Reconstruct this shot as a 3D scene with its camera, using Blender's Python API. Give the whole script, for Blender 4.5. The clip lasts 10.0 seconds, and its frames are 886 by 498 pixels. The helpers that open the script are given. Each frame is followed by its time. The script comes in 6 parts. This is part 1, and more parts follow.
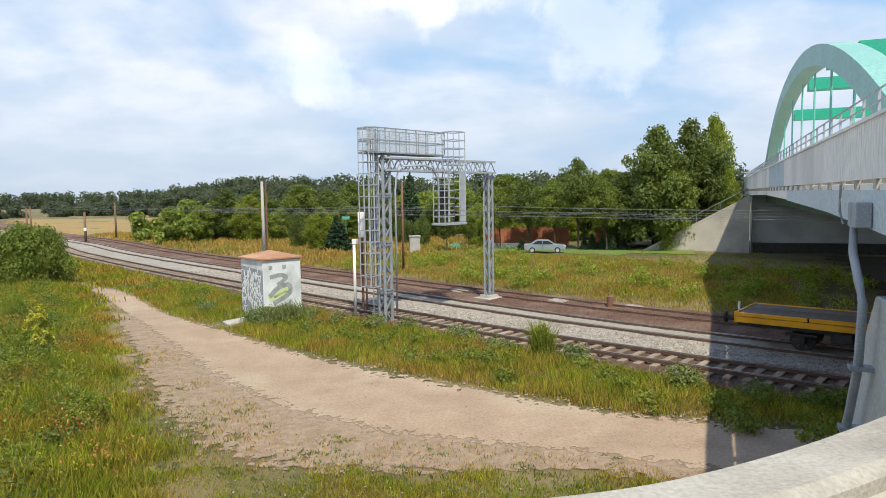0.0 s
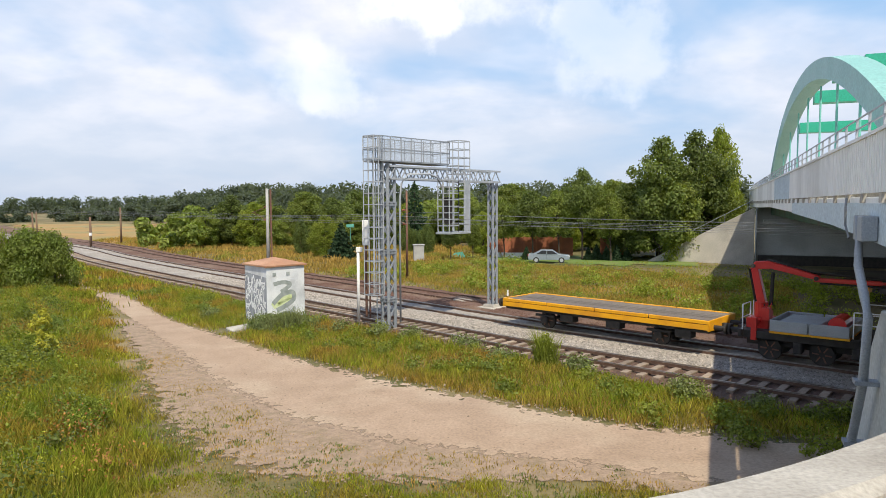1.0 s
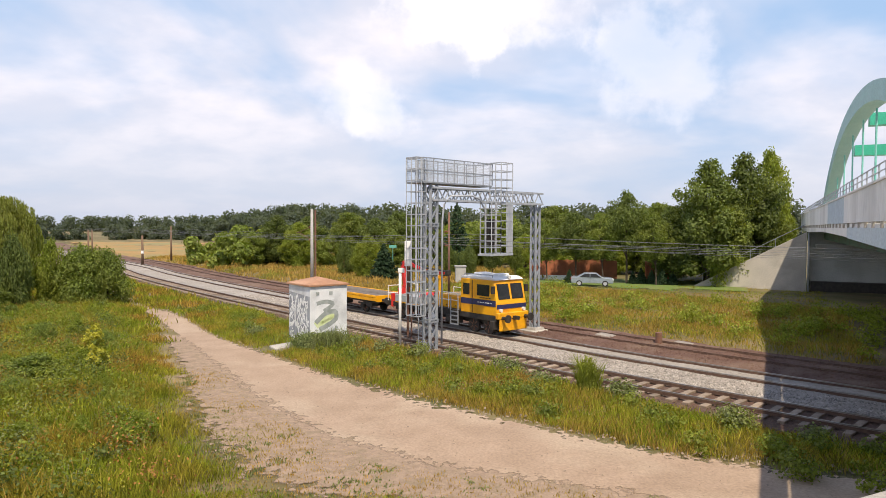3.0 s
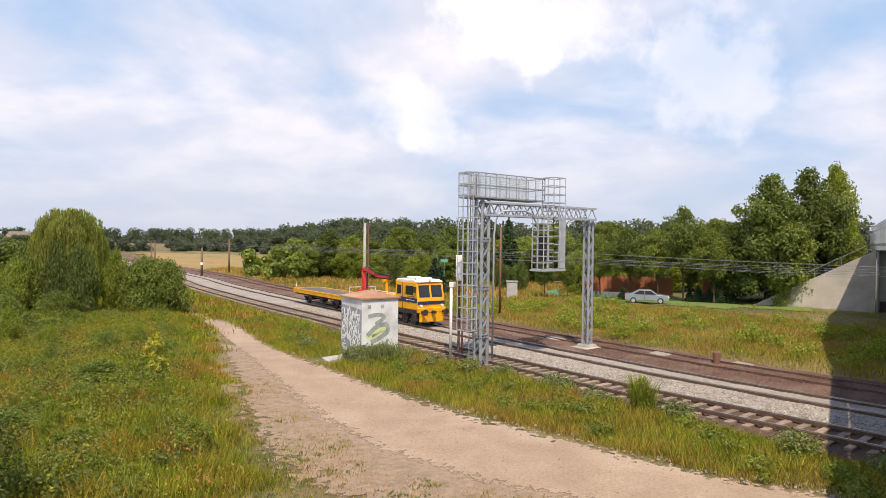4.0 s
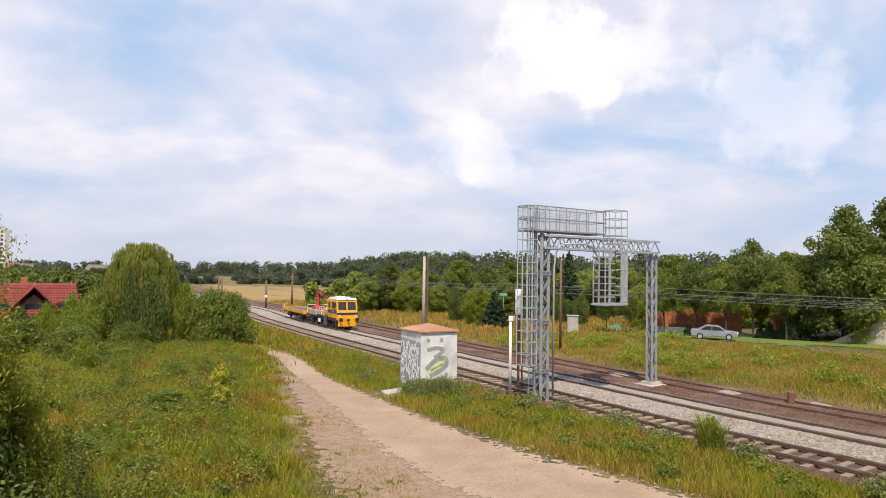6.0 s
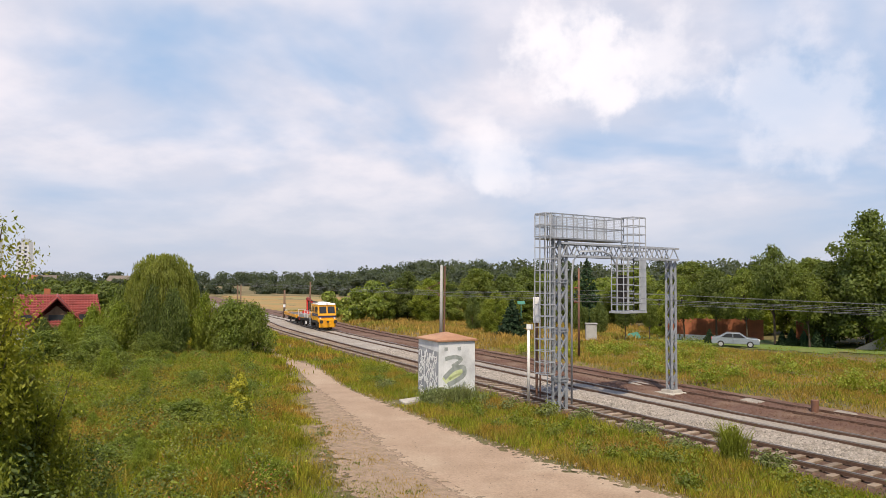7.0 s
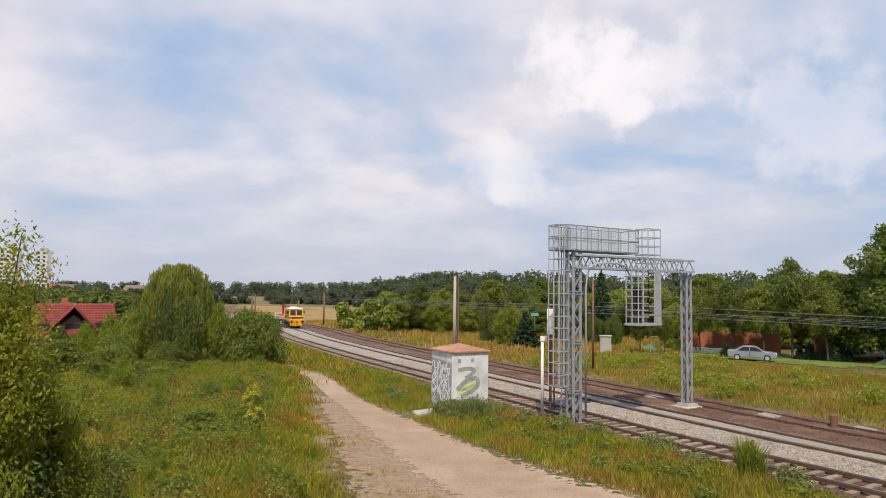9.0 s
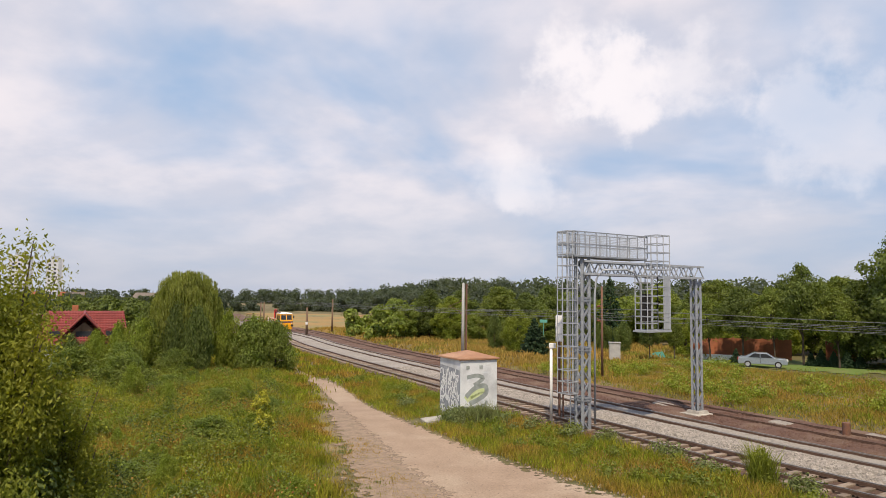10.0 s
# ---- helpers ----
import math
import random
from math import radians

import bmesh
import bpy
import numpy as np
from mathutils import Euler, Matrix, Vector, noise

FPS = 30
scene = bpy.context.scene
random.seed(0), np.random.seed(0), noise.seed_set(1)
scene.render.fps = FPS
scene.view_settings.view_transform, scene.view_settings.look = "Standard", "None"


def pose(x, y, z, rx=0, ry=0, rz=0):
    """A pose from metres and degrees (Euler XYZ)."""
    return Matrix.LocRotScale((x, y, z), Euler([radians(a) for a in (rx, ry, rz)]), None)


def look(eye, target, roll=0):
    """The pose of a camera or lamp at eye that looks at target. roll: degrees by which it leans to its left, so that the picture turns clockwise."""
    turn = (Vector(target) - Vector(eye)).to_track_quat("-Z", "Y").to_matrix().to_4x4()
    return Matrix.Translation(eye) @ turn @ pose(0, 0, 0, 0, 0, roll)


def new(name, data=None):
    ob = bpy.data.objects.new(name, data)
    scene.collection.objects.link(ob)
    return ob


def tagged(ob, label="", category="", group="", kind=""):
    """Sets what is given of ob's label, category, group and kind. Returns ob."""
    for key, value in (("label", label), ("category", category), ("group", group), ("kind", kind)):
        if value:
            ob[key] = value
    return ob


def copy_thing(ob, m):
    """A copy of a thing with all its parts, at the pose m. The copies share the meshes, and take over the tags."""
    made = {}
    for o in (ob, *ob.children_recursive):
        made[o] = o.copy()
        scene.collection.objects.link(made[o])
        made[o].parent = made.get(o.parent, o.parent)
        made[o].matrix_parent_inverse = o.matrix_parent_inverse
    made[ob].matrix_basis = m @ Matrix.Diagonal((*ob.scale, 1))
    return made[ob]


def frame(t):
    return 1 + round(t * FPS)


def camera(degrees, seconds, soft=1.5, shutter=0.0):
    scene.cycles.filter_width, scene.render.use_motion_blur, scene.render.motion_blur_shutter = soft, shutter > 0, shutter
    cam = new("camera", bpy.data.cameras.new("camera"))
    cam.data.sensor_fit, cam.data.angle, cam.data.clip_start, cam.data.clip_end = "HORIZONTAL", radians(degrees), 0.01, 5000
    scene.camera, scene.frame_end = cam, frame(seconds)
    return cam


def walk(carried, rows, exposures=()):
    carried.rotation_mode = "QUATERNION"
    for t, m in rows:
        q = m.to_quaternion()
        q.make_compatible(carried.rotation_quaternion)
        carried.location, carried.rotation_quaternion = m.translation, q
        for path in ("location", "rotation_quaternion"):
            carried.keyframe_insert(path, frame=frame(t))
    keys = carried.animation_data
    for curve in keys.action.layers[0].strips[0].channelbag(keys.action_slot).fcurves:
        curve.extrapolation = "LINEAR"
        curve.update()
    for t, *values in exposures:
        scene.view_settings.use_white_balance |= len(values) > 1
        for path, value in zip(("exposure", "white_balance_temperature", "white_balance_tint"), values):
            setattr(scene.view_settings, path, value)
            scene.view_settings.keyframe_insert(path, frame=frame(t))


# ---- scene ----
cam = camera(66.3, 10.0, soft=0.6)
EYE = (0.0, 0.0, 6.0)
# seconds, tilt, lean, turn: a pan to the left from one standpoint
TURNS = [
    (0.0, 85.524, 0.875, -0.068),
    (0.5, 85.748, 0.614, -0.073),
    (1.0, 86.275, 0.261, 0.311),
    (1.5, 86.635, 0.157, 0.690),
    (2.0, 86.584, 0.067, 1.055),
    (2.5, 87.229, 0.051, 2.013),
    (4.0, 89.284, -0.713, 8.237),
    (4.5, 89.784, -0.521, 9.647),
    (5.0, 90.724, -0.823, 10.847),
    (5.5, 91.484, -0.970, 12.139),
    (7.0, 92.752, -0.413, 14.676),
    (7.5, 93.007, -0.511, 15.088),
    (8.0, 93.370, -0.556, 15.246),
    (8.5, 93.507, -0.812, 15.512),
    (9.0, 93.678, -0.713, 15.814),
    (9.5, 93.993, -0.708, 16.121),
    (10.0, 94.248, -0.603, 16.515),
]
walk(cam, [(t, pose(*EYE, rx, ry, rz)) for t, rx, ry, rz in TURNS],
     [(0.0, 0.06, 6350, 7), (0.8, 0.06, 6400, 9), (1.6, 0.08, 6750, 14), (4.5, 0.07, 6850, 16), (6.8, -0.06, 6850, 16), (7.5, -0.15, 6850, 16), (10.0, -0.2, 6900, 16)])

# ---- light ----
SUN_FROM = Vector((0.24, -0.97, 0.0)).normalized()
SUN_HIGH = radians(57)
sun = new("sun", bpy.data.lights.new("sun", "SUN"))
sun.data.energy, sun.data.angle, sun.data.color = 5.0, radians(0.6), (1.0, 0.895, 0.70)
sun.matrix_basis = look((0, 0, 60), Vector((0, 0, 60)) - (SUN_FROM * math.cos(SUN_HIGH) + Vector((0, 0, math.sin(SUN_HIGH)))))

world = bpy.data.worlds.new("sky")
scene.world = world
world.use_nodes = True
wt = world.node_tree
wt.nodes.clear()


def wn(kind, **kw):
    n = wt.nodes.new(kind)
    for k, v in kw.items():
        n.inputs[k].default_value = v
    return n


def wl(a, b):
    wt.links.new(a, b)


def wmath(op, a, b=None, c=None):
    n = wt.nodes.new("ShaderNodeMath")
    n.operation = op
    for i, v in enumerate((a, b, c)):
        if v is None:
            continue
        if isinstance(v, (int, float)):
            n.inputs[i].default_value = v
        else:
            wl(v, n.inputs[i])
    return n.outputs[0]


def wsmooth(v, lo, hi):
    n = wt.nodes.new("ShaderNodeMapRange")
    n.interpolation_type = "SMOOTHSTEP"
    wl(v, n.inputs[0])
    n.inputs[1].default_value, n.inputs[2].default_value = lo, hi
    return n.outputs[0]


def wmix(f, a, b):
    n = wt.nodes.new("ShaderNodeMix")
    n.data_type = "RGBA"
    for s, v in ((0, f), (6, a), (7, b)):
        if isinstance(v, (int, float)):
            n.inputs[s].default_value = v
        elif isinstance(v, tuple):
            n.inputs[s].default_value = (*v, 1)
        else:
            wl(v, n.inputs[s])
    return n.outputs[2]


sky = wt.nodes.new("ShaderNodeTexSky")
sky.sky_type, sky.sun_disc = "NISHITA", False
sky.sun_elevation = SUN_HIGH
sky.sun_rotation = math.atan2(SUN_FROM.x, SUN_FROM.y)
sky.air_density, sky.dust_density = 1.0, 2.0
coord = wt.nodes.new("ShaderNodeTexCoord")
split = wt.nodes.new("ShaderNodeSeparateXYZ")
wl(coord.outputs["Generated"], split.inputs[0])
dx, dy, dz = split.outputs
up_ = wmath("ADD", wmath("MAXIMUM", dz, 0.0), 0.30)
plane = wt.nodes.new("ShaderNodeCombineXYZ")
wl(wmath("DIVIDE", dx, up_), plane.inputs[0])
wl(wmath("DIVIDE", dy, up_), plane.inputs[1])
broad = wn("ShaderNodeTexNoise", Scale=1.15, Detail=5.0, Roughness=0.5, Distortion=0.35)
wl(plane.outputs[0], broad.inputs["Vector"])
fine = wn("ShaderNodeTexNoise", Scale=3.0, Detail=6.0, Roughness=0.52)
wl(plane.outputs[0], fine.inputs["Vector"])
puff = wn("ShaderNodeTexNoise", Scale=11.0, Detail=8.0, Roughness=0.55)
wl(coord.outputs["Generated"], puff.inputs["Vector"])


def cloud_at(x, y, z, tight, gain):
    """A lumpy cumulus round one direction of the sky."""
    d = Vector((x, y, z)).normalized()
    dot = wmath("ADD", wmath("ADD", wmath("MULTIPLY", dx, d.x), wmath("MULTIPLY", dy, d.y)), wmath("MULTIPLY", dz, d.z))
    near = wmath("MULTIPLY", wmath("SUBTRACT", 1.0, dot), tight)
    lump = wmath("MULTIPLY", wmath("SUBTRACT", puff.outputs[0], 0.5), 4.2)
    return wmath("MULTIPLY", wsmooth(wmath("ADD", wmath("SUBTRACT", 1.0, near), lump), 0.2, 1.15), gain)


# thicker cloud towards the west
cover = wsmooth(wmath("ADD", broad.outputs[0], wmath("MULTIPLY", wsmooth(dx, 0.15, -0.75), 0.07)), 0.34, 0.60)
bright = wsmooth(fine.outputs[0], 0.36, 0.68)
blue = wmix(0.5, (0.34, 0.57, 0.89), (0.44, 0.66, 0.94))
cloud = wmix(bright, (0.76, 0.82, 0.95), (1.05, 1.035, 1.09))
seen = wmix(cover, blue, cloud)
# hazy grey-blue towards the horizon
haze = wsmooth(dz, 0.22, 0.0)
seen = wmix(wmath("MULTIPLY", haze, 0.8), seen, (0.58, 0.68, 0.84))
# clearer, deeper blue overhead, added above the view to weaken skylight in shadows
seen = wmix(wmath("MULTIPLY", wsmooth(dz, 0.45, 0.8), 0.85), seen, (0.17, 0.31, 0.62))
for c in ((-0.085, 0.945, 0.325, 210.0, 1.0), (-0.03, 0.955, 0.29, 300.0, 0.9), (0.065, 0.954, 0.293, 260.0, 0.6), (-0.21, 0.96, 0.19, 420.0, 0.35), (0.23, 0.94, 0.23, 150.0, 0.4), (-0.16, 0.97, 0.178, 500.0, 0.5)):
    seen = wmix(cloud_at(*c), seen, (1.16, 1.16, 1.20))
back_sky = wt.nodes.new("ShaderNodeBackground")
back_sky.inputs[1].default_value = 0.10
wl(sky.outputs[0], back_sky.inputs[0])
back_cloud = wt.nodes.new("ShaderNodeBackground")
back_cloud.inputs[1].default_value = 1.05
wl(seen, back_cloud.inputs[0])
both = wt.nodes.new("ShaderNodeMixShader")
both.inputs[0].default_value = 0.85
wl(back_sky.outputs[0], both.inputs[1])
wl(back_cloud.outputs[0], both.inputs[2])
out = wt.nodes.new("ShaderNodeOutputWorld")
wl(both.outputs[0], out.inputs[0])
scene.view_settings.exposure = 0.0

# ---- materials ----
MATS = {}


def material(name, a, b, scale=3.0, fine=40.0, rough=0.8, metal=0.0, bump=0.15, leaf=0.0, c=None, cscale=0.4, vary=0.0, island=0.0, stretch=(1, 1, 1), clear=0.0, ragged=0.0, speckle=1.0):
    """Two colours mixed by coarse and fine noise, a third in large stains, bump, and a difference from object to object."""
    if name in MATS:
        return MATS[name]
    m = bpy.data.materials.new(name)
    m.use_nodes = True
    t = m.node_tree
    bsdf = t.nodes["Principled BSDF"]
    co = t.nodes.new("ShaderNodeTexCoord")
    mp = t.nodes.new("ShaderNodeMapping")
    mp.inputs["Scale"].default_value = stretch
    t.links.new(co.outputs["Object"], mp.inputs[0])

    def noise_(s, d=4.0):
        n = t.nodes.new("ShaderNodeTexNoise")
        n.inputs["Scale"].default_value, n.inputs["Detail"].default_value = s, d
        t.links.new(mp.outputs[0], n.inputs["Vector"])
        return n.outputs[0]

    def ramp(v, lo, hi):
        n = t.nodes.new("ShaderNodeMapRange")
        t.links.new(v, n.inputs[0])
        n.inputs[1].default_value, n.inputs[2].default_value = lo, hi
        return n.outputs[0]

    def mix(f, x, y, kind="MIX"):
        n = t.nodes.new("ShaderNodeMix")
        n.data_type, n.blend_type = "RGBA", kind
        for s, v in ((0, f), (6, x), (7, y)):
            if isinstance(v, (int, float)):
                n.inputs[s].default_value = v
            elif isinstance(v, tuple):
                n.inputs[s].default_value = (*v, 1)
            else:
                t.links.new(v, n.inputs[s])
        return n.outputs[2]

    n1, n2 = noise_(scale), noise_(fine, 3.0)
    col = mix(ramp(n1, 0.35, 0.65), a, b)
    if c:
        col = mix(ramp(noise_(cscale), 0.48, 0.64), col, c)
    grain = ramp(n2, 0.25, 0.75)
    dark = t.nodes.new("ShaderNodeMapRange")
    t.links.new(grain, dark.inputs[0])
    dark.inputs[3].default_value, dark.inputs[4].default_value = 1 - 0.22 * speckle, 1 + 0.15 * speckle
    col = mix(1.0, col, dark.outputs[0], "MULTIPLY")
    for amount, node, sock in ((vary, "ShaderNodeObjectInfo", "Random"), (island, "ShaderNodeNewGeometry", "Random Per Island")):
        if amount:
            g = t.nodes.new(node)
            r = t.nodes.new("ShaderNodeMapRange")
            t.links.new(g.outputs[sock], r.inputs[0])
            r.inputs[3].default_value, r.inputs[4].default_value = 1 - amount, 1 + amount
            col = mix(1.0, col, r.outputs[0], "MULTIPLY")
    t.links.new(col, bsdf.inputs["Base Color"])
    bsdf.inputs["Roughness"].default_value, bsdf.inputs["Metallic"].default_value = rough, metal
    bsdf.inputs["Coat Weight"].default_value = clear
    if bump:
        bp = t.nodes.new("ShaderNodeBump")
        bp.inputs["Strength"].default_value, bp.inputs["Distance"].default_value = bump, 0.03
        t.links.new(n2, bp.inputs["Height"])
        t.links.new(bp.outputs[0], bsdf.inputs["Normal"])
    if leaf:
        bsdf.inputs["Specular IOR Level"].default_value = 0.25
        tr = t.nodes.new("ShaderNodeBsdfTranslucent")
        t.links.new(mix(1.0, col, (1.4, 1.35, 0.35), "MULTIPLY"), tr.inputs[0])
        ms = t.nodes.new("ShaderNodeMixShader")
        ms.inputs[0].default_value = leaf
        t.links.new(bsdf.outputs[0], ms.inputs[1])
        t.links.new(tr.outputs[0], ms.inputs[2])
        t.links.new(ms.outputs[0], t.nodes["Material Output"].inputs[0])
    if ragged:
        at = t.nodes.new("ShaderNodeAttribute")
        at.attribute_name = "edge"
        add = t.nodes.new("ShaderNodeMath")
        add.operation = "MULTIPLY_ADD"
        t.links.new(noise_(ragged, 6.0), add.inputs[0])
        add.inputs[1].default_value = 0.95
        t.links.new(at.outputs["Fac"], add.inputs[2])
        ms = t.nodes.new("ShaderNodeMixShader")
        t.links.new(ramp(add.outputs[0], 0.62, 0.72), ms.inputs[0])
        t.links.new(t.nodes.new("ShaderNodeBsdfTransparent").outputs[0], ms.inputs[1])
        t.links.new(bsdf.outputs[0], ms.inputs[2])
        t.links.new(ms.outputs[0], t.nodes["Material Output"].inputs[0])
    MATS[name] = m
    return m


M_GROUND = material("meadow_soil", (0.085, 0.090, 0.026), (0.175, 0.130, 0.058), 0.25, 9.0, 0.95, bump=0.5, c=(0.249, 0.194, 0.095), cscale=0.09)
M_PATH = material("dirt_path", (0.37, 0.272, 0.195), (0.315, 0.228, 0.16), 0.8, 14.0, 0.95, bump=0.35, c=(0.40, 0.31, 0.225), cscale=0.3, ragged=3.5)
M_PATHEDGE = material("trampled_soil", (0.34, 0.25, 0.178), (0.265, 0.192, 0.135), 4.5, 18.0, 0.95, bump=0.8, c=(0.245, 0.185, 0.12), cscale=2.2, ragged=2.6)
M_FIELD = material("straw_field", (0.36, 0.215, 0.075), (0.27, 0.185, 0.06), 0.08, 2.0, 0.95, bump=0.3, c=(0.24, 0.22, 0.09), cscale=0.04, ragged=0.2)
M_BALLAST = material("pale_ballast", (0.36, 0.325, 0.285), (0.25, 0.225, 0.195), 6.0, 26.0, 0.9, bump=0.9, c=(0.36, 0.33, 0.295), cscale=0.3)
M_BALLAST_OLD = material("brown_ballast", (0.105, 0.055, 0.04), (0.15, 0.085, 0.062), 5.0, 22.0, 0.95, bump=0.9, c=(0.19, 0.125, 0.09), cscale=0.35)
M_BALLAST_NEAR = material("oily_brown_ballast", (0.085, 0.05, 0.037), (0.125, 0.078, 0.056), 5.0, 22.0, 0.95, bump=0.9)
# Soil brown taken very dark: the bridge's shade is worked into its colour.
M_SOIL = material("soil_with_painted_shade", (0.06, 0.045, 0.032), (0.045, 0.036, 0.026), 0.8, 12.0, 0.95, bump=0.5, c=(0.05, 0.055, 0.026), cscale=0.4, ragged=0.5)
M_STONE = material("ballast_stone", (0.37, 0.335, 0.30), (0.26, 0.235, 0.205), 3.0, 30.0, 0.9, island=0.45, bump=0.2)
M_SLEEPER = material("weathered_sleeper", (0.31, 0.25, 0.195), (0.22, 0.17, 0.13), 4.0, 30.0, 0.9, vary=0.3, bump=0.4)
M_RAIL = material("rusty_rail", (0.095, 0.055, 0.04), (0.14, 0.085, 0.06), 5.0, 60.0, 0.7, metal=0.2)
M_RAILTOP = material("worn_rail_head", (0.42, 0.40, 0.39), (0.30, 0.27, 0.25), 2.0, 60.0, 0.35, metal=0.85, bump=0.03)
M_STEEL = material("galvanised_steel", (0.34, 0.37, 0.41), (0.27, 0.30, 0.34), 4.0, 50.0, 0.55, metal=0.35, bump=0.05)
M_STEEL_L = material("pale_galvanised_mesh", (0.45, 0.48, 0.52), (0.37, 0.40, 0.44), 4.0, 50.0, 0.55, metal=0.3, bump=0.05)
M_RUST = material("rusty_steel_post", (0.22, 0.10, 0.06), (0.15, 0.09, 0.07), 5.0, 50.0, 0.8)
M_WHITE = material("white_paint", (0.82, 0.82, 0.81), (0.76, 0.77, 0.77), 2.0, 30.0, 0.5, bump=0.03, speckle=0.4)
M_HUT = material("weathered_white_plaster", (0.74, 0.77, 0.80), (0.62, 0.66, 0.70), 1.6, 22.0, 0.75, bump=0.08, c=(0.50, 0.53, 0.56), cscale=0.9, speckle=0.6)
M_HUTROOF = material("brown_felt_roof", (0.40, 0.21, 0.12), (0.33, 0.18, 0.11), 2.5, 30.0, 0.8, bump=0.2, c=(0.46, 0.27, 0.17), cscale=0.8)
M_BLACK = material("black_spray", (0.03, 0.03, 0.035), (0.06, 0.06, 0.06), 6.0, 40.0, 0.7)
M_PALESPRAY = material("pale_grey_spray", (0.36, 0.39, 0.43), (0.22, 0.24, 0.28), 2.5, 20.0, 0.75, bump=0.05)
M_GREYSPRAY = material("grey_spray", (0.24, 0.28, 0.27), (0.36, 0.40, 0.40), 4.0, 40.0, 0.7)
M_LIME = material("lime_spray", (0.56, 0.66, 0.32), (0.64, 0.71, 0.46), 4.0, 40.0, 0.7)
M_WHITESPRAY = material("white_spray", (0.86, 0.88, 0.89), (0.82, 0.84, 0.85), 4.0, 40.0, 0.7, speckle=0.3)
M_CONCRETE = material("pale_concrete", (0.50, 0.47, 0.42), (0.42, 0.40, 0.36), 0.7, 14.0, 0.85, bump=0.2, c=(0.36, 0.34, 0.30), cscale=0.35)
M_CONCRETE_W = material("painted_concrete", (0.86, 0.86, 0.83), (0.80, 0.81, 0.79), 0.6, 10.0, 0.7, bump=0.06, speckle=0.4, c=(0.70, 0.70, 0.67), cscale=0.3, stretch=(1, 1, 0.2))
M_PIER = material("grey_abutment_concrete", (0.47, 0.50, 0.49), (0.41, 0.44, 0.43), 0.6, 10.0, 0.8, bump=0.1, c=(0.36, 0.38, 0.37), cscale=0.4)
M_CONCRETE_B = material("blue_grey_concrete", (0.50, 0.60, 0.66), (0.57, 0.66, 0.70), 0.6, 10.0, 0.7, bump=0.08)
M_COPING = material("sunlit_concrete_coping", (0.44, 0.42, 0.38), (0.36, 0.34, 0.305), 3.0, 45.0, 0.85, bump=0.3, c=(0.27, 0.25, 0.22), cscale=1.4)
M_ARCH = material("teal_painted_steel", (0.16, 0.50, 0.43), (0.20, 0.55, 0.48), 0.4, 10.0, 0.4, bump=0.03)
M_ARCH_SIDE = material("pale_teal_painted_steel", (0.22, 0.47, 0.43), (0.27, 0.51, 0.47), 0.4, 10.0, 0.45, bump=0.03)
M_BRACE = material("green_painted_steel", (0.03, 0.38, 0.25), (0.04, 0.43, 0.29), 0.4, 10.0, 0.4, bump=0.03)
# Brace green darkened: the girder's shade below the deck is in the colour.
M_GIRDER = material("girder_green_with_shade", (0.035, 0.11, 0.075), (0.05, 0.13, 0.09), 0.8, 12.0, 0.6, bump=0.05, c=(0.05, 0.06, 0.05), cscale=0.6)
M_PIPE = material("grey_drain_pipe", (0.36, 0.39, 0.42), (0.30, 0.33, 0.36), 2.0, 30.0, 0.5, bump=0.05)
M_YELLOW = material("yellow_machine_paint", (0.82, 0.40, 0.008), (0.77, 0.355, 0.008), 1.5, 25.0, 0.4, bump=0.02, c=(0.66, 0.29, 0.015), cscale=0.8, clear=0.2, speckle=0.3)
M_NAVY = material("navy_stripe_paint", (0.02, 0.025, 0.09), (0.03, 0.035, 0.11), 2.0, 30.0, 0.4, bump=0.02)
M_RED = material("red_crane_paint", (0.65, 0.03, 0.025), (0.55, 0.025, 0.02), 2.0, 30.0, 0.4, bump=0.02, clear=0.2, speckle=0.4)
M_UNDER = material("black_underframe", (0.018, 0.017, 0.016), (0.04, 0.035, 0.03), 4.0, 40.0, 0.7)
M_DECK = material("worn_wagon_planks", (0.17, 0.145, 0.12), (0.12, 0.10, 0.085), 2.0, 30.0, 0.85, vary=0.25, stretch=(0.3, 2, 1))
M_GREYSIDE = material("grey_dropside", (0.40, 0.43, 0.45), (0.34, 0.37, 0.39), 2.0, 30.0, 0.5, metal=0.3)
M_GLASS = material("dark_cab_glass", (0.02, 0.022, 0.025), (0.03, 0.032, 0.035), 1.0, 10.0, 0.06, bump=0)
M_BARK = material("bark", (0.10, 0.075, 0.055), (0.06, 0.045, 0.035), 3.0, 25.0, 0.95, bump=0.6, stretch=(1, 1, 0.25))
M_WOODPOLE = material("brown_wooden_pole", (0.20, 0.13, 0.085), (0.14, 0.09, 0.06), 3.0, 30.0, 0.9, bump=0.4, stretch=(1, 1, 0.15))
M_CONCPOLE = material("grey_concrete_pole", (0.42, 0.42, 0.41), (0.34, 0.34, 0.33), 2.0, 30.0, 0.85, bump=0.2)
M_WIRE = material("dark_wire", (0.24, 0.25, 0.26), (0.29, 0.30, 0.30), 2.0, 20.0, 0.6, metal=0.3, bump=0)
L_MID = material("leaves_mid_green", (0.155, 0.212, 0.045), (0.215, 0.255, 0.062), 0.5, 6.0, 0.6, leaf=0.42, island=0.4, vary=0.18, bump=0)
L_DARK = material("leaves_dark_green", (0.110, 0.152, 0.042), (0.150, 0.192, 0.052), 0.5, 6.0, 0.6, leaf=0.40, island=0.4, vary=0.15, bump=0)
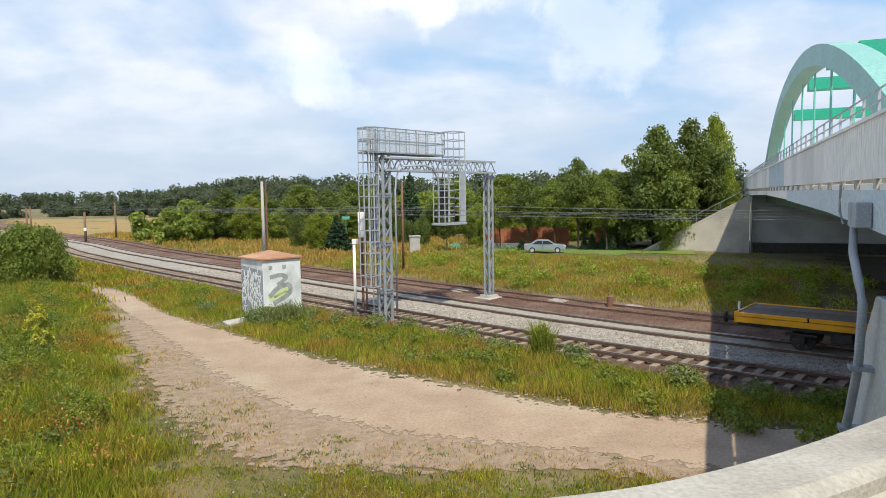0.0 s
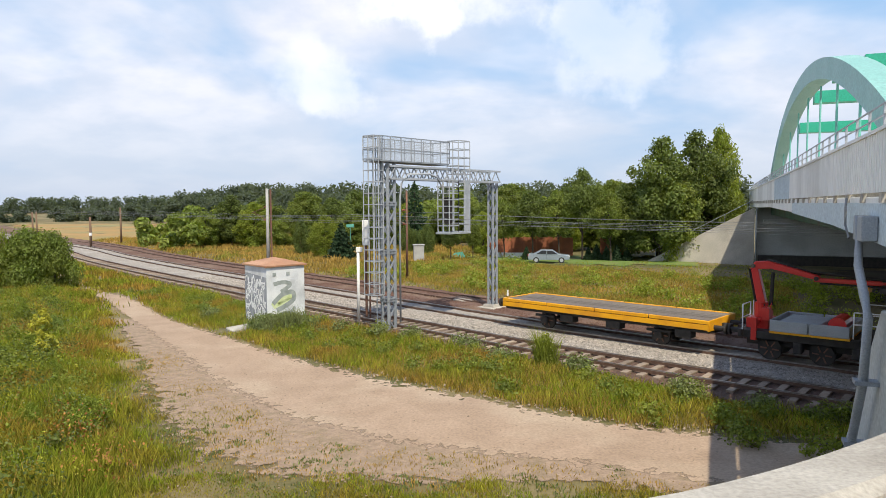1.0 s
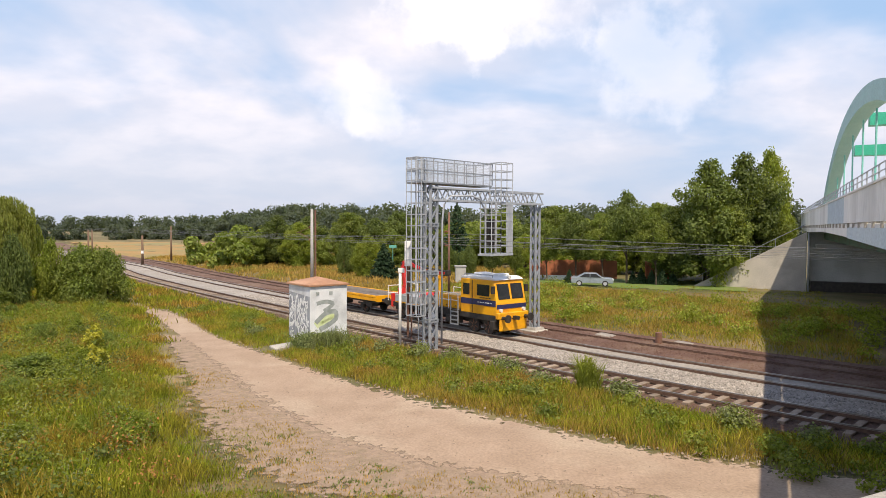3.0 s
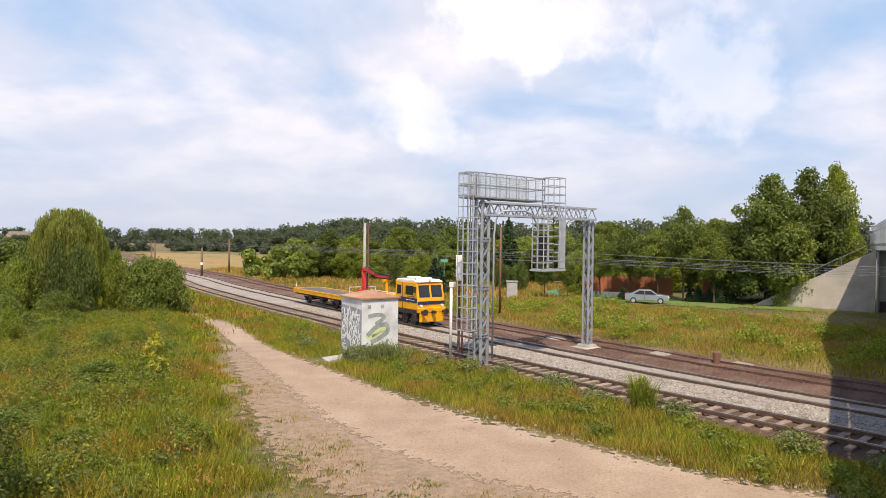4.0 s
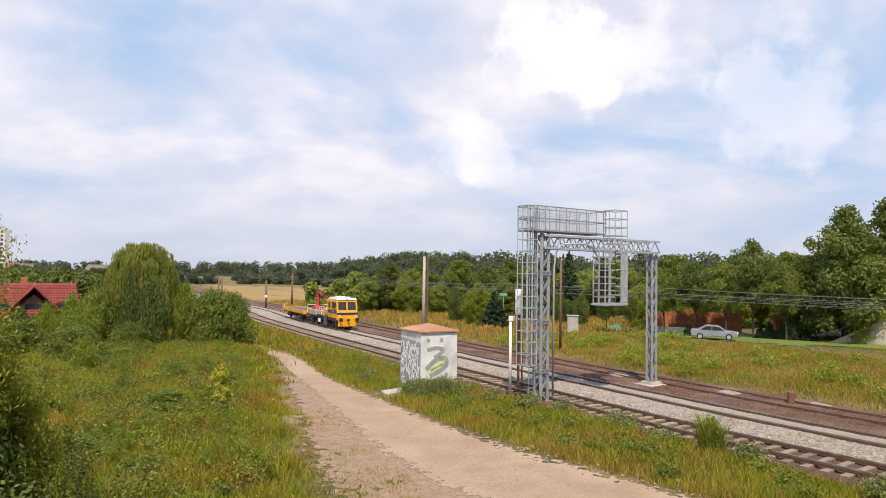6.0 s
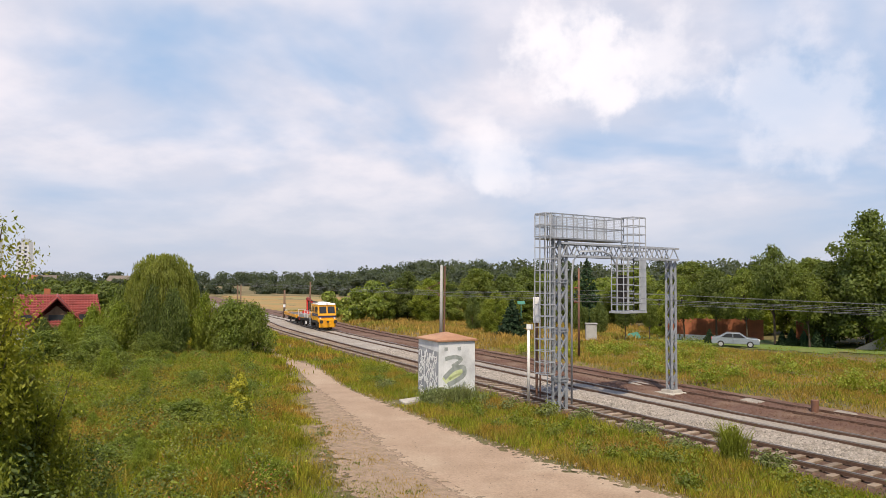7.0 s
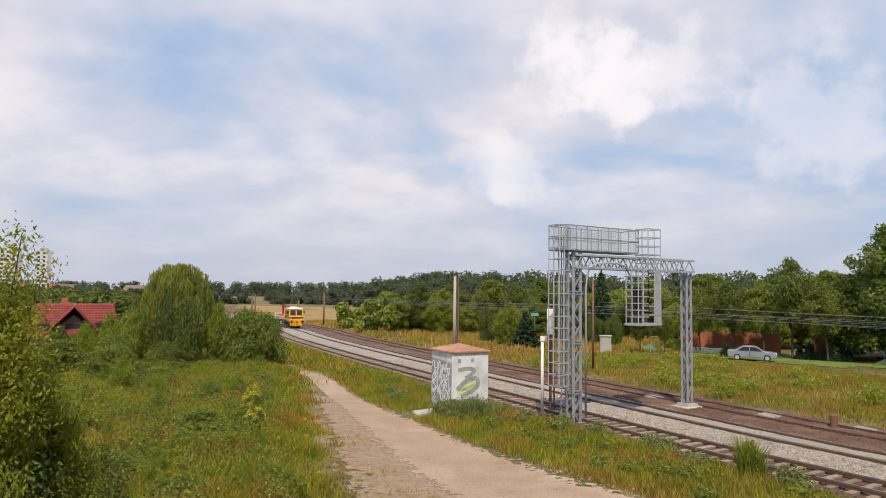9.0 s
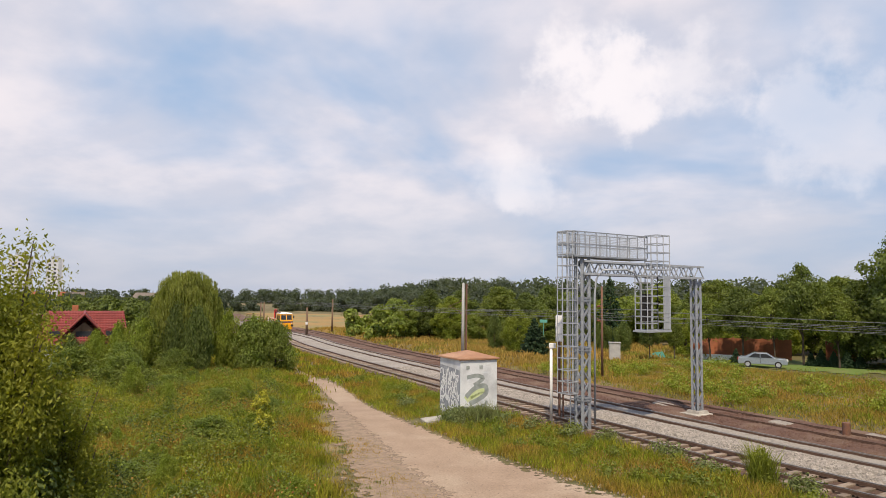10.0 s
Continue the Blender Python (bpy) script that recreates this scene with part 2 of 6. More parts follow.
L_LIGHT = material("leaves_light_green", (0.190, 0.250, 0.036), (0.250, 0.290, 0.050), 0.5, 6.0, 0.6, leaf=0.42, island=0.35, vary=0.15, bump=0)
L_WILLOW = material("willow_leaves", (0.235, 0.275, 0.070), (0.300, 0.330, 0.095), 0.5, 6.0, 0.6, leaf=0.55, island=0.3, bump=0)
L_CONIFER = material("conifer_needles", (0.026, 0.056, 0.026), (0.039, 0.073, 0.030), 0.6, 6.0, 0.7, leaf=0.1, island=0.35, vary=0.2, bump=0)
# Paler, bluish leaf green: the haze of distance is mixed into the colour.
L_FAR = material("haze_tinted_leaves", (0.095, 0.125, 0.100), (0.120, 0.150, 0.116), 0.03, 1.0, 0.8, leaf=0.5, island=0.12, vary=0.2, bump=0)
L_YELLOW = material("yellowish_leaves", (0.270, 0.275, 0.035), (0.165, 0.205, 0.032), 0.8, 8.0, 0.6, leaf=0.42, island=0.3, bump=0)
G_GREEN = material("green_grass", (0.155, 0.225, 0.016), (0.305, 0.300, 0.034), 0.55, 5.0, 0.7, leaf=0.32, island=0.5, bump=0, c=(0.33, 0.215, 0.045), cscale=0.3)
G_DRY = material("dry_grass", (0.42, 0.270, 0.075), (0.33, 0.235, 0.060), 0.3, 5.0, 0.8, leaf=0.25, island=0.35, bump=0, c=(0.250, 0.245, 0.045), cscale=0.2)
M_TILE = material("red_roof_tile", (0.27, 0.05, 0.045), (0.21, 0.038, 0.035), 1.5, 20.0, 0.6, vary=0.25, bump=0.15)
M_BLDG = material("far_white_render", (0.62, 0.64, 0.68), (0.56, 0.58, 0.62), 0.1, 3.0, 0.8, bump=0)
M_BLDG_G = material("far_grey_render", (0.42, 0.45, 0.50), (0.37, 0.40, 0.45), 0.1, 3.0, 0.8, bump=0)
M_WINDOW = material("dark_window_glass", (0.02, 0.024, 0.03), (0.04, 0.045, 0.055), 0.8, 5.0, 0.3, bump=0)
M_CARPAINT = material("silver_blue_car_paint", (0.34, 0.41, 0.48), (0.31, 0.38, 0.45), 1.0, 30.0, 0.3, metal=0.3, bump=0, clear=0.5)
M_TYRE = material("black_rubber", (0.02, 0.02, 0.02), (0.03, 0.03, 0.03), 4.0, 40.0, 0.85)
M_BRICKRED = material("reddish_brown_fence", (0.36, 0.12, 0.055), (0.28, 0.10, 0.05), 1.5, 20.0, 0.85, vary=0.2)
M_TEALTARP = material("teal_net", (0.10, 0.36, 0.28), (0.14, 0.42, 0.33), 1.5, 20.0, 0.6)
M_LAMP = material("lamp_glass", (0.75, 0.75, 0.70), (0.70, 0.70, 0.66), 2.0, 20.0, 0.2, bump=0)
M_LAWN = material("garden_lawn", (0.112, 0.189, 0.034), (0.138, 0.202, 0.043), 0.6, 12.0, 0.95, bump=0.4, c=(0.172, 0.185, 0.060), cscale=0.3, ragged=0.5)
L_HERB = material("grey_green_herbs", (0.15, 0.20, 0.075), (0.20, 0.225, 0.09), 0.7, 8.0, 0.7, leaf=0.3, island=0.4, bump=0)
L_RUSTY = material("reddish_dry_heads", (0.30, 0.13, 0.04), (0.36, 0.20, 0.06), 0.7, 8.0, 0.8, leaf=0.2, island=0.4, bump=0)
M_PEBBLE = material("path_pebble", (0.34, 0.26, 0.19), (0.26, 0.20, 0.145), 3.0, 30.0, 0.9, island=0.3, bump=0.2)
L_FLOWER = material("yellow_flower_heads", (0.42, 0.40, 0.05), (0.30, 0.33, 0.05), 0.8, 8.0, 0.6, leaf=0.3, island=0.3, bump=0)

# ---- builders ----
class Build:
    """Collects boxes, bars and tubes as one mesh."""

    def __init__(self):
        self.v, self.f = [], []

    def add(self, verts, faces):
        k = len(self.v)
        self.v += [tuple(p) for p in verts]
        self.f += [tuple(i + k for i in f) for f in faces]
        return self

    def box(self, x0, x1, y0, y1, z0, z1, m=None):
        p = [Vector((x, y, z)) for z in (z0, z1) for y in (y0, y1) for x in (x0, x1)]
        if m:
            p = [m @ q for q in p]
        return self.add(p, [(0, 2, 3, 1), (4, 5, 7, 6), (0, 1, 5, 4), (2, 6, 7, 3), (0, 4, 6, 2), (1, 3, 7, 5)])

    def bar(self, a, b, w, h=None, n=4):
        """A straight bar from a to b, square (n=4) or round."""
        a, b = Vector(a), Vector(b)
        h = h or w
        d = (b - a).normalized()
        side = d.cross(Vector((0, 0, 1)) if abs(d.z) < 0.95 else Vector((0, 1, 0))).normalized()
        top = side.cross(d)
        ring = []
        for i in range(n):
            t = 2 * math.pi * (i + 0.5) / n
            k = 0.7071 if n == 4 else 0.5
            ring.append(side * (w * k * math.cos(t)) + top * (h * k * math.sin(t)))
        p = [a + r for r in ring] + [b + r for r in ring]
        f = [(i, (i + 1) % n, n + (i + 1) % n, n + i) for i in range(n)] + [tuple(range(n))[::-1], tuple(range(n, 2 * n))]
        return self.add(p, f)

    def tube(self, pts, r, n=6, r1=None):
        """A tube along points, tapering from r to r1."""
        pts = [Vector(p) for p in pts]
        r1 = r if r1 is None else r1
        k, verts, faces = len(pts), [], []
        for i, p in enumerate(pts):
            d = (pts[min(i + 1, k - 1)] - pts[max(i - 1, 0)]).normalized()
            side = d.cross(Vector((0.13, 0.21, 1)) if abs(d.z) < 0.9 else Vector((0.1, 1, 0.1))).normalized()
            top = side.cross(d)
            rr = r + (r1 - r) * i / max(1, k - 1)
            verts += [p + side * (rr * math.cos(6.2832 * j / n)) + top * (rr * math.sin(6.2832 * j / n)) for j in range(n)]
        for i in range(k - 1):
            for j in range(n):
                faces.append((i * n + j, i * n + (j + 1) % n, (i + 1) * n + (j + 1) % n, (i + 1) * n + j))
        faces += [tuple(range(n))[::-1], tuple(range((k - 1) * n, k * n))]
        return self.add(verts, faces)

    def prism(self, outline, y0, y1):
        """An outline in x and z, extruded along y."""
        n = len(outline)
        p = [(x, y0, z) for x, z in outline] + [(x, y1, z) for x, z in outline]
        f = [(i, (i + 1) % n, n + (i + 1) % n, n + i) for i in range(n)] + [tuple(range(n))[::-1], tuple(range(n, 2 * n))]
        return self.add(p, f)

    def disc(self, c, r, w, n=16):
        """A wheel-like disc with its axle along y."""
        p = [(c[0] + r * math.cos(6.2832 * i / n), y, c[2] + r * math.sin(6.2832 * i / n)) for y in (c[1] - w / 2, c[1] + w / 2) for i in range(n)]
        f = [(i, (i + 1) % n, n + (i + 1) % n, n + i) for i in range(n)] + [tuple(range(n))[::-1], tuple(range(n, 2 * n))]
        return self.add(p, f)

    def mesh(self, name, mat, bevel=0.0, smooth=False):
        me = bpy.data.meshes.new(name)
        me.from_pydata(self.v, [], self.f)
        bm = bmesh.new()
        bm.from_mesh(me)
        bmesh.ops.recalc_face_normals(bm, faces=bm.faces)
        if bevel:
            bmesh.ops.bevel(bm, geom=bm.edges[:], offset=bevel, segments=1, affect="EDGES", clamp_overlap=True)
        for f in bm.faces:
            f.smooth = smooth
        bm.to_mesh(me)
        bm.free()
        me.materials.append(mat)
        return me


def empty(name, m, label, category, group="", kind=""):
    ob = new(name)
    ob.matrix_basis = m
    return tagged(ob, label, category, group, kind)


def part(name, b, mat, parent, label="", bevel=0.0, smooth=False, m=None):
    ob = new(name, b.mesh(name, mat, bevel, smooth))
    ob.parent = parent
    if m:
        ob.matrix_basis = m
    return tagged(ob, label)


def thing(name, b, mat, label, category, group="", kind="", bevel=0.0, smooth=False, m=None):
    ob = new(name, b.mesh(name, mat, bevel, smooth))
    if m:
        ob.matrix_basis = m
    return tagged(ob, label, category, group, kind)


def soup(name, verts, faces, mat, parent=None, n=4):
    """A mesh straight from arrays: verts (k, 3), faces (m, n)."""
    me = bpy.data.meshes.new(name)
    me.vertices.add(len(verts))
    me.vertices.foreach_set("co", np.asarray(verts, np.float32).ravel())
    me.loops.add(faces.size)
    me.loops.foreach_set("vertex_index", np.asarray(faces, np.int32).ravel())
    me.polygons.add(len(faces))
    me.polygons.foreach_set("loop_start", np.arange(0, faces.size, n, dtype=np.int32))
    me.update(calc_edges=True)
    me.materials.append(mat)
    ob = new(name, me)
    ob.parent = parent
    return ob


# ---- the two tracks' line ----
LINE = [Vector(p) for p in ((46, -2.5), (34.2, 8), (22.7, 18.3), (11.9, 27.4), (5.95, 32.8), (2.0, 36.9), (-3.0, 42.1), (-19.1, 59.4), (-28.2, 69.5),
                            (-41, 84.5), (-52.5, 99.5), (-91, 142), (-106, 160), (-153, 222), (-185, 272))]


def sampled():
    out_ = []
    for i in range(1, len(LINE) - 2):
        a, b, c, d = LINE[i - 1:i + 3]
        for k in range(24):
            u = k / 24
            out_.append(0.5 * (2 * b + (c - a) * u + (2 * a - 5 * b + 4 * c - d) * u * u + (3 * b - a - 3 * c + d) * u ** 3))
    return out_


def smoothed(p, rounds):
    for _ in range(rounds):
        p = [p[0]] + [(p[i - 1] + 2 * p[i] + p[i + 1]) / 4 for i in range(1, len(p) - 1)] + [p[-1]]
    return p


CURVE = smoothed(sampled(), 60)
ARC = [0.0]
for i in range(1, len(CURVE)):
    ARC.append(ARC[-1] + (CURVE[i] - CURVE[i - 1]).length)


def on_line(s, off=0.0, z=0.0):
    """The place s metres along the running track and off metres to its camera side, and the heading there."""
    i = min(max(int(np.searchsorted(ARC, s)) - 1, 0), len(ARC) - 2)
    u = (s - ARC[i]) / (ARC[i + 1] - ARC[i])
    p = CURVE[i].lerp(CURVE[i + 1], u)
    j0, j1 = max(i - 3, 0), min(i + 4, len(CURVE) - 1)
    d = (CURVE[j1] - CURVE[j0]).normalized()
    return Vector((p.x - d.y * off, p.y + d.x * off, z)), math.degrees(math.atan2(d.y, d.x))


def to_line(x, y):
    """Distance along and beside the running track, for many places at once."""
    P = np.array([(c.x, c.y) for c in CURVE])
    T = np.gradient(P, axis=0)
    T /= np.linalg.norm(T, axis=1)[:, None]
    q = np.stack([np.asarray(x, float), np.asarray(y, float)], -1)
    best = np.zeros(len(q), int)
    for k in range(0, len(q), 4000):
        d = ((q[k:k + 4000, None, :] - P[None]) ** 2).sum(-1)
        best[k:k + 4000] = d.argmin(1)
    r = q - P[best]
    off = -T[best, 1] * r[:, 0] + T[best, 0] * r[:, 1]
    along = np.array(ARC)[best] + (T[best] * r).sum(1)
    return along, off


NEAR = 4.4      # the near track's centre
OLD = -4.25     # the overgrown third track's centre

# ---- ground, path, tracks ----
def ground_z(x, y):
    s, off = to_line(x, y)
    dip = np.clip((7.6 - off) / 1.0, 0, 1) * np.clip((off + 7.5) / 1.6, 0, 1)
    inside = (s > 1) & (s < ARC[-1] - 2)
    soft = 0.07 * np.sin(x * 0.31 + 1.0) * np.cos(y * 0.27) + 0.04 * np.sin(x * 0.9 + y * 0.7)
    return np.where(inside, -0.55 * dip, 0.0) + soft * (1 - dip) - 0.03


def build_ground():
    def axis(lo, hi, step):
        a = list(np.arange(lo, hi + 0.01, step))
        k = step
        while a[-1] < 3000:
            k *= 1.35
            a.append(a[-1] + k)
        k = step
        while a[0] > -3000:
            k *= 1.35
            a.insert(0, a[0] - k)
        return np.array(a)

    xs, ys = axis(-75, 45, 1.0), axis(2, 135, 1.0)
    X, Y = np.meshgrid(xs, ys)
    Z = ground_z(X.ravel(), Y.ravel())
    n = len(xs)
    i, j = np.meshgrid(np.arange(n - 1), np.arange(len(ys) - 1))
    k = (j * n + i).ravel()
    ob = soup("ground", np.stack([X.ravel(), Y.ravel(), Z], 1), np.stack([k, k + 1, k + n + 1, k + n], 1), M_GROUND)
    for p in ob.data.polygons:
        p.use_smooth = True
    tagged(ob, "uneven meadow ground with green and dry grass", "ground", kind="structure")


build_ground()


def ribbon(name, rows, mat, label, category, z=0.03, kind="structure", wob=0.0):
    """A strip of ground between two edges, with ragged borders."""
    rnd = random.Random(4)
    v, f, w = [], [], 16
    fine_rows = []
    for (a0, b0), (a1, b1) in zip(rows, rows[1:]):
        for k in range(14):
            u = k / 14
            fine_rows.append((Vector(a0).lerp(Vector(a1), u), Vector(b0).lerp(Vector(b1), u)))
    A = smoothed([r[0] for r in fine_rows], 30)
    B = smoothed([r[1] for r in fine_rows], 30)
    for a, b in zip(A, B):
        a = a + Vector((rnd.uniform(-wob, wob), rnd.uniform(-wob, wob)))
        b = b + Vector((rnd.uniform(-wob, wob), rnd.uniform(-wob, wob)))
        for k in range(w + 1):
            p = a.lerp(b, k / w)
            v.append((p.x, p.y))
    v = np.array(v)
    zz = ground_z(v[:, 0], v[:, 1]) + z
    for i in range(len(A) - 1):
        for k in range(w):
            q = i * (w + 1) + k
            f.append((q, q + 1, q + w + 2, q + w + 1))
    ob = soup(name, np.column_stack([v, zz]), np.array(f), mat)
    for p in ob.data.polygons:
        p.use_smooth = True
    edge = ob.data.attributes.new("edge", "FLOAT", "POINT")
    edge.data.foreach_set("value", [min(k, w - k) / (w / 2) for _ in A for k in range(w + 1)])
    return tagged(ob, label, category, kind=kind)


PATH = [((-36, 61), (-35.0, 61.6)), ((-29.4, 52), (-28.4, 52.6)), ((-25.2, 47.4), (-23.9, 47.2)), ((-23.2, 44.3), (-20.3, 43.8)), ((-17.6, 36.8), (-14.8, 36)), ((-13.0, 29.9), (-10.6, 31.4)), ((-8.2, 22.8), (-4.8, 25.6)),
        ((-5.0, 18.7), (-1.3, 22.4)), ((-1.6, 16.6), (2.0, 20.2)), ((1.2, 15.8), (4.9, 18.4)), ((3.2, 15.0), (7.4, 17.6)), ((5.8, 14.0), (10.7, 16.2)), ((9.5, 12.4), (14.6, 14.2)), ((16, 9.5), (20, 11.5))]
EDGE = [((-18.4, 36.4), (-15.4, 36.2)), ((-14.3, 29.5), (-11, 31)), ((-10.2, 21.5), (-5, 25)), ((-7.4, 16.4), (-1.5, 22)), ((-4.2, 13.9), (1.8, 19.6)), ((-0.2, 14.2), (4.5, 18)), ((2.4, 14.2), (7, 17)), ((5.4, 13.3), (10, 15.8)), ((9.3, 12.0), (14, 14))]
ribbon("trampled_verge", EDGE, M_PATHEDGE, "worn bare soil and stones beside the dirt path", "verge", 0.03, wob=0.03)
ribbon("path", PATH, M_PATH, "pale sandy dirt path with wheel ruts", "path", 0.038, wob=0.05)


def strip(name, off0, off1, z0, z1, mat, label, s0=2.0, s1=None, humps=0.0):
    """A bed along the tracks from off0 to off1."""
    rnd = random.Random(2)
    s1 = s1 or ARC[-1] - 4
    v, f, w, s, n = [], [], 8, s0, 0
    while s < s1:
        for k in range(w + 1):
            u = k / w
            p, _ = on_line(s, off0 + (off1 - off0) * u)
            edge = (z0 + (z1 - z0) * u)
            v.append((p.x, p.y, edge + rnd.uniform(-humps, humps)))
        s += 0.8
        n += 1
    for i in range(n - 1):
        for k in range(w):
            q = i * (w + 1) + k
            f.append((q, q + 1, q + w + 2, q + w + 1))
    return tagged(soup(name, np.array(v), np.array(f), mat), label, "track bed", kind="structure")


strip("ballast_bed_between", -0.95, 3.3, -0.13, -0.16, M_BALLAST, "pale grey crushed stone ballast between the two tracks", humps=0.025)
strip("ballast_bed_near", 3.3, 6.7, -0.23, -0.27, M_BALLAST_NEAR, "brown stained ballast under the near track", humps=0.02)
strip("ballast_shoulder_near", 6.7, 7.7, -0.27, -0.45, M_BALLAST_NEAR, "brown ballast shoulder", humps=0.03)
strip("ballast_bed_old", -6.2, -0.95, -0.12, -0.13, M_BALLAST_OLD, "brown overgrown ballast of the disused track", humps=0.04)


def rails(name, centre, s0, s1, label, top=0.0, mat_top=None):
    track = empty(name, pose(0, 0, 0), label, "railway track", kind="structure")
    for side in (-0.75, 0.75):
        for nm, half, z0, z1, mat in (("rail", 0.06, top - 0.15, top - 0.045, M_RAIL), ("rail_head", 0.036, top - 0.045, top, mat_top or M_RAILTOP)):
            b, s, rows = Build(), s0, []
            while s < s1:
                rows.append([on_line(s, centre + side + o, z)[0] for o, z in ((-half, z0), (half, z0), (half, z1), (-half, z1))])
                s += 2.0
            for r in rows:
                b.v += [tuple(p) for p in r]
            for i in range(len(rows) - 1):
                for k in range(4):
                    b.f.append((i * 4 + k, i * 4 + (k + 1) % 4, i * 4 + 4 + (k + 1) % 4, i * 4 + 4 + k))
            part(nm, b, mat, track)
    return track


S_END = ARC[-1] - 4
far_track = rails("railway_track_running", 0.0, 2, S_END, "running track with worn steel rails in pale ballast")
near_track = rails("railway_track_near", NEAR, 2, S_END, "rusty rails on weathered sleepers in brown ballast", top=-0.02)
old_track = rails("railway_track_disused", OLD, 2, 150, "rusty disused track sunk in brown ballast", top=-0.02, mat_top=M_RAIL)
ribbon("dry_field", [((-52, 104), (-32, 97)), ((-66, 122), (-44, 112)), ((-84, 142), (-52, 128)), ((-112, 178), (-64, 160)), ((-140, 212), (-80, 200)), ((-160, 240), (-90, 230))], M_FIELD, "straw-coloured mown field beside the distant track", "field", 0.05, wob=0.3)
ribbon("bare_soil", [((13, 12), (26, 6)), ((16.5, 21), (30, 15.5)), ((20, 30), (34, 24)), ((23.6, 38), (38, 32)), ((27, 46), (41, 40)), ((30.5, 54), (44, 49)), ((34, 62), (47, 57))], M_SOIL, "bare soil under the bridge, shade put into its dark colour", "soil", 0.05, wob=0.1)
ribbon("lawn", [((-2, 68.5), (-1, 84)), ((4, 69.5), (4, 84)), ((10, 67.5), (11, 82)), ((16, 65.5), (18, 80)), ((21, 64), (24, 78)), ((24, 64), (28, 75))], M_LAWN, "bright green garden lawn beyond the bank", "lawn", 0.06, wob=0.1)

# ---- bridge ----
# local x runs along the bridge away from the eye, local -y to its far side
BR = pose(9.75, 16.64, 0, 0, 0, 67.9)


def build_bridge():
    br = empty("bridge", BR, "road bridge with teal bowstring arches and pale concrete parapet", "bridge")
    far, near = 56.0, -26.0
    # Deck runs on past the far arch to keep skylight out below.
    part("deck", Build().box(near, far + 14, -22, -0.6, 5.75, 6.1), M_CONCRETE, br, "concrete bridge deck")
    # edge girder: deeper towards the near end
    g = Build()
    g.prism([(near, 6.05), (far + 10, 6.35), (far + 10, 5.75), (far - 6, 5.62), (30, 5.75), (14, 5.6), (2, 5.42), (near, 4.95)], -0.75, -0.02)
    part("edge_girder", g, M_CONCRETE_W, br, "pale painted concrete edge girder", bevel=0.02)
    gb = Build()
    gb.prism([(-7, 5.12), (2, 5.40), (14, 5.58), (14, 6.03), (-7, 5.98)], -0.02, 0.012)
    part("painted_patch", gb, M_CONCRETE_B, br, "blue-grey panel")
    # Unseen strip added to stop sun slipping between parapet and deck.
    part("kerb", Build().box(near, far + 8, -0.9, -0.25, 5.9, 6.7), M_CONCRETE, br, "unseen filler strip that blocks sun behind the parapet")
    part("lower_girder", Build().box(near, far, -2.6, -1.6, 4.9, 5.76), M_GIRDER, br, "green steel girder, darkened in colour for its shade")
    for k in range(8):
        part("cross_girder", Build().box(near, far, -5 - 1.9 * k, -4.7 - 1.9 * k, 5.0, 5.76), M_CONCRETE, br)
    # ribbed parapet panels
    n, x = 0, near
    while x < far + 8:
        prof = []
        for j in range(8):
            q = x + j * 0.241
            prof += [(q, 0.05), (q + 0.09, 0.05), (q + 0.1, 0.064), (q + 0.23, 0.064)]
        prof = [(x, -0.02)] + prof + [(x + 1.93, 0.05), (x + 1.93, -0.02)]
        k = len(prof)
        rib = Build().add([(px, py, z) for z in (6.2, 7.35) for px, py in prof], [(i, (i + 1) % k, k + (i + 1) % k, k + i) for i in range(k)] + [tuple(range(k))[::-1], tuple(range(k, 2 * k))])
        mat = M_CONCRETE_B if 14 < x < 24 else M_CONCRETE_W
        part("parapet_panel", rib, mat, br, "blue-grey ribbed parapet panel" if 14 < x < 24 else "pale ribbed parapet panel")
        part("parapet_bracket", Build().box(x + 0.3, x + 0.55, -0.05, 0.05, 6.0, 6.2), M_CONCRETE, br)
        x += 1.95
        n += 1
    part("coping", Build().box(near, far + 8, -0.1, 0.1, 7.35, 7.42), M_CONCRETE_W, br)
    r = Build()
    for z in (7.72, 7.95):
        r.bar((near, -0.1, z), (far + 8, -0.1, z), 0.045, n=6)
    part("handrail", r, M_STEEL_L, br, "pale steel handrail")
    x = near
    while x < far + 8:
        part("rail_post", Build().box(x, x + 0.05, -0.125, -0.075, 7.42, 7.95), M_STEEL_L, br)
        x += 1.5
    # arches
    for y0 in (-1.45, -11.6):
        a, rows = Build(), []
        for k in range(33):
            u = -1 + 2 * k / 32
            xc = 29.5 + 30.0 * u
            zc = 7.0 + 6.8 * (1 - abs(u) ** 2.1)
            d = Vector((30.0, 0, -6.8 * 2.1 * abs(u) ** 1.1 * (1 if u > 0 else -1))).normalized()
            nrm = Vector((-d.z, 0, d.x))
            c = Vector((xc, 0, zc))
            rows.append([c + nrm * 0.0 + Vector((0, y0, 0)), c + Vector((0, y0 - 0.95, 0)), c - nrm * 0.98 + Vector((0, y0 - 0.95, 0)), c - nrm * 0.98 + Vector((0, y0, 0))])
        for rr in rows:
            a.v += [tuple(p) for p in rr]
        for i in range(32):
            for k in range(4):
                a.f.append((i * 4 + k, i * 4 + (k + 1) % 4, i * 4 + 4 + (k + 1) % 4, i * 4 + 4 + k))
        part("arch", a, M_ARCH_SIDE if y0 > -5 else M_ARCH, br, "teal painted steel box arch")
        for k in range(1, 10):
            u = -1 + 2 * k / 10
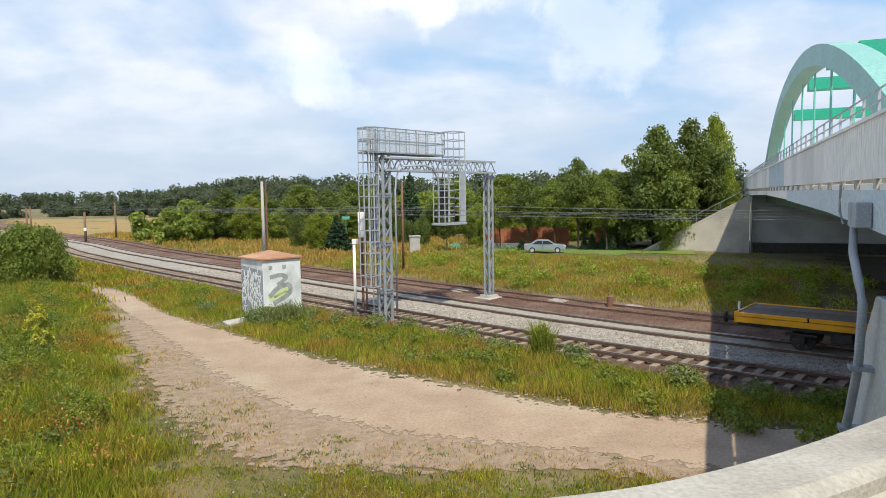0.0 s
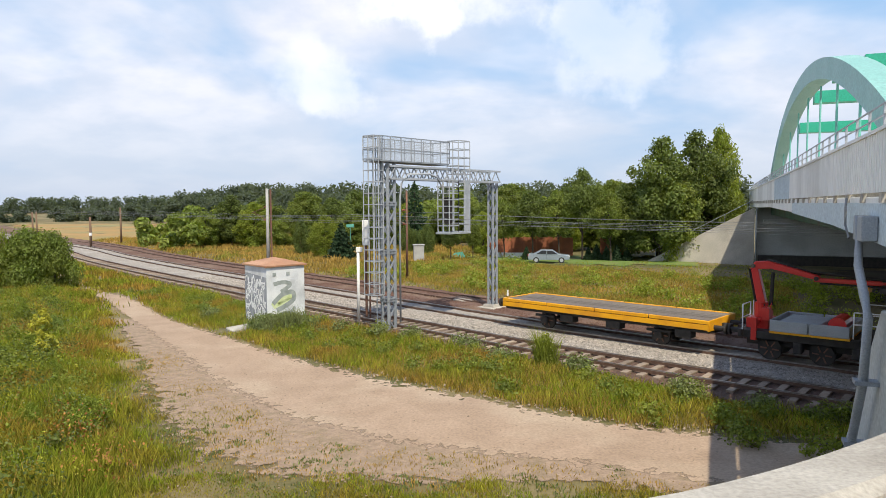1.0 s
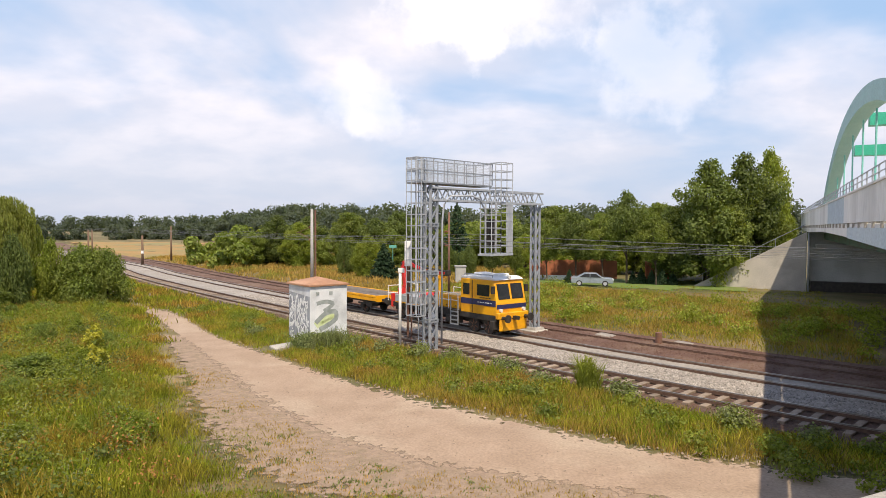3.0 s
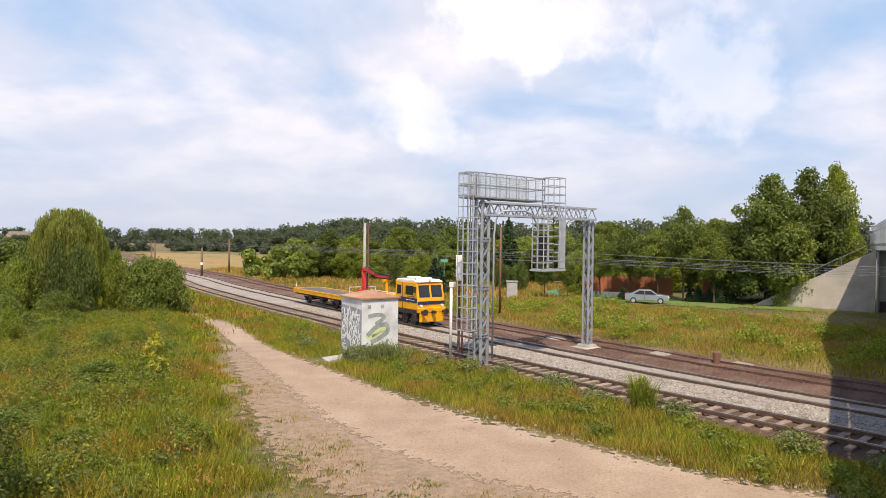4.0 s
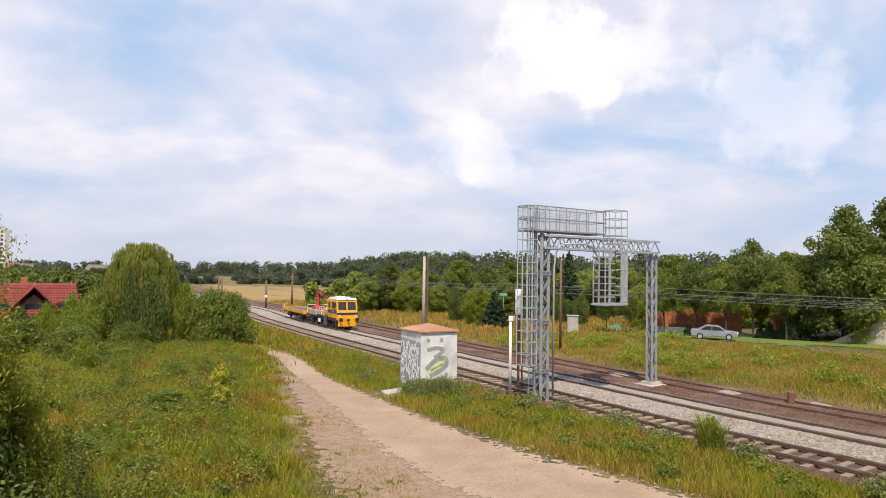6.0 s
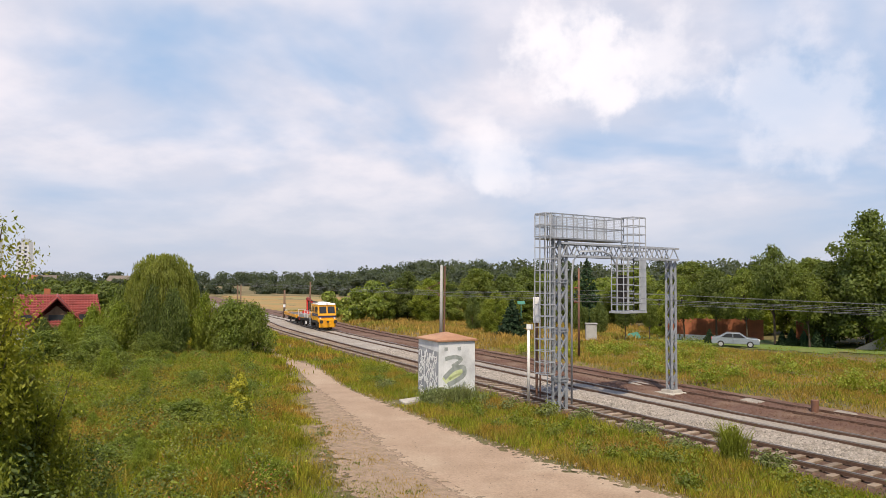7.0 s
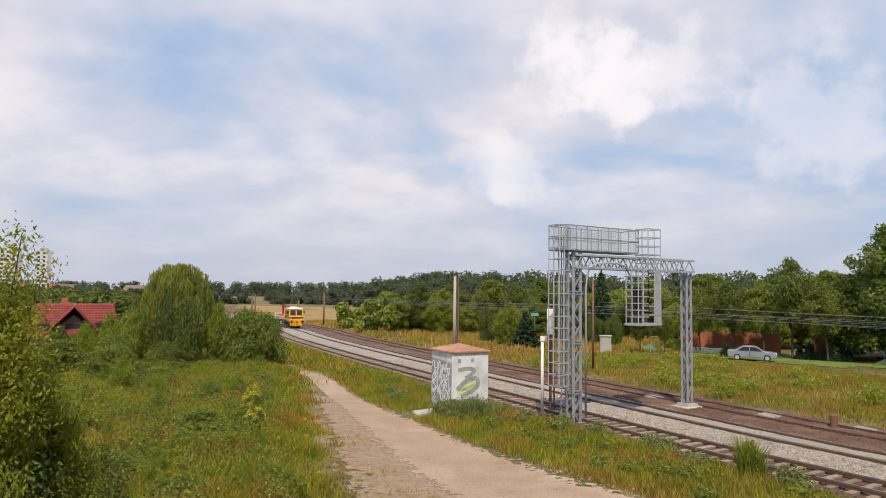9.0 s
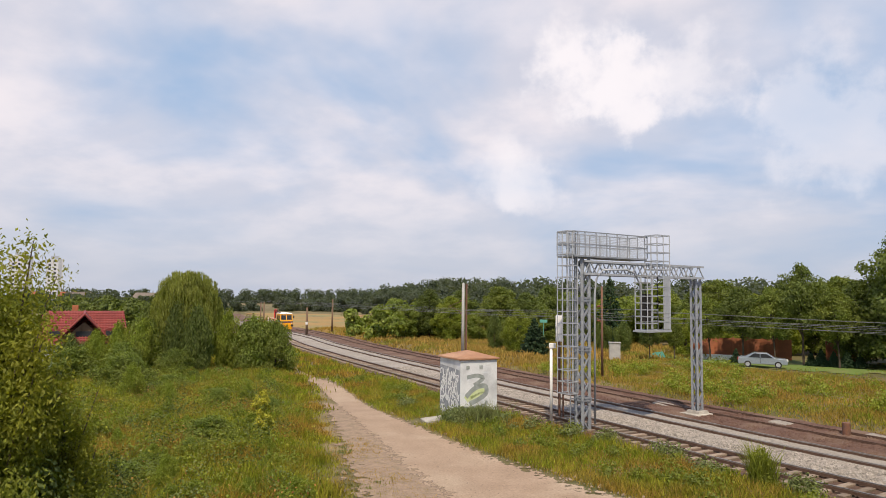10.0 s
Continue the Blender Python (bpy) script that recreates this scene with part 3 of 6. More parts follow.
            zc = 7.0 + 6.8 * (1 - abs(u) ** 2.1)
            part("hanger", Build().bar((29.5 + 30 * u, y0 - 0.58, 6.1), (29.5 + 30 * u, y0 - 0.58, zc - 1.2), 0.11, n=8), M_ARCH, br)
    for u in (-0.45, -0.15, 0.15, 0.45):
        zc = 7.0 + 6.8 * (1 - abs(u) ** 2.1) - 0.9
        part("wind_brace", Build().box(29.5 + 30 * u - 0.5, 29.5 + 30 * u + 0.5, -11.7, -2.8, zc, zc + 0.8), M_BRACE, br, "green cross brace between the arches")
    # far abutment and its sloping wing wall
    part("abutment", Build().box(55.2, 57.0, -22, -0.3, -1.2, 5.75), M_PIER, br, "shaded concrete abutment wall", bevel=0.03)
    part("bearing_shelf", Build().box(54.5, 55.2, -20, -0.9, 4.1, 4.4), M_PIER, br, "concrete bearing shelf")
    # Upright tube added to mark the edge between wing wall and abutment.
    part("downpipe", Build().tube([(53.85, -0.25, 5.7), (53.85, -0.25, -0.2)], 0.09, 8), M_PIPE, br, "grey upright tube along the corner of the abutment", smooth=True)
    part("base_wall", Build().box(54.3, 55.2, -22, -0.5, -1.2, 0.9), M_UNDER, br, "black strip along the foot of the abutment")
    w = Build()
    w.add([(54.0, -0.1, -1), (54.0, -0.1, 5.6), (54.0, 10.0, 0.05), (54.0, 10.0, -1), (54.5, -0.1, -1), (54.5, -0.1, 5.6), (54.5, 10.0, 0.05), (54.5, 10.0, -1)],
          [(0, 1, 2, 3), (4, 7, 6, 5), (1, 5, 6, 2), (0, 4, 5, 1), (2, 6, 7, 3)])
    part("wing_wall", w, M_CONCRETE, br, "sloping sunlit concrete wing wall", bevel=0.02)
    h = Build()
    h.bar((54.25, -0.1, 6.4), (54.25, 9.8, 1.0), 0.05, n=6)
    for k in range(5):
        y = 0.4 + k * 2.2
        h.bar((54.25, y, 5.5 - 0.55 * y), (54.25, y, 6.38 - 0.55 * y), 0.05, n=6)
    part("wing_handrail", h, M_STEEL, br, "thin steel handrail on the wing wall")
    # near pier with slanting edge
    p = Build()
    p.prism([(0.0, -0.6), (-4.3, 4.0), (-30, 4.6), (-30, -0.6)], -1.2, 0.0)
    part("near_abutment", p, M_PIER, br, "pale grey concrete near abutment with slanting edge", bevel=0.03)
    part("near_wall", Build().box(-30, -5.5, -22, -1.2, -0.6, 5.7), M_CONCRETE, br)
    d = Build()
    d.tube([(-3.4, 0.25, 5.75), (-3.4, 0.25, 4.75), (-4.3, 0.28, 4.25), (-4.75, 0.28, 3.9), (-4.3, 0.25, 2.6), (-2.7, 0.25, 0.2), (-2.5, 0.25, -0.3)], 0.085, 10)
    pipe = part("drain_pipe", d, M_PIPE, br, "grey drain pipe", smooth=True)
    for q in ((-4.3, 0.25, 2.6), (-3.3, 0.25, 1.1)):
        part("pipe_clamp", Build().box(q[0] - 0.16, q[0] + 0.16, 0.0, 0.4, q[2] - 0.04, q[2] + 0.04), M_STEEL, pipe)
    part("junction_box", Build().box(-3.9, -3.0, 0.02, 0.3, 5.25, 5.75), M_PIPE, br, "grey steel junction box", bevel=0.02)
    c = Build()
    c.tube([(-0.7, 0.1, 6.1), (-0.9, 0.14, 5.9), (-0.9, 0.14, 5.5), (-1.2, 0.1, 5.2)], 0.03, 6)
    part("cable", c, M_WIRE, br, "black cable")
    return br


build_bridge()


def build_coping():
    """The curved concrete parapet close to the eye."""
    A = [(-0.9, 2.2), (-0.2, 2.30), (0.22, 2.39), (0.6, 2.46), (0.95, 2.58), (1.49, 2.85), (2.18, 3.28), (3.2, 4.0), (5.5, 5.9)]
    b, rows = Build(), []
    pts = smoothed([Vector(a).lerp(Vector(c), k / 6) for a, c in zip(A, A[1:]) for k in range(6)], 8)
    for i, p in enumerate(pts):
        d = (pts[min(i + 1, len(pts) - 1)] - pts[max(i - 1, 0)]).normalized()
        n = Vector((d.y, -d.x))
        prof = ((-0.02, 4.2), (-0.02, 4.84), (0.03, 4.9), (0.30, 4.915), (0.36, 4.88), (0.36, 4.2))
        rows.append([(p.x + n.x * o, p.y + n.y * o, z) for o, z in prof])
    for r in rows:
        b.v += r
    k = 6
    for i in range(len(rows) - 1):
        for j in range(k):
            b.f.append((i * k + j, i * k + (j + 1) % k, (i + 1) * k + (j + 1) % k, (i + 1) * k + j))
    w = empty("parapet_wall", pose(0, 0, 0), "weathered pale concrete parapet beside the viewpoint", "parapet", kind="structure")
    part("coping_stone", b, M_COPING, w, "sunlit rounded concrete coping")
    e = Build()
    prof = [(p + Vector((0.26, -0.3)) * 0.9) for p in pts]
    for p in prof:
        e.v += [(p.x, p.y, 4.82), (p.x + 0.9, p.y - 0.9, 4.80)]
    for i in range(len(prof) - 1):
        e.f.append((2 * i, 2 * i + 1, 2 * i + 3, 2 * i + 2))
    part("ledge", e, M_CONCRETE, w, "grey concrete ledge")
    body = Build()
    for p in pts:
        body.v += [(p.x + 0.06, p.y - 0.06, 4.3), (p.x + 0.06, p.y - 0.06, -0.5)]
    for i in range(len(pts) - 1):
        body.f.append((2 * i, 2 * i + 2, 2 * i + 3, 2 * i + 1))
    part("wall_face", body, M_CONCRETE_W, w)
    b2 = Build().box(-3.0, 6.0, -4.0, 1.9, -0.5, 4.3)
    part("landing", b2, M_CONCRETE, w, "concrete landing under the viewpoint")


build_coping()


# ---- relay hut ----
def squiggle(b, pts, w, face):
    """A flat painted stroke on a wall; face(u, v) gives the place on it."""
    P = [Vector(p) for p in pts]
    P = smoothed([a.lerp(c, k / 5) for a, c in zip(P, P[1:]) for k in range(5)] + [P[-1]], 4)
    L, R = [], []
    for i, p in enumerate(P):
        d = (P[min(i + 1, len(P) - 1)] - P[max(i - 1, 0)]).normalized()
        n = Vector((-d.y, d.x)) * w / 2
        L.append(face(*(p + n)))
        R.append(face(*(p - n)))
    k = len(b.v)
    for l, r in zip(L, R):
        b.v += [l, r]
    for i in range(len(P) - 1):
        b.f.append((k + 2 * i, k + 2 * i + 1, k + 2 * i + 3, k + 2 * i + 2))


def build_hut():
    # local x: along the tracks, local y: away from the tracks' line, corner nearest the eye at the origin
    hut = empty("relay_hut", pose(-8.75, 32.7, -0.1, 0, 0, 133), "small white relay hut with brown hipped roof and graffiti", "hut")
    lx, ly, h = 2.3, 2.1, 3.1
    part("wall", Build().box(0, lx, -ly, 0, -0.3, h), M_HUT, hut, "weathered white walls", bevel=0.02)
    r = Build()
    o, cx, cy = 0.09, lx / 2, -ly / 2
    r.add([(-o, o, h), (lx + o, o, h), (lx + o, -ly - o, h), (-o, -ly - o, h), (-o, o, h + 0.09), (lx + o, o, h + 0.09), (lx + o, -ly - o, h + 0.09), (-o, -ly - o, h + 0.09), (cx - 0.15, cy, h + 0.4), (cx + 0.15, cy, h + 0.4)],
          [(0, 1, 2, 3), (0, 4, 5, 1), (1, 5, 6, 2), (2, 6, 7, 3), (3, 7, 4, 0), (4, 8, 9, 5), (5, 9, 6), (6, 9, 8, 7), (7, 8, 4)])
    part("roof", r, M_HUTROOF, hut, "brown felt-covered hipped roof", bevel=0.01)
    part("plinth", Build().box(-0.05, lx + 0.05, -ly - 0.05, 0.05, -0.3, 0.12), M_CONCRETE, hut)
    for k in range(2):
        part("vent", Build().box(-0.02, 0.0, -0.5 - k * 0.75, -0.32 - k * 0.75, 2.66, 2.82), M_GREYSPRAY, hut, "small dark wall vent")
    part("door", Build().box(-0.014, 0.0, -1.55, -0.25, 0.1, 2.45), M_HUT, hut, "white painted steel door")
    rnd = random.Random(11)
    # the face along the tracks (towards the path): white scribbles on grey
    fa = lambda u, v: (u, 0.006, v)
    back = Build()
    back.add([(0.03, 0.004, 0.1), (lx - 0.03, 0.004, 0.1), (lx - 0.03, 0.004, 2.75), (0.03, 0.004, 2.6)], [(0, 1, 2, 3)])
    part("graffiti_ground", back, M_PALESPRAY, hut, "grey sprayed background")
    w = Build()
    for row in range(5):
        for k in range(7):
            x, z = 0.28 + k * 0.30, 0.30 + row * 0.46
            pts = [(min(max(x + rnd.uniform(-0.2, 0.24), 0.08), lx - 0.1), min(max(z + rnd.uniform(-0.26, 0.52), 0.12), 2.68)) for _ in range(7)]
            squiggle(w, pts, 0.062, lambda u, v: (u, 0.009, v))
    part("graffiti_scribble", w, M_WHITESPRAY, hut, "dense white graffiti scribble")
    # the face across the tracks: a lime and grey swirl
    s = Build()
    squiggle(s, [(0.35, 2.25), (0.9, 2.35), (1.4, 2.2), (0.75, 1.85)], 0.20, lambda u, v: (-0.020, -u, v))
    squiggle(s, [(0.3, 1.3), (0.8, 1.75), (1.45, 1.85), (1.5, 1.4), (0.9, 1.1), (0.5, 0.95)], 0.24, lambda u, v: (-0.021, -u, v))
    squiggle(s, [(0.35, 0.45), (0.8, 0.8), (1.3, 0.75), (1.5, 1.05)], 0.15, lambda u, v: (-0.020, -u, v))
    squiggle(s, [(1.05, 0.4), (1.3, 0.9), (1.55, 1.0)], 0.08, lambda u, v: (-0.022, -u, v))
    part("graffiti_swirl", s, M_GREYSPRAY, hut, "dark grey sprayed swirl")
    g = Build()
    squiggle(g, [(0.3, 1.15), (0.7, 1.45), (1.15, 1.6), (1.35, 1.5), (1.1, 1.3), (0.6, 1.15)], 0.36, lambda u, v: (-0.017, -u, v))
    part("graffiti_fill", g, M_LIME, hut, "lime green sprayed fill")
    slab = thing("concrete_slab", Build().box(-0.5, 0.5, -0.35, 0.35, -0.1, 0.12), M_COPING, "broken concrete slab beside the hut", "slab", bevel=0.03, m=pose(-10.0, 32.3, 0.05, 3, -4, 40) @ Matrix.Scale(1.1, 4))


build_hut()


# ---- signal gantry ----
GL, GR = Vector((-2.93, 33.9, -0.3)), Vector((2.72, 40.3, -0.25))
PLAT = 4.15     # the platform's end along the beam


def lattice(b, a, c, wide, deep, side, step, chord=0.09, lace=0.05):
    """Four chords from a to c with zigzag lacing on all faces."""
    d = (c - a).normalized()
    other = d.cross(side).normalized()
    n = max(2, round((c - a).length / step))
    cor = [side * (wide / 2 * i) + other * (deep / 2 * j) for i, j in ((-1, -1), (1, -1), (1, 1), (-1, 1))]
    for q in cor:
        b.bar(a + q, c + q, chord)
    for f in range(4):
        p, q = cor[f], cor[(f + 1) % 4]
        for k in range(n):
            u0, u1 = a.lerp(c, k / n), a.lerp(c, (k + 1) / n)
            b.bar(u0 + (p if k % 2 else q), u1 + (q if k % 2 else p), lace)


def cage(b, base, x, y, w, d, z0, z1, hoops, bars, t=0.035):
    """An open cage of flat bars, w along x and d along y."""
    m = [x * (w / 2) + y * (d / 2), x * (w / 2) - y * (d / 2), -x * (w / 2) - y * (d / 2), -x * (w / 2) + y * (d / 2)]
    for k in range(hoops):
        z = Vector((0, 0, z0 + (z1 - z0) * k / (hoops - 1)))
        for i in range(4):
            b.bar(base + z + m[i], base + z + m[(i + 1) % 4], t)
    for i in range(4):
        for k in range(bars):
            p = m[i].lerp(m[(i + 1) % 4], k / bars)
            b.bar(base + p + Vector((0, 0, z0)), base + p + Vector((0, 0, z1)), t)


def build_gantry():
    g = empty("signal_gantry", pose(0, 0, 0), "grey galvanised lattice signal gantry over the tracks with caged ladders", "gantry")
    ax = (GR - GL)
    ax.z = 0
    ax.normalize()
    tr = Vector((-ax.y, ax.x, 0))
    up = Vector((0, 0, 1))
    for base, top in ((GL, 8.1), (GR, 7.35)):
        b = Build()
        c = Vector((base.x, base.y, top))
        wd = 0.46 if base is GL else 0.36
        lattice(b, base, c, wd, wd, ax, 0.62, 0.14 if base is GL else 0.11, 0.07)
        part("leg", b, M_STEEL, g, "lattice steel leg")
    for z in (1.2, 3.6, 6.0):
        cb = Build()
        cage(cb, Vector((GL.x, GL.y, 0)), ax, tr, 0.56, 0.56, z, z + 0.14, 2, 2, 0.07)
        part("leg_collar", cb, M_STEEL, g)
    f = Build()
    m = Matrix.Translation((GR.x, GR.y, 0)) @ Matrix.Rotation(math.atan2(ax.y, ax.x), 4, "Z")
    f.add([m @ Vector(p) for p in ((-.55, -.55, -.3), (.55, -.55, -.3), (.55, .55, -.3), (-.55, .55, -.3), (-.38, -.38, .08), (.38, -.38, .08), (.38, .38, .08), (-.38, .38, .08))],
          [(0, 1, 2, 3), (4, 7, 6, 5), (0, 4, 5, 1), (1, 5, 6, 2), (2, 6, 7, 3), (3, 7, 4, 0)])
    part("footing", f, M_COPING, g, "concrete footing", bevel=0.02)
    slab = thing("footing_slab", Build().box(-0.75, 0.75, -0.6, 0.6, -0.3, -0.07, m), M_CONCRETE, "pale concrete slab around the gantry footing", "slab", bevel=0.02)
    # beam
    b = Build()
    lattice(b, Vector((GL.x, GL.y, 7.62)) - ax * 0.2, Vector((GR.x, GR.y, 7.62)) + ax * 0.25, 0.62, 0.7, up, 0.4, 0.10, 0.05)
    part("beam", b, M_STEEL_L, g, "lattice cross beam")
    # knee brace, bent pipe
    k = Build()
    pts = [GL + ax * 0.4 + up * 0.4, GL + ax * 0.42 + up * 6.6, GL + ax * 0.55 + up * 7.4, GL + ax * 1.0 + up * 7.85, GL + ax * 2.6 + up * 7.9, GL + ax * 3.2 + up * 7.75, GL + ax * 3.6 + up * 7.2, GL + ax * 3.7 + up * 6.6]
    k.tube([p - tr * 0.42 for p in pts], 0.05, 8)
    part("conduit", k, M_STEEL_L, g, "bent conduit pipe", smooth=True)
    # platform with mesh railing
    deck = Build()
    mm = Matrix.Translation((GL.x, GL.y, 0)) @ Matrix.Rotation(math.atan2(ax.y, ax.x), 4, "Z")
    deck.box(-0.95, PLAT, -0.45, 0.75, 8.12, 8.2, mm)
    part("platform", deck, M_STEEL, g, "steel grating platform", bevel=0.01)
    for y in (-0.45, 0.75):
        rl = Build()
        for z in (8.75, 9.35):
            rl.bar(mm @ Vector((-0.95, y, z)), mm @ Vector((PLAT, y, z)), 0.05)
        for i in range(8):
            x = -0.95 + i * (PLAT + 0.95) / 7
            rl.bar(mm @ Vector((x, y, 8.2)), mm @ Vector((x, y, 9.35)), 0.055)
        rail = part("railing", rl, M_STEEL, g, "platform railing")
        net = Build()
        for i in range(71):
            x = -0.95 + i * (PLAT + 0.95) / 70
            net.bar(mm @ Vector((x, y, 8.2)), mm @ Vector((x, y, 9.33)), 0.011)
        for i in range(14):
            z = 8.22 + i * 0.08
            net.bar(mm @ Vector((-0.95, y, z)), mm @ Vector((PLAT, y, z)), 0.009)
        part("wire_mesh", net, M_STEEL_L, rail, "fine wire mesh panel")
    for x in (-0.95, PLAT):
        for z in (8.75, 9.35):
            part("end_rail", Build().bar(mm @ Vector((x, -0.45, z)), mm @ Vector((x, 0.75, z)), 0.05), M_STEEL, g)
    # ladder with safety cage up the left leg
    lad = Build()
    bx = GL - ax * 0.62
    bx.z = 0
    for t in (-0.2, 0.2):
        lad.bar(bx + tr * t + up * 0.0, bx + tr * t + up * 9.3, 0.05)
    for i in range(32):
        lad.bar(bx - tr * 0.2 + up * (0.2 + i * 0.28), bx + tr * 0.2 + up * (0.2 + i * 0.28), 0.03)
    la = part("ladder", lad, M_STEEL, g, "access ladder")
    cg = Build()
    cage(cg, bx - ax * 0.35, ax, tr, 0.62, 0.75, 1.6, 9.35, 15, 2, 0.04)
    part("safety_cage", cg, M_STEEL_L, la, "ladder safety cage")
    # hanging work basket over the running track
    hb = Build()
    hc = Vector((GL.x, GL.y, 0)) + ax * (PLAT + 0.4)
    cage(hb, hc - tr * 0.75, ax, tr, 0.95, 0.8, 4.55, 9.4, 12, 2, 0.05)
    cage(hb, hc - ax * 0.85 - tr * 0.75, ax, tr, 0.75, 0.8, 4.55, 7.3, 9, 2, 0.05)
    bk = part("basket", hb, M_STEEL_L, g, "caged ladder and work basket hanging from the beam")
    fl = Build()
    mh = Matrix.Translation((hc.x, hc.y, 0)) @ Matrix.Rotation(math.atan2(ax.y, ax.x), 4, "Z")
    fl.box(-1.35, 0.5, -1.2, -0.3, 4.45, 4.55, mh)
    part("basket_floor", fl, M_STEEL_L, bk)
    bp = Build().box(0.05, 0.47, -1.16, -1.13, 4.6, 7.3, mh)
    part("basket_sheet", bp, M_STEEL_L, bk, "pale metal back sheet")
    sg = Build().box(-1.1, -0.72, -0.95, -0.6, 5.0, 6.4, mh)
    part("signal_head", sg, M_UNDER, bk, "black signal head seen from behind", bevel=0.03)


build_gantry()


def build_signal_post():
    p = empty("signal_post", pose(-4.56, 34.7, -0.1), "slim white post with a small bracket box", "post")
    part("tube", Build().tube([(0, 0, -0.2), (0, 0, 3.95)], 0.075, 10), M_WHITE, p, "white painted tube", smooth=True)
    part("cap", Build().box(-0.1, 0.22, -0.1, 0.1, 3.7, 3.95), M_WHITE, p, "white bracket box", bevel=0.02)
    q = empty("trackside_signal", pose(-4.45, 37.2, -0.1), "slim rusty trackside signal with a white backboard", "railway signal")
    part("mast", Build().tube([(0, 0, -0.3), (0, 0, 5.0)], 0.07, 8), M_RUST, q, "rusty mast")
    part("mast_pipe", Build().tube([(0.2, 0, -0.3), (0.2, 0, 4.0)], 0.05, 8), M_RUST, q)
    part("backboard", Build().box(-0.18, 0.18, -0.16, -0.06, 3.9, 5.3), M_WHITE, q, "white backboard", bevel=0.02)
    part("head", Build().box(-0.13, 0.13, -0.05, 0.2, 4.9, 5.35), M_UNDER, q, "black lamp housing", bevel=0.03)


build_signal_post()

# ---- work train ----
def wheelset(parent, x, r=0.42):
    w = Build()
    for y in (-0.75, 0.75):
        w.disc((0, y, 0), r, 0.13, 20)
        w.disc((0, y * 0.93, 0), r + 0.03, 0.03, 20)
    w.bar((0, -0.75, 0), (0, 0.75, 0), 0.16, n=8)
    ob = part("wheelset", w, M_UNDER, parent, "dark steel wheelset", m=pose(x, 0, r))
    sp = Build()
    for k in range(6):
        t = k * math.pi / 3
        sp.bar((0.1 * math.cos(t), 0.82, 0.1 * math.sin(t)), (0.33 * math.cos(t), 0.82, 0.33 * math.sin(t)), 0.05)
    part("spokes", sp, M_RUST, ob)
    return ob


def buffers(parent, x, way):
    for y in (-0.875, 0.875):
        b = Build()
        b.bar((x, y, 1.02), (x + way * 0.42, y, 1.02), 0.2, n=10)
        b.bar((x + way * 0.42, y, 1.02), (x + way * 0.5, y, 1.02), 0.44, n=12)
        part("buffer", b, M_UNDER, parent, "black buffer")
    part("coupling_hook", Build().box(min(x, x + way * 0.4), max(x, x + way * 0.4), -0.1, 0.1, 0.9, 1.1), M_UNDER, parent)


def build_wagon():
    w = new("flat_wagon")
    tagged(w, "long yellow flat wagon with worn plank deck and low sides", "wagon")
    h = 5.2
    part("underframe", Build().box(-h + 0.1, h - 0.1, -0.5, 0.5, 0.72, 1.05).box(-h + 0.1, h - 0.1, -1.2, -1.05, 0.8, 1.05).box(-h + 0.1, h - 0.1, 1.05, 1.2, 0.8, 1.05), M_UNDER, w, "black underframe")
    for y0, y1 in ((1.32, 1.40), (-1.40, -1.32)):
        part("side_sill", Build().box(-h, h, y0, y1, 0.95, 1.17), M_YELLOW, w, "yellow side sill", bevel=0.01)
        for k in range(4):
            x0 = -h + 0.03 + k * (2 * h / 4)
            part("drop_side", Build().box(x0, x0 + 2 * h / 4 - 0.06, y0 - 0.01, y1 + 0.01, 1.19, 1.34), M_YELLOW, w, "yellow drop side", bevel=0.015)
    for x0, x1 in ((h - 0.08, h), (-h, -h + 0.08)):
        part("end_board", Build().box(x0, x1, -1.40, 1.40, 0.9, 1.34), M_YELLOW, w, "yellow end board", bevel=0.015)
    plank = Build().box(0, 2 * h - 0.2, 0, 0.255, 0, 0.05).mesh("plank", M_DECK)
    for k in range(10):
        ob = new("plank", plank)
        ob.parent = w
        ob.matrix_basis = pose(-h + 0.1, -1.31 + k * 0.262, 1.25 + 0.005 * (k % 3))
    for x in (-2.9, 2.9):
        for y in (-1.0, 1.0):
            s = Build().box(x - 0.55, x + 0.55, y - 0.06, y + 0.06, 0.58, 0.7)
            s.box(x - 0.16, x + 0.16, y - 0.12, y + 0.12, 0.3, 0.6)
            part("axle_guard", s, M_UNDER, w, bevel=0.02)
    for x in (-4.4, -1.2, 1.2):
        part("tool_box", Build().box(x, x + 0.7, 0.75, 1.25, 0.5, 0.85), M_UNDER, w, bevel=0.02)
    part("brake_rod", Build().bar((-2.3, 0.9, 0.45), (2.3, 0.9, 0.45), 0.05, n=6), M_RUST, w)
    part("tail_lamp", Build().bar((h - 0.12, 1.15, 1.42), (h - 0.12, 1.15, 1.72), 0.09, n=8), M_WHITE, w, "small white end lamp")
    buffers(w, h, 1)
    buffers(w, -h, -1)
    return w, [wheelset(w, -2.9), wheelset(w, 2.9)]


def rail_frame(b, x0, x1, y, z0, z1, posts, t=0.045):
    for z in (z1, (z0 + z1) / 2 + 0.05):
        b.bar((x0, y, z), (x1, y, z), t, n=6)
    for k in range(posts):
        x = x0 + (x1 - x0) * k / (posts - 1)
        b.bar((x, y, z0), (x, y, z1), t, n=6)


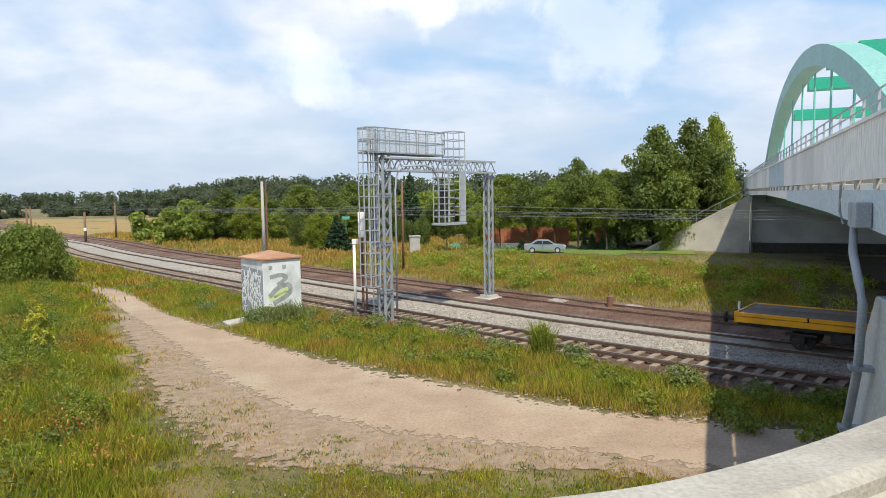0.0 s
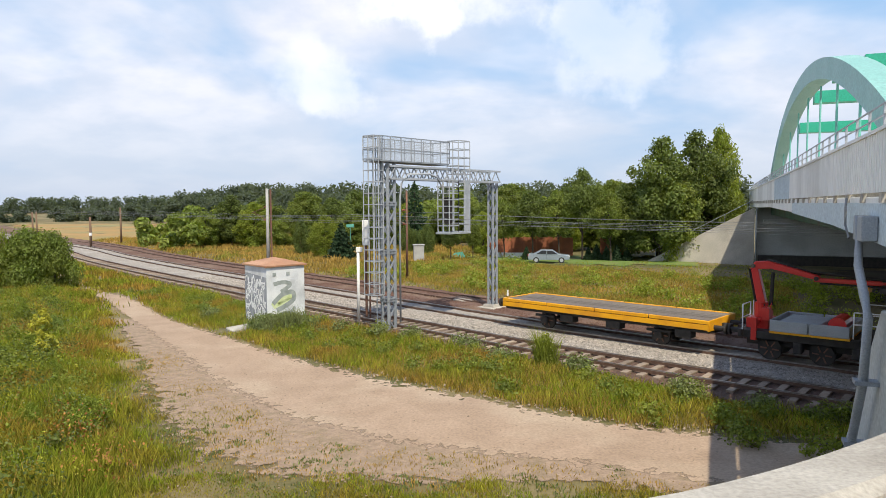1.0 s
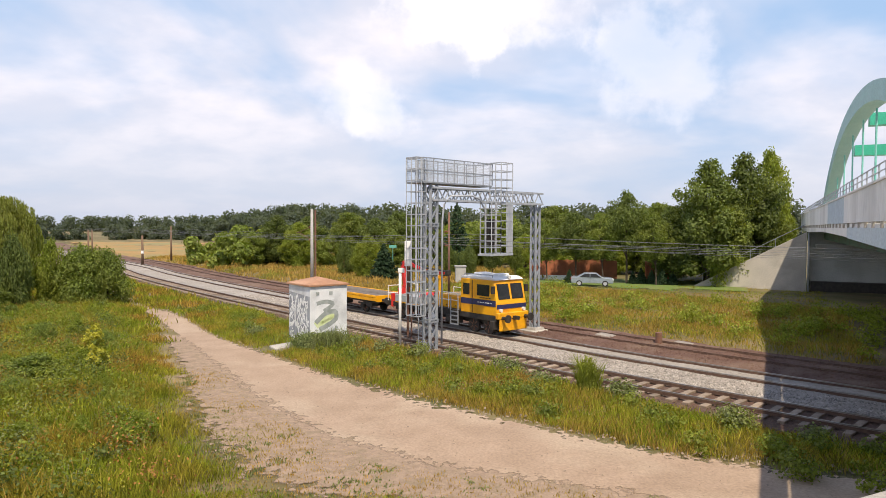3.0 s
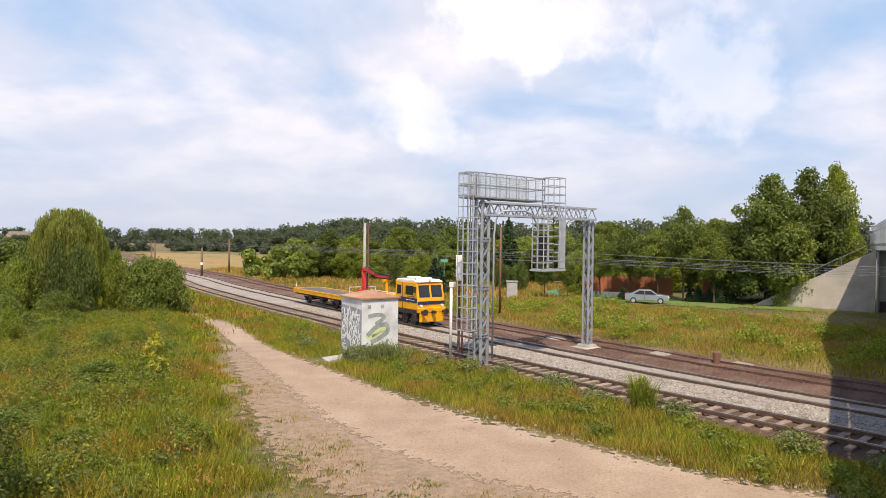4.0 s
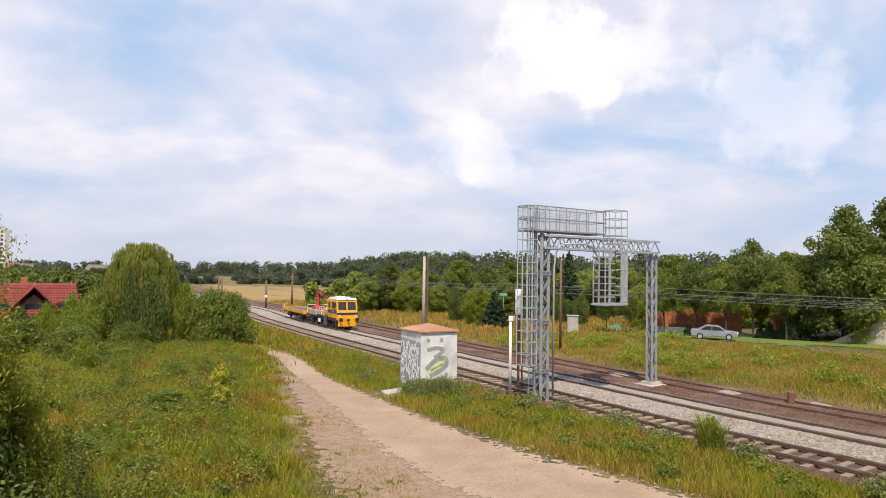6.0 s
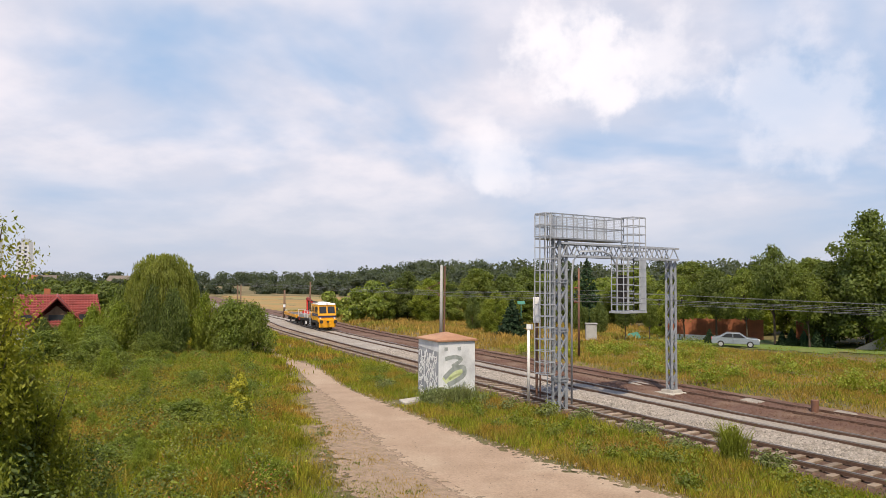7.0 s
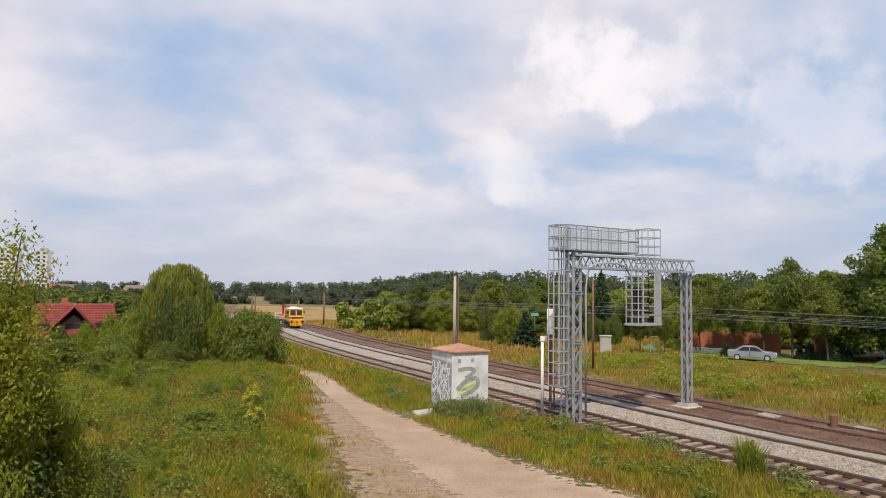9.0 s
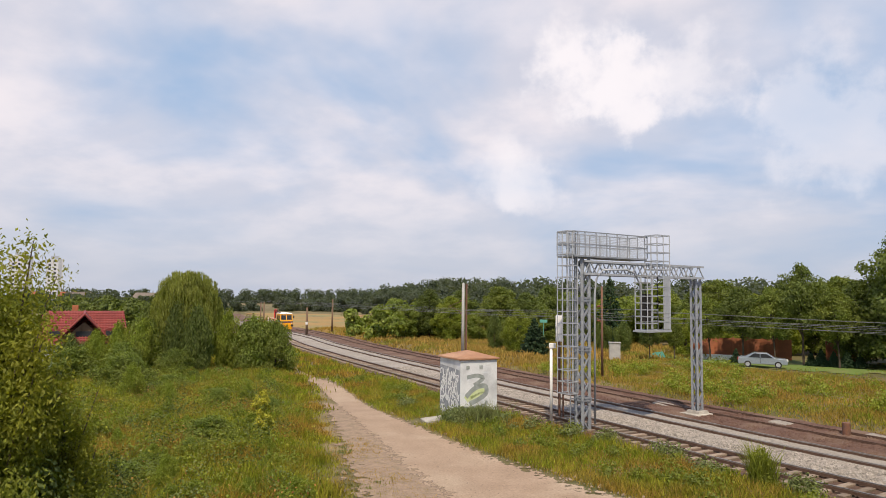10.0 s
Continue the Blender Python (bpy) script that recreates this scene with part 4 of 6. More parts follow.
def build_machine():
    """Crane end at +x (leading), cab end at -x."""
    v = new("motor_trolley")
    tagged(v, "yellow railway motor trolley with grey load bed and red crane", "rail vehicle")
    part("underframe", Build().box(-4.85, 5.4, -1.15, 1.15, 0.82, 1.12).box(-4.7, 5.3, -0.6, 0.6, 0.5, 0.85), M_UNDER, v, "black underframe", bevel=0.02)
    for k, (x0, x1, z0) in enumerate(((-4.75, -4.4, 0.35), (-1.7, -0.6, 0.4), (0.2, 0.95, 0.45), (1.1, 1.6, 0.45), (3.2, 3.5, 0.4))):
        part("underfloor_tank", Build().box(x0, x1, 0.72, 1.22, z0, 0.85), M_UNDER, v, "black underfloor equipment", bevel=0.04)
    part("battery_box", Build().box(0.25, 0.95, 1.23, 1.30, 0.42, 0.82), M_WHITE, v, "white equipment box", bevel=0.02)
    # cab
    x0, x1, xf = -1.9, -4.6, -4.88
    cab = part("cab", Build().prism([(x0, 1.12), (xf, 1.12), (xf - 0.02, 1.75), (x1, 3.05), (x0, 3.05)], -1.14, 1.14), M_YELLOW, v, "yellow crew cab", bevel=0.03)
    part("cab_roof", Build().prism([(x0 + 0.06, 3.05), (x1 - 0.12, 3.05), (x1 - 0.02, 3.13), (x1 + 0.3, 3.22), (x0 - 0.1, 3.22), (x0 + 0.06, 3.14)], -1.1, 1.1), M_WHITE, cab, "white roof", bevel=0.03)
    for k, xx in enumerate((-2.4, -3.1, -3.9)):
        part("roof_unit", Build().box(xx - 0.3, xx + 0.2, -0.5 + 0.3 * (k % 2), 0.4 + 0.3 * (k % 2), 3.2, 3.36), M_WHITE, cab, "pale roof box", bevel=0.03)
    part("roof_rail", Build().bar((-2.1, 1.0, 3.32), (-4.4, 1.0, 3.32), 0.04, n=6).bar((-2.1, 1.0, 3.2), (-2.1, 1.0, 3.32), 0.04).bar((-4.4, 1.0, 3.2), (-4.4, 1.0, 3.32), 0.04), M_STEEL, cab)
    for y, s in ((1.145, 1), (-1.145, -1)):
        ya, yb = sorted((y - 0.012 * s, y + 0.012 * s))
        for wx0, wx1 in ((-2.66, -2.12), (-4.3, -3.3)):
            part("window", Build().box(wx0, wx1, ya, yb, 2.15, 2.78), M_GLASS, cab, "dark side window", bevel=0.004)
        part("stripe", Build().box(xf + 0.08, x0 - 0.02, ya - 0.002, yb - 0.004, 1.62, 1.95), M_NAVY, cab, "navy stripe")
        for k in range(6):
            part("lettering_bar", Build().box(-4.5 + k * 0.2, -4.35 + k * 0.2, ya, yb, 1.76, 1.81), M_WHITE, cab, "small unreadable lettering")
        for k in range(4):
            part("lettering_bar", Build().box(-4.4 + k * 0.24, -4.24 + k * 0.24, ya, yb, 2.02, 2.07), M_UNDER, cab, "small unreadable lettering")
        part("door_seam", Build().box(-2.92, -2.88, ya, yb, 1.15, 3.0), M_UNDER, cab)
        part("mirror", Build().box(-4.8, -4.67, y + 0.05 * s if s > 0 else y - 0.25, y + 0.25 if s > 0 else y - 0.05, 2.35, 2.75), M_UNDER, cab)
    # slanting windscreens
    d = Vector((x1 - (xf - 0.02), 0, 3.05 - 1.75))
    nrm = Vector((-d.z, 0, d.x)).normalized()
    for y0, y1 in ((0.08, 0.96), (-0.96, -0.08)):
        a = Vector((xf - 0.02, 0, 1.75)) + d * 0.2
        b = Vector((xf - 0.02, 0, 1.75)) + d * 0.84
        q = Build()
        q.add([Vector((p.x, y, p.z)) + nrm * o for o in (0.0, 0.02) for p, y in ((a, y0), (a, y1), (b, y1), (b, y0))], [(0, 1, 2, 3), (7, 6, 5, 4), (0, 4, 5, 1), (1, 5, 6, 2), (2, 6, 7, 3), (3, 7, 4, 0)])
        part("windscreen", q, M_GLASS, cab, "dark windscreen")
    part("end_stripe", Build().box(xf - 0.035, xf - 0.0, -1.13, 1.13, 1.5, 1.74), M_NAVY, cab, "navy stripe")
    bump = part("bumper", Build().box(xf - 0.2, xf + 0.1, -1.16, 1.16, 0.95, 1.3), M_YELLOW, v, "yellow end beam", bevel=0.04)
    part("plough", Build().box(xf - 0.18, xf - 0.08, -1.05, 1.05, 0.3, 0.95), M_YELLOW, v, "yellow rail guard", bevel=0.03)
    for y in (-0.88, 0.88):
        part("headlamp", Build().bar((xf - 0.14, y, 1.42), (xf, y, 1.42), 0.2, n=12), M_LAMP, v, "round headlamp", smooth=False)
    part("headlamp_top", Build().bar((x1 + 0.02, 0, 3.2), (x1 - 0.14, 0, 3.2), 0.2, n=12), M_LAMP, v)
    buffers(v, xf - 0.15, -1)
    # engine hood, walkway and railings
    part("walkway", Build().box(-1.9, 1.6, -1.3, 1.3, 1.12, 1.2), M_UNDER, v, "black walkway", bevel=0.01)
    part("engine_hood", Build().prism([(-1.85, 1.2), (0.6, 1.2), (0.6, 1.75), (0.3, 1.98), (-1.85, 1.98)], -0.75, 0.95), M_YELLOW, v, "yellow engine hood", bevel=0.04)
    part("hood_hatch", Build().box(-1.6, -0.1, 0.95, 0.97, 1.28, 1.88), M_YELLOW, v, bevel=0.008)
    for k in range(2):
        part("hatch_latch", Build().box(-1.3 + k * 0.8, -1.2 + k * 0.8, 0.97, 0.99, 1.33, 1.38), M_UNDER, v)
    for y in (1.27, -1.27):
        r = Build()
        rail_frame(r, -1.8, 1.55, y, 1.2, 2.15, 5)
        part("railing", r, M_WHITE, v, "white tubular railing")
    st = Build()
    for x in (-1.85, -1.2):
        st.bar((x, 1.30, 0.3), (x, 1.30, 1.9), 0.05)
    for k in range(4):
        st.bar((-1.85, 1.30, 0.35 + k * 0.24), (-1.2, 1.30, 0.35 + k * 0.24), 0.06)
    part("step_ladder", st, M_STEEL, v, "access steps")
    part("crane_rest", Build().box(1.3, 1.42, -0.1, 0.1, 1.2, 2.95).box(1.26, 1.46, -0.35, 0.35, 2.75, 2.95), M_YELLOW, v, "yellow boom rest", bevel=0.01)
    # load bed
    part("bed_floor", Build().box(1.65, 4.3, -1.35, 1.35, 1.12, 1.2), M_YELLOW, v, "yellow load bed")
    for y0, y1 in ((1.3, 1.37), (-1.37, -1.3)):
        for k in range(2):
            part("drop_side", Build().box(1.67 + k * 1.32, 2.95 + k * 1.32, y0, y1, 1.2, 1.62), M_GREYSIDE, v, "grey metal drop side", bevel=0.015)
    for x0 in (1.65, 4.23):
        part("end_board", Build().box(x0, x0 + 0.07, -1.3, 1.3, 1.2, 1.62), M_GREYSIDE, v, "grey end board", bevel=0.015)
    part("load_cover", Build().box(2.6, 4.1, -1.15, 1.15, 1.2, 1.55), M_GREYSIDE, v, "grey covered load", bevel=0.06)
    part("fuel_drum", Build().bar((2.15, -0.5, 1.55), (2.15, 0.8, 1.55), 0.6, n=14), M_RED, v, "red drum")
    # crane
    cr = part("crane_base", Build().box(4.55, 5.35, -0.55, 0.55, 1.12, 1.5).bar((4.95, 0, 1.4), (4.95, 0, 2.1), 0.5, n=12), M_RED, v, "red crane base", bevel=0.0)
    b = Build()
    b.add([(5.04, -0.17, 1.9), (4.72, -0.17, 1.9), (5.1, -0.15, 3.5), (5.34, -0.15, 3.36), (5.04, 0.17, 1.9), (4.72, 0.17, 1.9), (5.1, 0.15, 3.5), (5.34, 0.15, 3.36)],
          [(0, 1, 2, 3), (4, 7, 6, 5), (0, 4, 5, 1), (1, 5, 6, 2), (2, 6, 7, 3), (3, 7, 4, 0)])
    part("crane_column", b, M_RED, v, "red crane mast", bevel=0.02)
    c = Build()
    c.add([(5.38, -0.14, 3.38), (5.2, -0.14, 3.7), (4.7, -0.14, 3.74), (2.9, -0.13, 3.26), (2.9, -0.13, 3.08), (4.6, -0.14, 3.44), (5.38, 0.14, 3.38), (5.2, 0.14, 3.7), (4.7, 0.14, 3.74), (2.9, 0.13, 3.26), (2.9, 0.13, 3.08), (4.6, 0.14, 3.44)],
          [(0, 1, 2, 3, 4, 5), (11, 10, 9, 8, 7, 6), (0, 6, 7, 1), (1, 7, 8, 2), (2, 8, 9, 3), (3, 9, 10, 4), (4, 10, 11, 5), (5, 11, 6, 0)])
    part("crane_boom", c, M_RED, v, "red folded boom", bevel=0.02)
    part("crane_jib", Build().box(0.9, 3.1, -0.11, 0.11, 3.02, 3.18).box(0.6, 0.95, -0.08, 0.08, 3.05, 3.15), M_RED, v, "red telescopic jib", bevel=0.02)
    hy = Build()
    for k in range(3):
        hy.bar((0.7, -0.13 + 0.13 * k, 3.22), (3.2, -0.13 + 0.13 * k, 3.34 + 0.04 * k), 0.085, n=6)
        hy.bar((3.2, -0.13 + 0.13 * k, 3.34 + 0.04 * k), (4.75, -0.13 + 0.13 * k, 3.80), 0.045, n=6)
        hy.bar((5.42, -0.1 + 0.1 * k, 3.4), (5.12, -0.1 + 0.1 * k, 1.9), 0.05, n=6)
    hy.bar((0.6, 0, 2.96), (2.9, 0, 2.97), 0.07, n=6)
    hy.box(0.5, 0.75, -0.14, 0.14, 2.98, 3.3)
    part("hydraulic_ram", hy, M_UNDER, v, "black hoses and rams")
    for px, pz in ((5.25, 3.52), (3.0, 3.16), (4.85, 2.0)):
        part("pivot_pin", Build().bar((px, -0.2, pz), (px, 0.2, pz), 0.16, n=10), M_UNDER, v)
    for sy in (-1, 1):
        part("stabiliser", Build().box(4.8, 5.0, sy * 1.1 - 0.09, sy * 1.1 + 0.09, 0.75, 1.62).box(4.84, 4.96, min(0, sy * 1.1), max(0, sy * 1.1), 1.28, 1.46), M_RED, v, "red stabiliser leg", bevel=0.01)
    part("control_valve", Build().box(4.45, 4.75, 0.35, 0.8, 1.5, 1.95).bar((4.5, 0.5, 1.95), (4.45, 0.5, 2.15), 0.03, n=6).bar((4.6, 0.6, 1.95), (4.55, 0.6, 2.15), 0.03, n=6), M_RED, v, "red control block with levers")
    part("lift_ram", Build().bar((4.6, 0.0, 2.0), (4.55, 0.0, 3.3), 0.14, n=8), M_UNDER, v)
    fr = Build()
    for y in (-1.2, 0.2):
        fr.bar((5.3, y, 1.12), (5.3, y, 2.1), 0.05, n=6)
        fr.bar((5.3, y + 1.0, 1.12), (5.3, y + 1.0, 2.1), 0.05, n=6)
        for z in (1.6, 2.1):
            fr.bar((5.3, y, z), (5.3, y + 1.0, z), 0.05, n=6)
    part("end_railing", fr, M_WHITE, v, "white end railing")
    part("end_beam", Build().box(5.3, 5.45, -1.3, 1.3, 0.85, 1.15), M_UNDER, v, "black end beam", bevel=0.03)
    buffers(v, 5.4, 1)
    return v, [wheelset(v, -3.9), wheelset(v, -2.7), wheelset(v, 2.6), wheelset(v, 4.4)]


wagon, wagon_wheels = build_wagon()
trolley, trolley_wheels = build_machine()
# seconds and the place along the track of the cab end's beam
RUN = [(0.0, 6.3), (0.5, 11.7), (1.0, 17.7), (1.5, 23.8), (2.0, 30.2), (2.5, 36.6), (4.0, 56.0), (4.5, 62.6), (5.0, 69.4), (5.5, 76.3), (7.0, 96.6), (7.5, 103.8), (8.0, 111.2), (9.0, 125.8), (10.0, 139.6)]


def run_at(t):
    return float(np.interp(t, [r[0] for r in RUN], [r[1] for r in RUN]))


def motions():
    """The work train runs past and away along its track."""
    for ob, lead in ((trolley, 6.1), (wagon, 17.7)):
        rows = []
        for k in range(21):
            t = k * 0.5
            p, h = on_line(run_at(t) + lead)
            rows.append((t, pose(p.x, p.y, 0.0, 0, 0, h)))
        walk(ob, rows)
    for ob in wagon_wheels + trolley_wheels:
        x, z = ob.matrix_basis.translation.x, ob.matrix_basis.translation.z
        rows = []
        for k in range(301):
            t = k / FPS
            rows.append((t, pose(x, 0, z, 0, math.degrees((run_at(t) - run_at(0)) / 0.42) % 360, 0)))
        walk(ob, rows)

# ---- trees, bushes, grass ----
def leaf_cloud(rs, centres, radii, count, size, droop=0.0, shell=0.55, flat=0.8):
    """Leaf quads round the given clumps: arrays of vertices and faces."""
    centres, radii = np.array(centres, float), np.array(radii, float)
    pick = rs.choice(len(centres), count, p=radii ** 2 / (radii ** 2).sum())
    d = rs.normal(size=(count, 3))
    d /= np.linalg.norm(d, axis=1)[:, None]
    r = radii[pick] * (shell + (1 - shell) * rs.random(count) ** 0.6) * (0.8 + 0.35 * rs.random(count))
    pos = centres[pick] + d * r[:, None] * np.array([1, 1, flat])
    if droop:
        pos[:, 2] -= droop * rs.random(count) ** 2
    nrm = d + rs.normal(size=(count, 3)) * 0.7
    nrm[:, 2] += 0.35
    nrm /= np.linalg.norm(nrm, axis=1)[:, None]
    t = np.cross(nrm, rs.normal(size=(count, 3)))
    t /= np.linalg.norm(t, axis=1)[:, None]
    b = np.cross(nrm, t)
    s = size * (0.6 + 0.8 * rs.random(count))[:, None]
    t, b = t * s, b * s * 0.62
    v = np.stack([pos - t, pos + b, pos + t, pos - b], 1).reshape(-1, 3)
    return v, np.arange(count * 4).reshape(-1, 4)


def make_tree(name, label, category, seed, h, r, leaves, mat, size=0.2, trunk=0.16, clear=0.22, clumps=26, group="", shell=0.5):
    """A tapered trunk with limbs, and a crown of leaf clumps with an uneven outline."""
    rs = np.random.RandomState(seed)
    ob = empty(name, pose(0, 0, 0), label, category, group)
    b = Build()
    lean = rs.normal(size=2) * 0.04 * h
    top = Vector((lean[0], lean[1], h * 0.86))
    b.tube([(0, 0, -0.25), (lean[0] * 0.1, lean[1] * 0.2, h * 0.25), (lean[0] * 0.5, lean[1] * 0.6, h * 0.55), top], trunk, 7, trunk * 0.2)
    C, R = [], []
    for k in range(clumps):
        u = clear + (1 - clear) * (k + 0.5) / clumps
        ang = k * 2.4 + rs.random()
        wide = r * (math.sin(math.pi * min(1, (u - clear) / (1 - clear) * 0.86 + 0.14)) ** 0.7)
        out_r = wide * (0.35 + 0.55 * rs.random())
        c = Vector((lean[0] * u + out_r * math.cos(ang), lean[1] * u + out_r * math.sin(ang), h * (u - 0.04 + 0.06 * rs.random())))
        C.append(c)
        R.append(r * (0.26 + 0.22 * rs.random()) * (1.0 if u < 0.8 else 0.75) * (26 / clumps) ** 0.3)
        if k % 2 == 0:
            root = Vector((lean[0] * u * 0.7, lean[1] * u * 0.7, max(h * 0.12, c.z - 0.35 * out_r - 0.1 * h)))
            b.tube([root, root.lerp(c, 0.5) + Vector((0, 0, 0.05 * h)), c], trunk * 0.38, 5, trunk * 0.08)
    part("trunk", b, M_BARK, ob)
    v, f = leaf_cloud(rs, C, R, leaves, size, shell=shell)
    part_ob = soup("crown", v, f, mat, ob)
    return ob


def make_conifer(name, label, seed, h, r, leaves, size=0.16):
    rs = np.random.RandomState(seed)
    ob = empty(name, pose(0, 0, 0), label, "conifer")
    b = Build()
    b.tube([(0, 0, -0.25), (0, 0, h * 0.97)], 0.13, 7, 0.02)
    part("trunk", b, M_BARK, ob)
    C, R = [], []
    for k in range(70):
        u = (k + 0.5) / 70
        rad = r * (1 - u) ** 0.85 * (0.75 + 0.4 * rs.random())
        a = k * 2.4
        for q in (0.45, 0.9):
            C.append((rad * q * math.cos(a), rad * q * math.sin(a), h * (0.06 + 0.93 * u) - 0.12 * rad * q))
            R.append(0.12 + 0.3 * r * (1 - u) * 0.8)
    v, f = leaf_cloud(rs, C, R, leaves, size, shell=0.3, flat=0.6)
    soup("crown", v, f, L_CONIFER, ob)
    return ob


def make_willow():
    """Long hanging strands of narrow leaves over a rounded head."""
    rs = np.random.RandomState(5)
    ob = empty("weeping_willow", pose(0, 0, 0), "round-headed weeping willow with hanging pale green strands", "tree")
    b = Build()
    b.tube([(0, 0, -0.3), (0.1, 0.05, 2.0), (0.1, 0.1, 4.6), (0, 0, 6.6)], 0.3, 8, 0.08)
    per, V = 20, []
    # billows of the crown, each hung with strands
    heads = [(0.1, 0, 6.95, 0.95), (1.0, 0.4, 6.85, 0.9), (-0.9, -0.5, 6.9, 0.95), (0.4, -1.1, 6.75, 0.85), (-0.5, 1.0, 6.8, 0.85)]
    heads += [(2.0 * math.cos(a), 2.0 * math.sin(a), 6.15 + 0.35 * math.sin(3 * a + 1), 0.8) for a in (0.2, 1.0, 1.75, 2.6, 3.3, 4.1, 4.85, 5.6)]
    heads += [(2.55 * math.cos(a), 2.55 * math.sin(a), 4.9 + 0.4 * math.sin(2 * a), 0.6) for a in (0.6, 1.4, 2.2, 3.0, 3.8, 4.5, 5.2, 6.0)]
    for hx, hy, hz, hr_ in heads:
        b.tube([(0, 0, 3.2), (hx * 0.5, hy * 0.5, hz - 0.7), (hx, hy, hz)], 0.08, 5, 0.02)
        for j in range(125):
            a = rs.random() * 6.2832
            q = math.sqrt(rs.random())
            x, y = hx + hr_ * q * math.cos(a), hy + hr_ * q * math.sin(a)
            z = hz + 0.75 * hr_ * math.sqrt(max(0.0, 1 - q * q)) + rs.normal() * 0.08
            away = math.hypot(x, y)
            length = (0.5 + 0.95 * away) * (0.35 + 0.9 * rs.random())
            u = rs.random(per)
            px = x * (1 + 0.10 * u) + rs.normal(size=per) * 0.04
            py = y * (1 + 0.10 * u) + rs.normal(size=per) * 0.04
            pz = z - length * u
            s_ = 0.055 + 0.05 * rs.random(per)
            ang = rs.random(per) * 6.2832
            t = np.stack([np.cos(ang) * 0.3, np.sin(ang) * 0.3, -np.ones(per)], 1) * 1.5 * s_[:, None]
            w = np.stack([-np.sin(ang), np.cos(ang), 0.3 * rs.normal(size=per)], 1) * s_[:, None] * 0.3
            p = np.stack([px, py, pz], 1)
            V.append(np.stack([p - t, p + w, p + t, p - w], 1).reshape(-1, 3))
    part("trunk", b, M_BARK, ob)
    V = np.concatenate(V)
    soup("crown", V, np.arange(len(V)).reshape(-1, 4), L_WILLOW, ob)
    return ob


def put(ob, x, y, s=1.0, turn=0.0, z=0.0, sz=None, first=False):
    m = pose(x, y, z, 0, 0, turn) @ Matrix.Diagonal((s, s, sz or s, 1))
    if first:
        ob.matrix_basis = m
        return ob
    return copy_thing(ob, m)


rnd = random.Random(9)
deciduous = [make_tree("deciduous_tree", "broad green deciduous tree at the wood's edge", "tree", 20 + k, 8.5, 3.4, 17000, (L_MID, L_DARK, L_LIGHT, L_MID)[k], 0.115, 0.17, (0.10, 0.16, 0.08, 0.30)[k], 64, group="trees beyond the railway", shell=0.25) for k in range(4)]
deciduous += [make_tree("garden_tree", "leafy garden tree with a clear trunk", "tree", 30 + k, 8.5, 3.1, 9500, (L_MID, L_DARK)[k], 0.12, 0.15, 0.42, 44, group="garden trees", shell=0.3) for k in range(2)]
first = [True] * 6


def wood(x, y, h, kind, wide=1.0):
    s = h / 8.1
    m = pose(x, y, -0.05, 0, 0, rnd.uniform(0, 360)) @ Matrix.Diagonal((s * wide, s * wide, s, 1))
    if first[kind]:
        first[kind] = False
        deciduous[kind].matrix_basis = m
    else:
        copy_thing(deciduous[kind], m)


# belt of trees along the far side, from the distant field to the bridge
BELT = [(-34.5, 97, 5.2), (-31, 100, 6.2), (-28, 97, 6.6), (-24, 99, 6.9), (-20.5, 101, 7.4), (-17, 99, 7.8), (-13, 98, 7.6), (-9.5, 101, 7.4), (-5.5, 103, 7.2), (-1.5, 100, 7.4), (2.5, 98, 7.6), (6, 95, 7.8),
        (9, 92, 7.8), (12, 90, 7.6), (15.5, 88, 8.2), (19, 90, 8.6), (23, 92, 9.0), (-29, 108, 7.2), (-22, 109, 7.8), (-14, 110, 8.6), (-6, 111, 8.4), (2, 108, 8.4), (10, 104, 8.6), (18, 102, 9.2)]
for k, (x, y, h) in enumerate(BELT):
    wood(x + rnd.uniform(-0.8, 0.8), y + rnd.uniform(-1, 1), h * rnd.uniform(0.9, 1.12), (0, 1, 2, 0, 3, 1)[k % 6], 1.15)
# garden trees behind the parked car and the big group by the bridge
for x, y, h, k, w in ((6.4, 75, 6.0, 4, 0.9), (9.4, 74.2, 7.2, 5, 0.95), (12.2, 73.5, 9.4, 4, 0.85), (14.6, 73.0, 10.4, 5, 0.8), (17.2, 71, 9.2, 4, 0.9), (19.6, 73, 8.8, 1, 0.9), (22.4, 71, 13.8, 1, 0.8), (23.8, 70.5, 14.2, 0, 0.75), (26.4, 72.5, 14.6, 1, 0.72), (31.2, 79, 18.4, 2, 0.42),
                      (29.0, 74, 13.0, 0, 0.85), (20.5, 78, 9.0, 1, 1.0), (24.6, 79, 10.0, 1, 1.0), (31, 84, 11.0, 1, 0.8), (36.5, 88, 12.0, 2, 0.5), (0.4, 72, 4.8, 5, 0.8), (2.8, 73, 5.4, 4, 0.8), (-14.2, 77.5, 6.2, 2, 0.85), (4.5, 82, 6.4, 2, 0.9), (-17.5, 86, 5.4, 0, 0.9), (13, 82, 7.2, 1, 1.0), (9.5, 85, 6.8, 2, 1.0)):
    wood(x, y, h, k, w)
con = make_conifer("conifer", "dark green conifer among the garden trees", 3, 9.6, 2.6, 5200)
put(con, -4.5, 95, 1.0, first=True)
put(con, 31.5, 104, 1.25, 40, sz=1.18)
small = make_conifer("small_conifer", "small dense young conifer in the grass", 7, 4.1, 1.75, 3800, 0.15)
put(small, -11.6, 74.5, 1.0, first=True)
